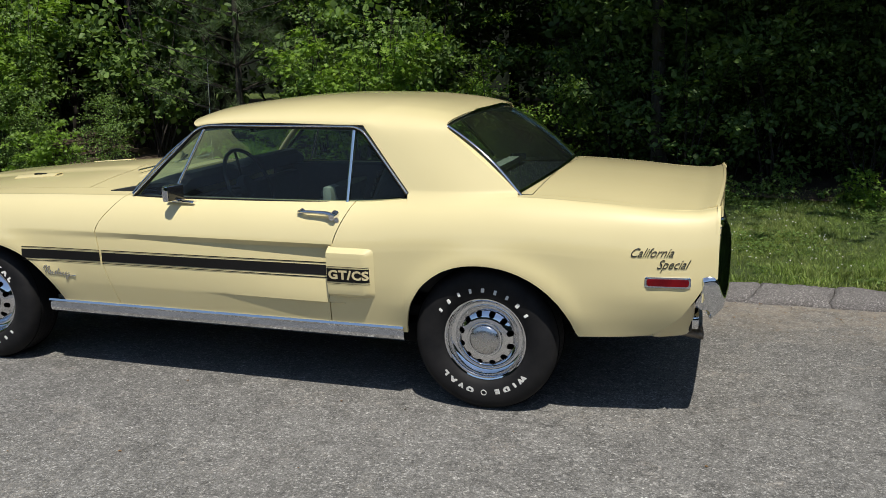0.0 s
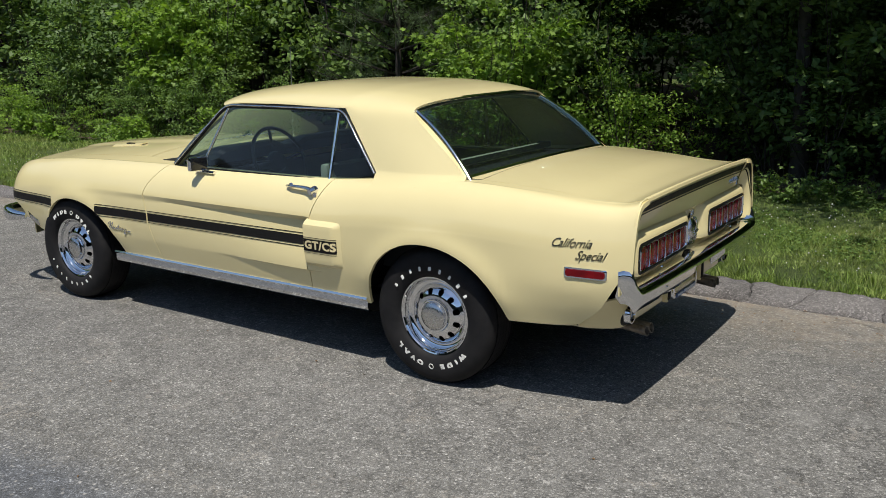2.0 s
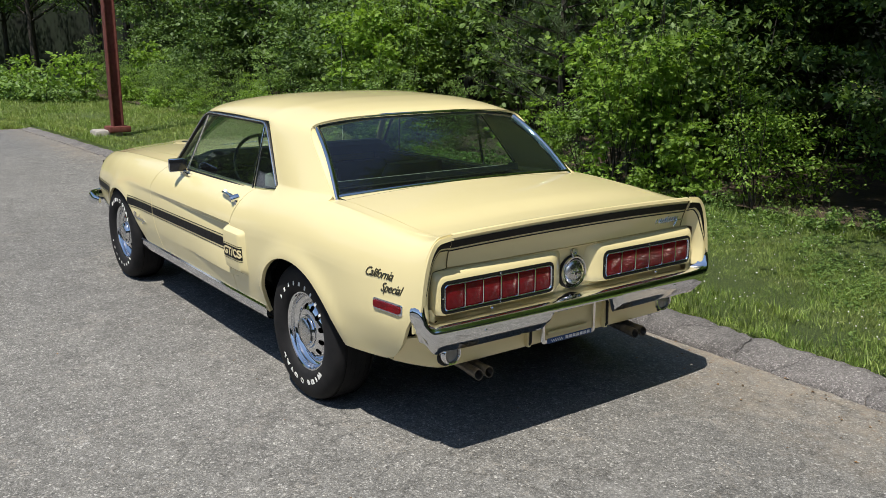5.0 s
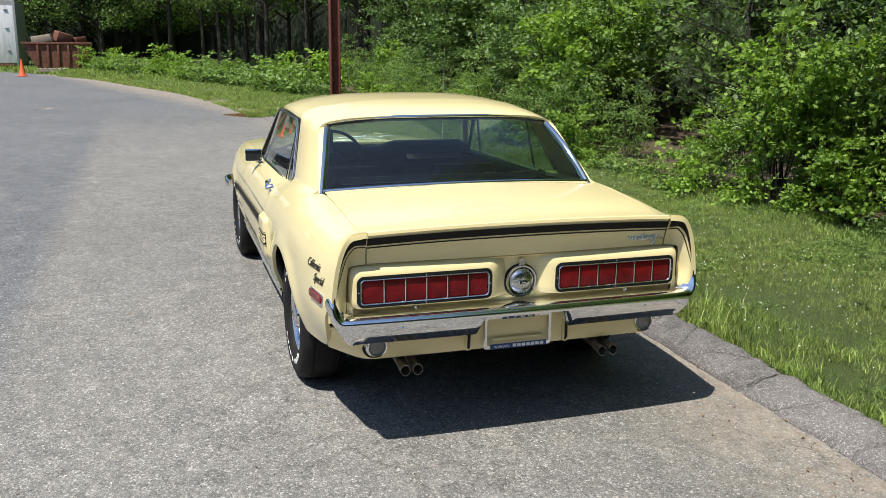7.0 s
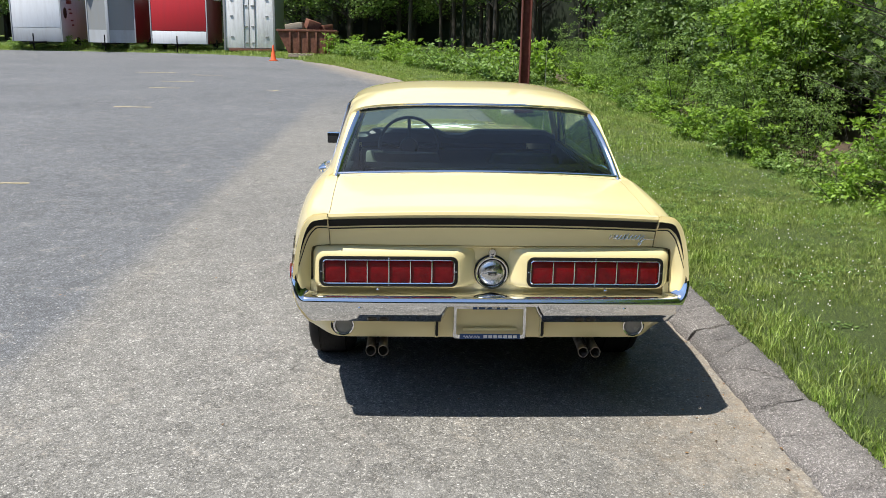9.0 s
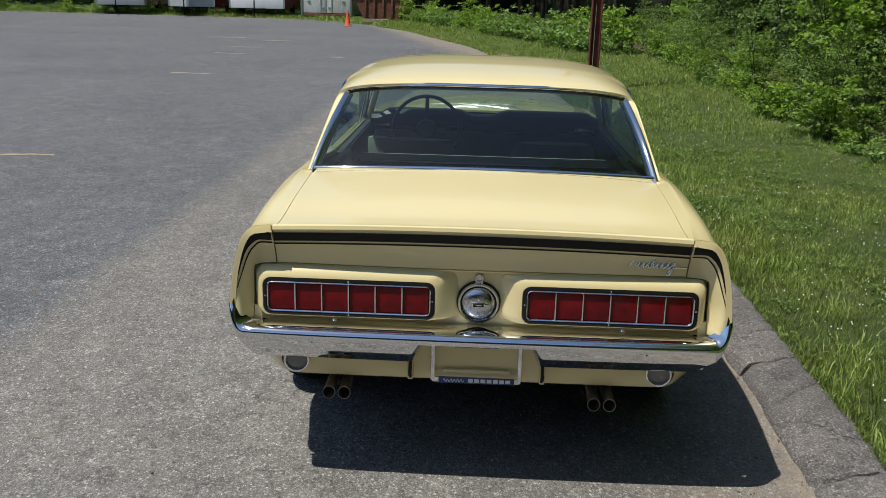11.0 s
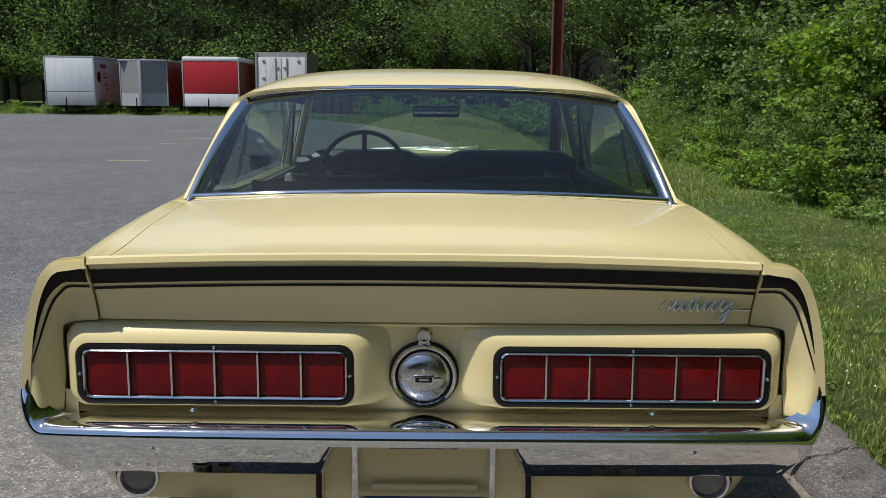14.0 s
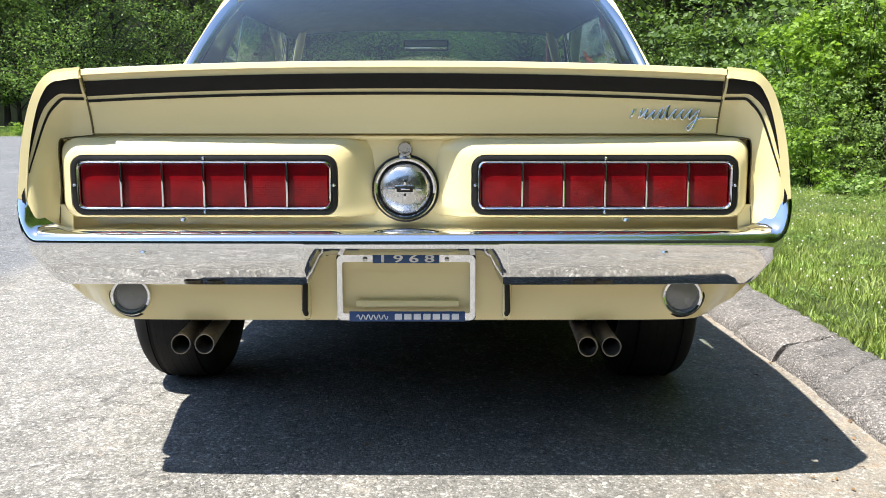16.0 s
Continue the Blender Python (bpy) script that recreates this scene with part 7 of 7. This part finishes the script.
# brown leaves heaped over the drain where the kerb ends
rs = np.random.default_rng(78)
n = 1500
a, far_out = rs.uniform(0, 2 * math.pi, n), np.sqrt(rs.uniform(0, 1, n)) * rs.uniform(0.7, 1.1, n)
x, y = -16.1 + 0.34 * far_out * np.cos(a) - 0.24 * far_out * np.sin(a), 0.62 + 0.34 * far_out * np.cos(a) + 0.24 * far_out * np.sin(a)
z = 0.004 + 0.035 * np.clip(1 - far_out, 0, 1) * rs.uniform(0.3, 1, n)
ln, a = rs.uniform(0.012, 0.034, n), rs.uniform(0, 6.28, n)
c, q = np.cos(a) * ln, np.sin(a) * ln
v = np.stack([np.stack([x - c, y - q, z], 1), np.stack([x + q * 0.5, y - c * 0.5, z + ln * 0.5], 1), np.stack([x + c, y + q, z + ln * 0.2], 1), np.stack([x - q * 0.5, y + c * 0.5, z + ln * 0.4], 1)], 1).reshape(-1, 3)
f = (np.arange(n)[:, None, None] * 4 + np.array([(0, 1, 2), (0, 2, 3)])[None]).reshape(-1, 3)
tagged(new("leaf_heap", fast_mesh("leaf_heap", v, f, DRY_LEAF)), "heap of brown dead leaves where the kerb ends", "leaves", kind="stuff")
# what is left of yellow parking lines
LINE_PAINT = plain("worn_yellow_paint", (0.33, 0.28, 0.17), 0.8, var=0.35, scale=30.0)
rng = random.Random(63)
for x, y, length, width, turn in ((-4.86, -4.61, 0.62, 0.10, 0.25), (-13.74, -5.79, 0.75, 0.16, 0.1), (-19.27, -6.58, 0.8, 0.16, 0.0), (-21.9, -6.87, 0.9, 0.16, 0.1), (-25.35, -6.78, 1.0, 0.18, 0.0), (-26.42, -8.68, 1.3, 0.2, 0.1), (-18.8, -3.7, 0.35, 0.2, 0.8)):
    bm = bmesh.new()
    top = [(length * (u - 0.5), width * (0.5 * (1 if k < 9 else -1) * rng.uniform(0.25, 1.1) + 0.25 * math.sin(5 * u + length * 9))) for k, u in enumerate(span(0, 1, 9) + span(1, 0, 9))]
    face = bm.faces.new([bm.verts.new((a, b, 0.004)) for a, b in top])
    low = bmesh.ops.extrude_face_region(bm, geom=[face])["geom"]
    bmesh.ops.translate(bm, vec=(0, 0, -0.006), verts=[g for g in low if isinstance(g, bmesh.types.BMVert)])
    ob = tagged(mesh_object("paint_mark", bm, LINE_PAINT), "worn fragment of a yellow parking line on asphalt", "road marking", "worn paint marks on the lot")
    ob.matrix_world = Matrix.Translation((x, y, 0)) @ Matrix.Rotation(math.pi / 2 + turn, 4, "Z")

# ---- rusty post, trailers and odds and ends at the far side ----
post = thing("steel_post", "tall rust-red steel post on a concrete footing", "post")
PXY = (-12.15, 1.88)
bm = bmesh.new()
for dx, dy, sx, sy in ((0, -0.080, 0.17, 0.020), (0, 0.080, 0.17, 0.020), (0, 0, 0.016, 0.142)):
    box(bm, PXY[0] + dx, PXY[1] + dy, 3.3, sx, sy, 6.2, 0.004)
part("column", bm, POST_RUST, post)
part("base_plate", box(bmesh.new(), PXY[0], PXY[1], 0.20, 0.36, 0.36, 0.10, 0.02), POST_RUST, post, "rusted base plate")
part("footing", box(bmesh.new(), PXY[0] - 0.12, PXY[1] - 0.16, 0.06, 0.42, 0.46, 0.26, 0.05), CONCRETE, post, "broken pale concrete footing")

W_PANEL = make_panel("white_panel", (0.80, 0.81, 0.82), amount=0.22)
OLD_WHITE = make_panel("chipped_white_panel", (0.74, 0.74, 0.73), (0.18, 0.15, 0.13), 0.70)
PALE_PANEL = make_panel("pale_grey_panel", (0.50, 0.51, 0.53), amount=0.3)
GREY_PANEL = make_panel("grey_panel", (0.24, 0.25, 0.25), amount=0.5)
SILVER_PANEL = make_panel("silver_panel", (0.38, 0.40, 0.42), amount=0.5)
RED_PANEL = make_panel("red_panel", (0.48, 0.018, 0.024), (0.2, 0.03, 0.03), 0.3)
DARK_RED = make_panel("dark_red_panel", (0.15, 0.014, 0.016), (0.08, 0.03, 0.03), 0.5)


def trailer(name, label, x, y, w, length, h, front, low, side, roof, nose=0.0, turn=0.0, cap=0.09):
    """A box trailer whose front looks at the lot (+x)."""
    root = thing(name, label, "trailer", "trailers at the far side of the lot")
    z0 = 0.42
    hl, hw = length / 2, w / 2
    bm = box(bmesh.new(), 0, 0, z0 + h / 2, length, w, h, 0.03)
    part("body", bm, side, root)
    split = 0.28 if low else 0.0
    if nose:
        for mat, za, zb, nm in ((low, 0.0, split, "nose_skirt"), (front, split, 1.0, "nose")):
            bm = sheet([[(hl, -hw, z0 + h * t), (hl + nose, 0, z0 + h * t), (hl, hw, z0 + h * t)] for t in (za, zb)])
            part(nm, bm, mat, root, thick=0.02)
        part("corner_strip", box(bmesh.new(), hl + nose, 0, z0 + h / 2, 0.07, 0.16, h, 0.02), SILVER_PANEL, root)
    else:
        part("front_panel", box(bmesh.new(), hl + 0.018, 0, z0 + h * (split + 1) / 2, 0.03, w - 0.10, h * (1 - split) - 0.06, 0.01), front, root)
        part("front_skirt", box(bmesh.new(), hl + 0.016, 0, z0 + h * split / 2, 0.03, w - 0.10, h * split, 0.01), low, root)
    for s in (-1, 1):
        part("corner_trim", box(bmesh.new(), hl + 0.02, s * hw, z0 + h / 2, 0.06, 0.06, h, 0.01), SILVER_PANEL, root)
    part("roof_cap", box(bmesh.new(), nose * 0.2, 0, z0 + h - 0.015 + cap / 2, length + 0.06 + nose * 0.4, w + 0.06, cap, cap * 0.4), roof, root)
    bm = tube([(hl, -0.45, 0.40), (hl + nose + 0.9, 0, 0.38)], 0.04, 6)
    tube([(hl, 0.45, 0.40), (hl + nose + 0.9, 0, 0.38)], 0.04, 6, bm)
    part("drawbar", bm, UNDER, root, "black drawbar")
    part("jack", tube([(hl + nose + 0.7, 0, 0.02), (hl + nose + 0.7, 0, 0.85)], 0.035, 8), UNDER, root, "black jack stand")
    part("coupler", box(bmesh.new(), hl + nose + 0.95, 0, 0.38, 0.25, 0.12, 0.10, 0.02), UNDER, root)
    for s in (-1, 1):
        m = Matrix.Translation((-0.3, s * (hw - 0.05), 0.33)) @ Matrix.Rotation(radians(90), 4, "X")
        part("tyre", lathe([(0.12, -0.09), (0.30, -0.09), (0.33, 0), (0.30, 0.09), (0.12, 0.09)], 24, m), TYRE, root)
    root.matrix_world = Matrix.Translation((x, y, 0.08)) @ Matrix.Rotation(turn, 4, "Z")
    return root


t1 = trailer("box_trailer", "white and grey box trailer parked on the verge", -48.5, -20.32, 2.6, 5.0, 2.55, W_PANEL, SILVER_PANEL, PALE_PANEL, SILVER_PANEL, turn=0.05)
bm = bmesh.new()
for k, (z, w) in enumerate(((2.55, 0.95), (2.15, 0.5), (1.95, 0.55), (1.55, 0.5), (1.3, 0.35))):
    box(bm, 0.95 - 0.12 * k, 1.304, z, w, 0.012, 0.20 if k == 0 else 0.08, 0.002)
part("side_marks", bm, DARK_RED, t1, "dark red lettering bars")
part("side_badge", lathe([(0.30, 0.0), (0.30, 0.012), (0.0001, 0.012)], 28, Matrix.Translation((1.75, 1.300, 1.95)) @ Matrix.Rotation(radians(-90), 4, "X")), BLACK, t1, "round dark badge")
trailer("vee_nosed_trailer", "silver and red trailer with a pointed nose", -49.2, -16.4, 2.55, 5.5, 2.40, GREY_PANEL, SILVER_PANEL, DARK_RED, SILVER_PANEL, nose=0.7, turn=0.02)
trailer("red_trailer", "red and white box trailer with a white roof", -48.5, -12.65, 3.0, 5.0, 2.40, RED_PANEL, W_PANEL, DARK_RED, W_PANEL, turn=0.03, cap=0.26)

# an old box body with a battered white door
cont = thing("freight_container", "battered white container with hinged doors", "container")
BX, BY = -46.0, -8.75
part("shell", box(bmesh.new(), BX - 2.0, BY, 1.80, 4.0, 2.75, 3.2, 0.04), GREY_PANEL, cont)
for s in (-1, 1):
    door_ob = part("door", box(bmesh.new(), BX + 0.03, BY + s * 0.66, 1.75, 0.05, 1.28, 2.8, 0.01), OLD_WHITE, cont, "battered white door")
    for k, z in enumerate((0.62, 0.95, 1.5, 2.05, 2.6, 2.95)):
        part("hinge", box(bmesh.new(), BX + 0.07, BY + s * (0.95 if k % 2 else 0.18), z, 0.05, 0.16, 0.07, 0.01), GREY_PANEL, door_ob, "dark steel hinge")
    part("lock_rod", tube([(BX + 0.085, BY + s * 0.30, 0.36), (BX + 0.085, BY + s * 0.30, 3.12)], 0.022, 8), GREY_PANEL, door_ob, "upright locking rod")
for s in (-1, 1):
    part("post", box(bmesh.new(), BX + 0.05, BY + s * 1.34, 1.80, 0.10, 0.12, 3.2, 0.02), GREY_PANEL, cont)
part("sill", box(bmesh.new(), BX + 0.05, BY, 0.24, 0.12, 2.3, 0.14, 0.02), BIN_RUST, cont)

# rusty skip: a ribbed tub with sloped ends and a load of scrap
skip = thing("rusty_skip", "rusted dark brown steel skip by the trees", "skip")
SX, SY = -43.6, -5.3
rows = [[(SX + x, SY + y, z) for x, y in ((-1.1, -1.5 + 0.55 * (1 - t)), (1.0, -1.5 + 0.55 * (1 - t)), (1.0, 1.5 - 0.35 * (1 - t)), (-1.1, 1.5 - 0.35 * (1 - t)))] for t, z in ((0, 0.22), (0.5, 0.75), (1, 1.35))]
bm = sheet(rows, closed=True)
bmesh.ops.holes_fill(bm, edges=[e for e in bm.edges if e.is_boundary and e.verts[0].co.z < 0.5 and e.verts[1].co.z < 0.5])
part("tub", bm, BIN_RUST, skip, thick=0.05)
part("rim", box(bmesh.new(), SX + 1.02, SY, 1.36, 0.12, 3.1, 0.11, 0.02), BIN_RUST, skip)
for k in range(5):
    part("rib", box(bmesh.new(), SX + 1.03, SY - 0.85 + 0.45 * k, 0.79, 0.08, 0.09, 1.08, 0.01), BIN_RUST, skip)
for k, (y, z, w, h, r) in enumerate(((-0.7, 1.55, 0.9, 0.35, 10), (0.2, 1.62, 0.7, 0.5, -18), (0.8, 1.50, 0.6, 0.3, 6))):
    part("scrap", box(bmesh.new(), SX + 0.2 - 0.3 * k, SY + y, z, 0.8, w, h, 0.05, Matrix.Rotation(radians(r), 4, "X") @ Matrix.Rotation(radians(20 * k), 4, "Z")), BIN_RUST if k else TIMBER, skip, "rusty scrap load")
pal = thing("pallet", "grey timber pallet lying by the skip", "pallet")
for k in range(6):
    part("board", box(bmesh.new(), -40.6, -5.9 + 0.2 * k, 0.24, 1.1, 0.11, 0.025, 0.004), TIMBER, pal)
for k in range(3):
    part("bearer", box(bmesh.new(), -41.1 + 0.5 * k, -5.4, 0.17, 0.09, 1.1, 0.10, 0.004), TIMBER, pal)

cone = thing("traffic_cone", "orange traffic cone at the edge of the lot", "cone")
CX, CY = -37.9, -6.36
part("body", lathe([(0.15, 0.03), (0.13, 0.06), (0.03, 0.70), (0.02, 0.71), (0.0001, 0.71)], 24, Matrix.Translation((CX, CY, 0))), ORANGE, cone)
part("base", box(bmesh.new(), CX, CY, 0.02, 0.38, 0.38, 0.04, 0.01), ORANGE, cone)
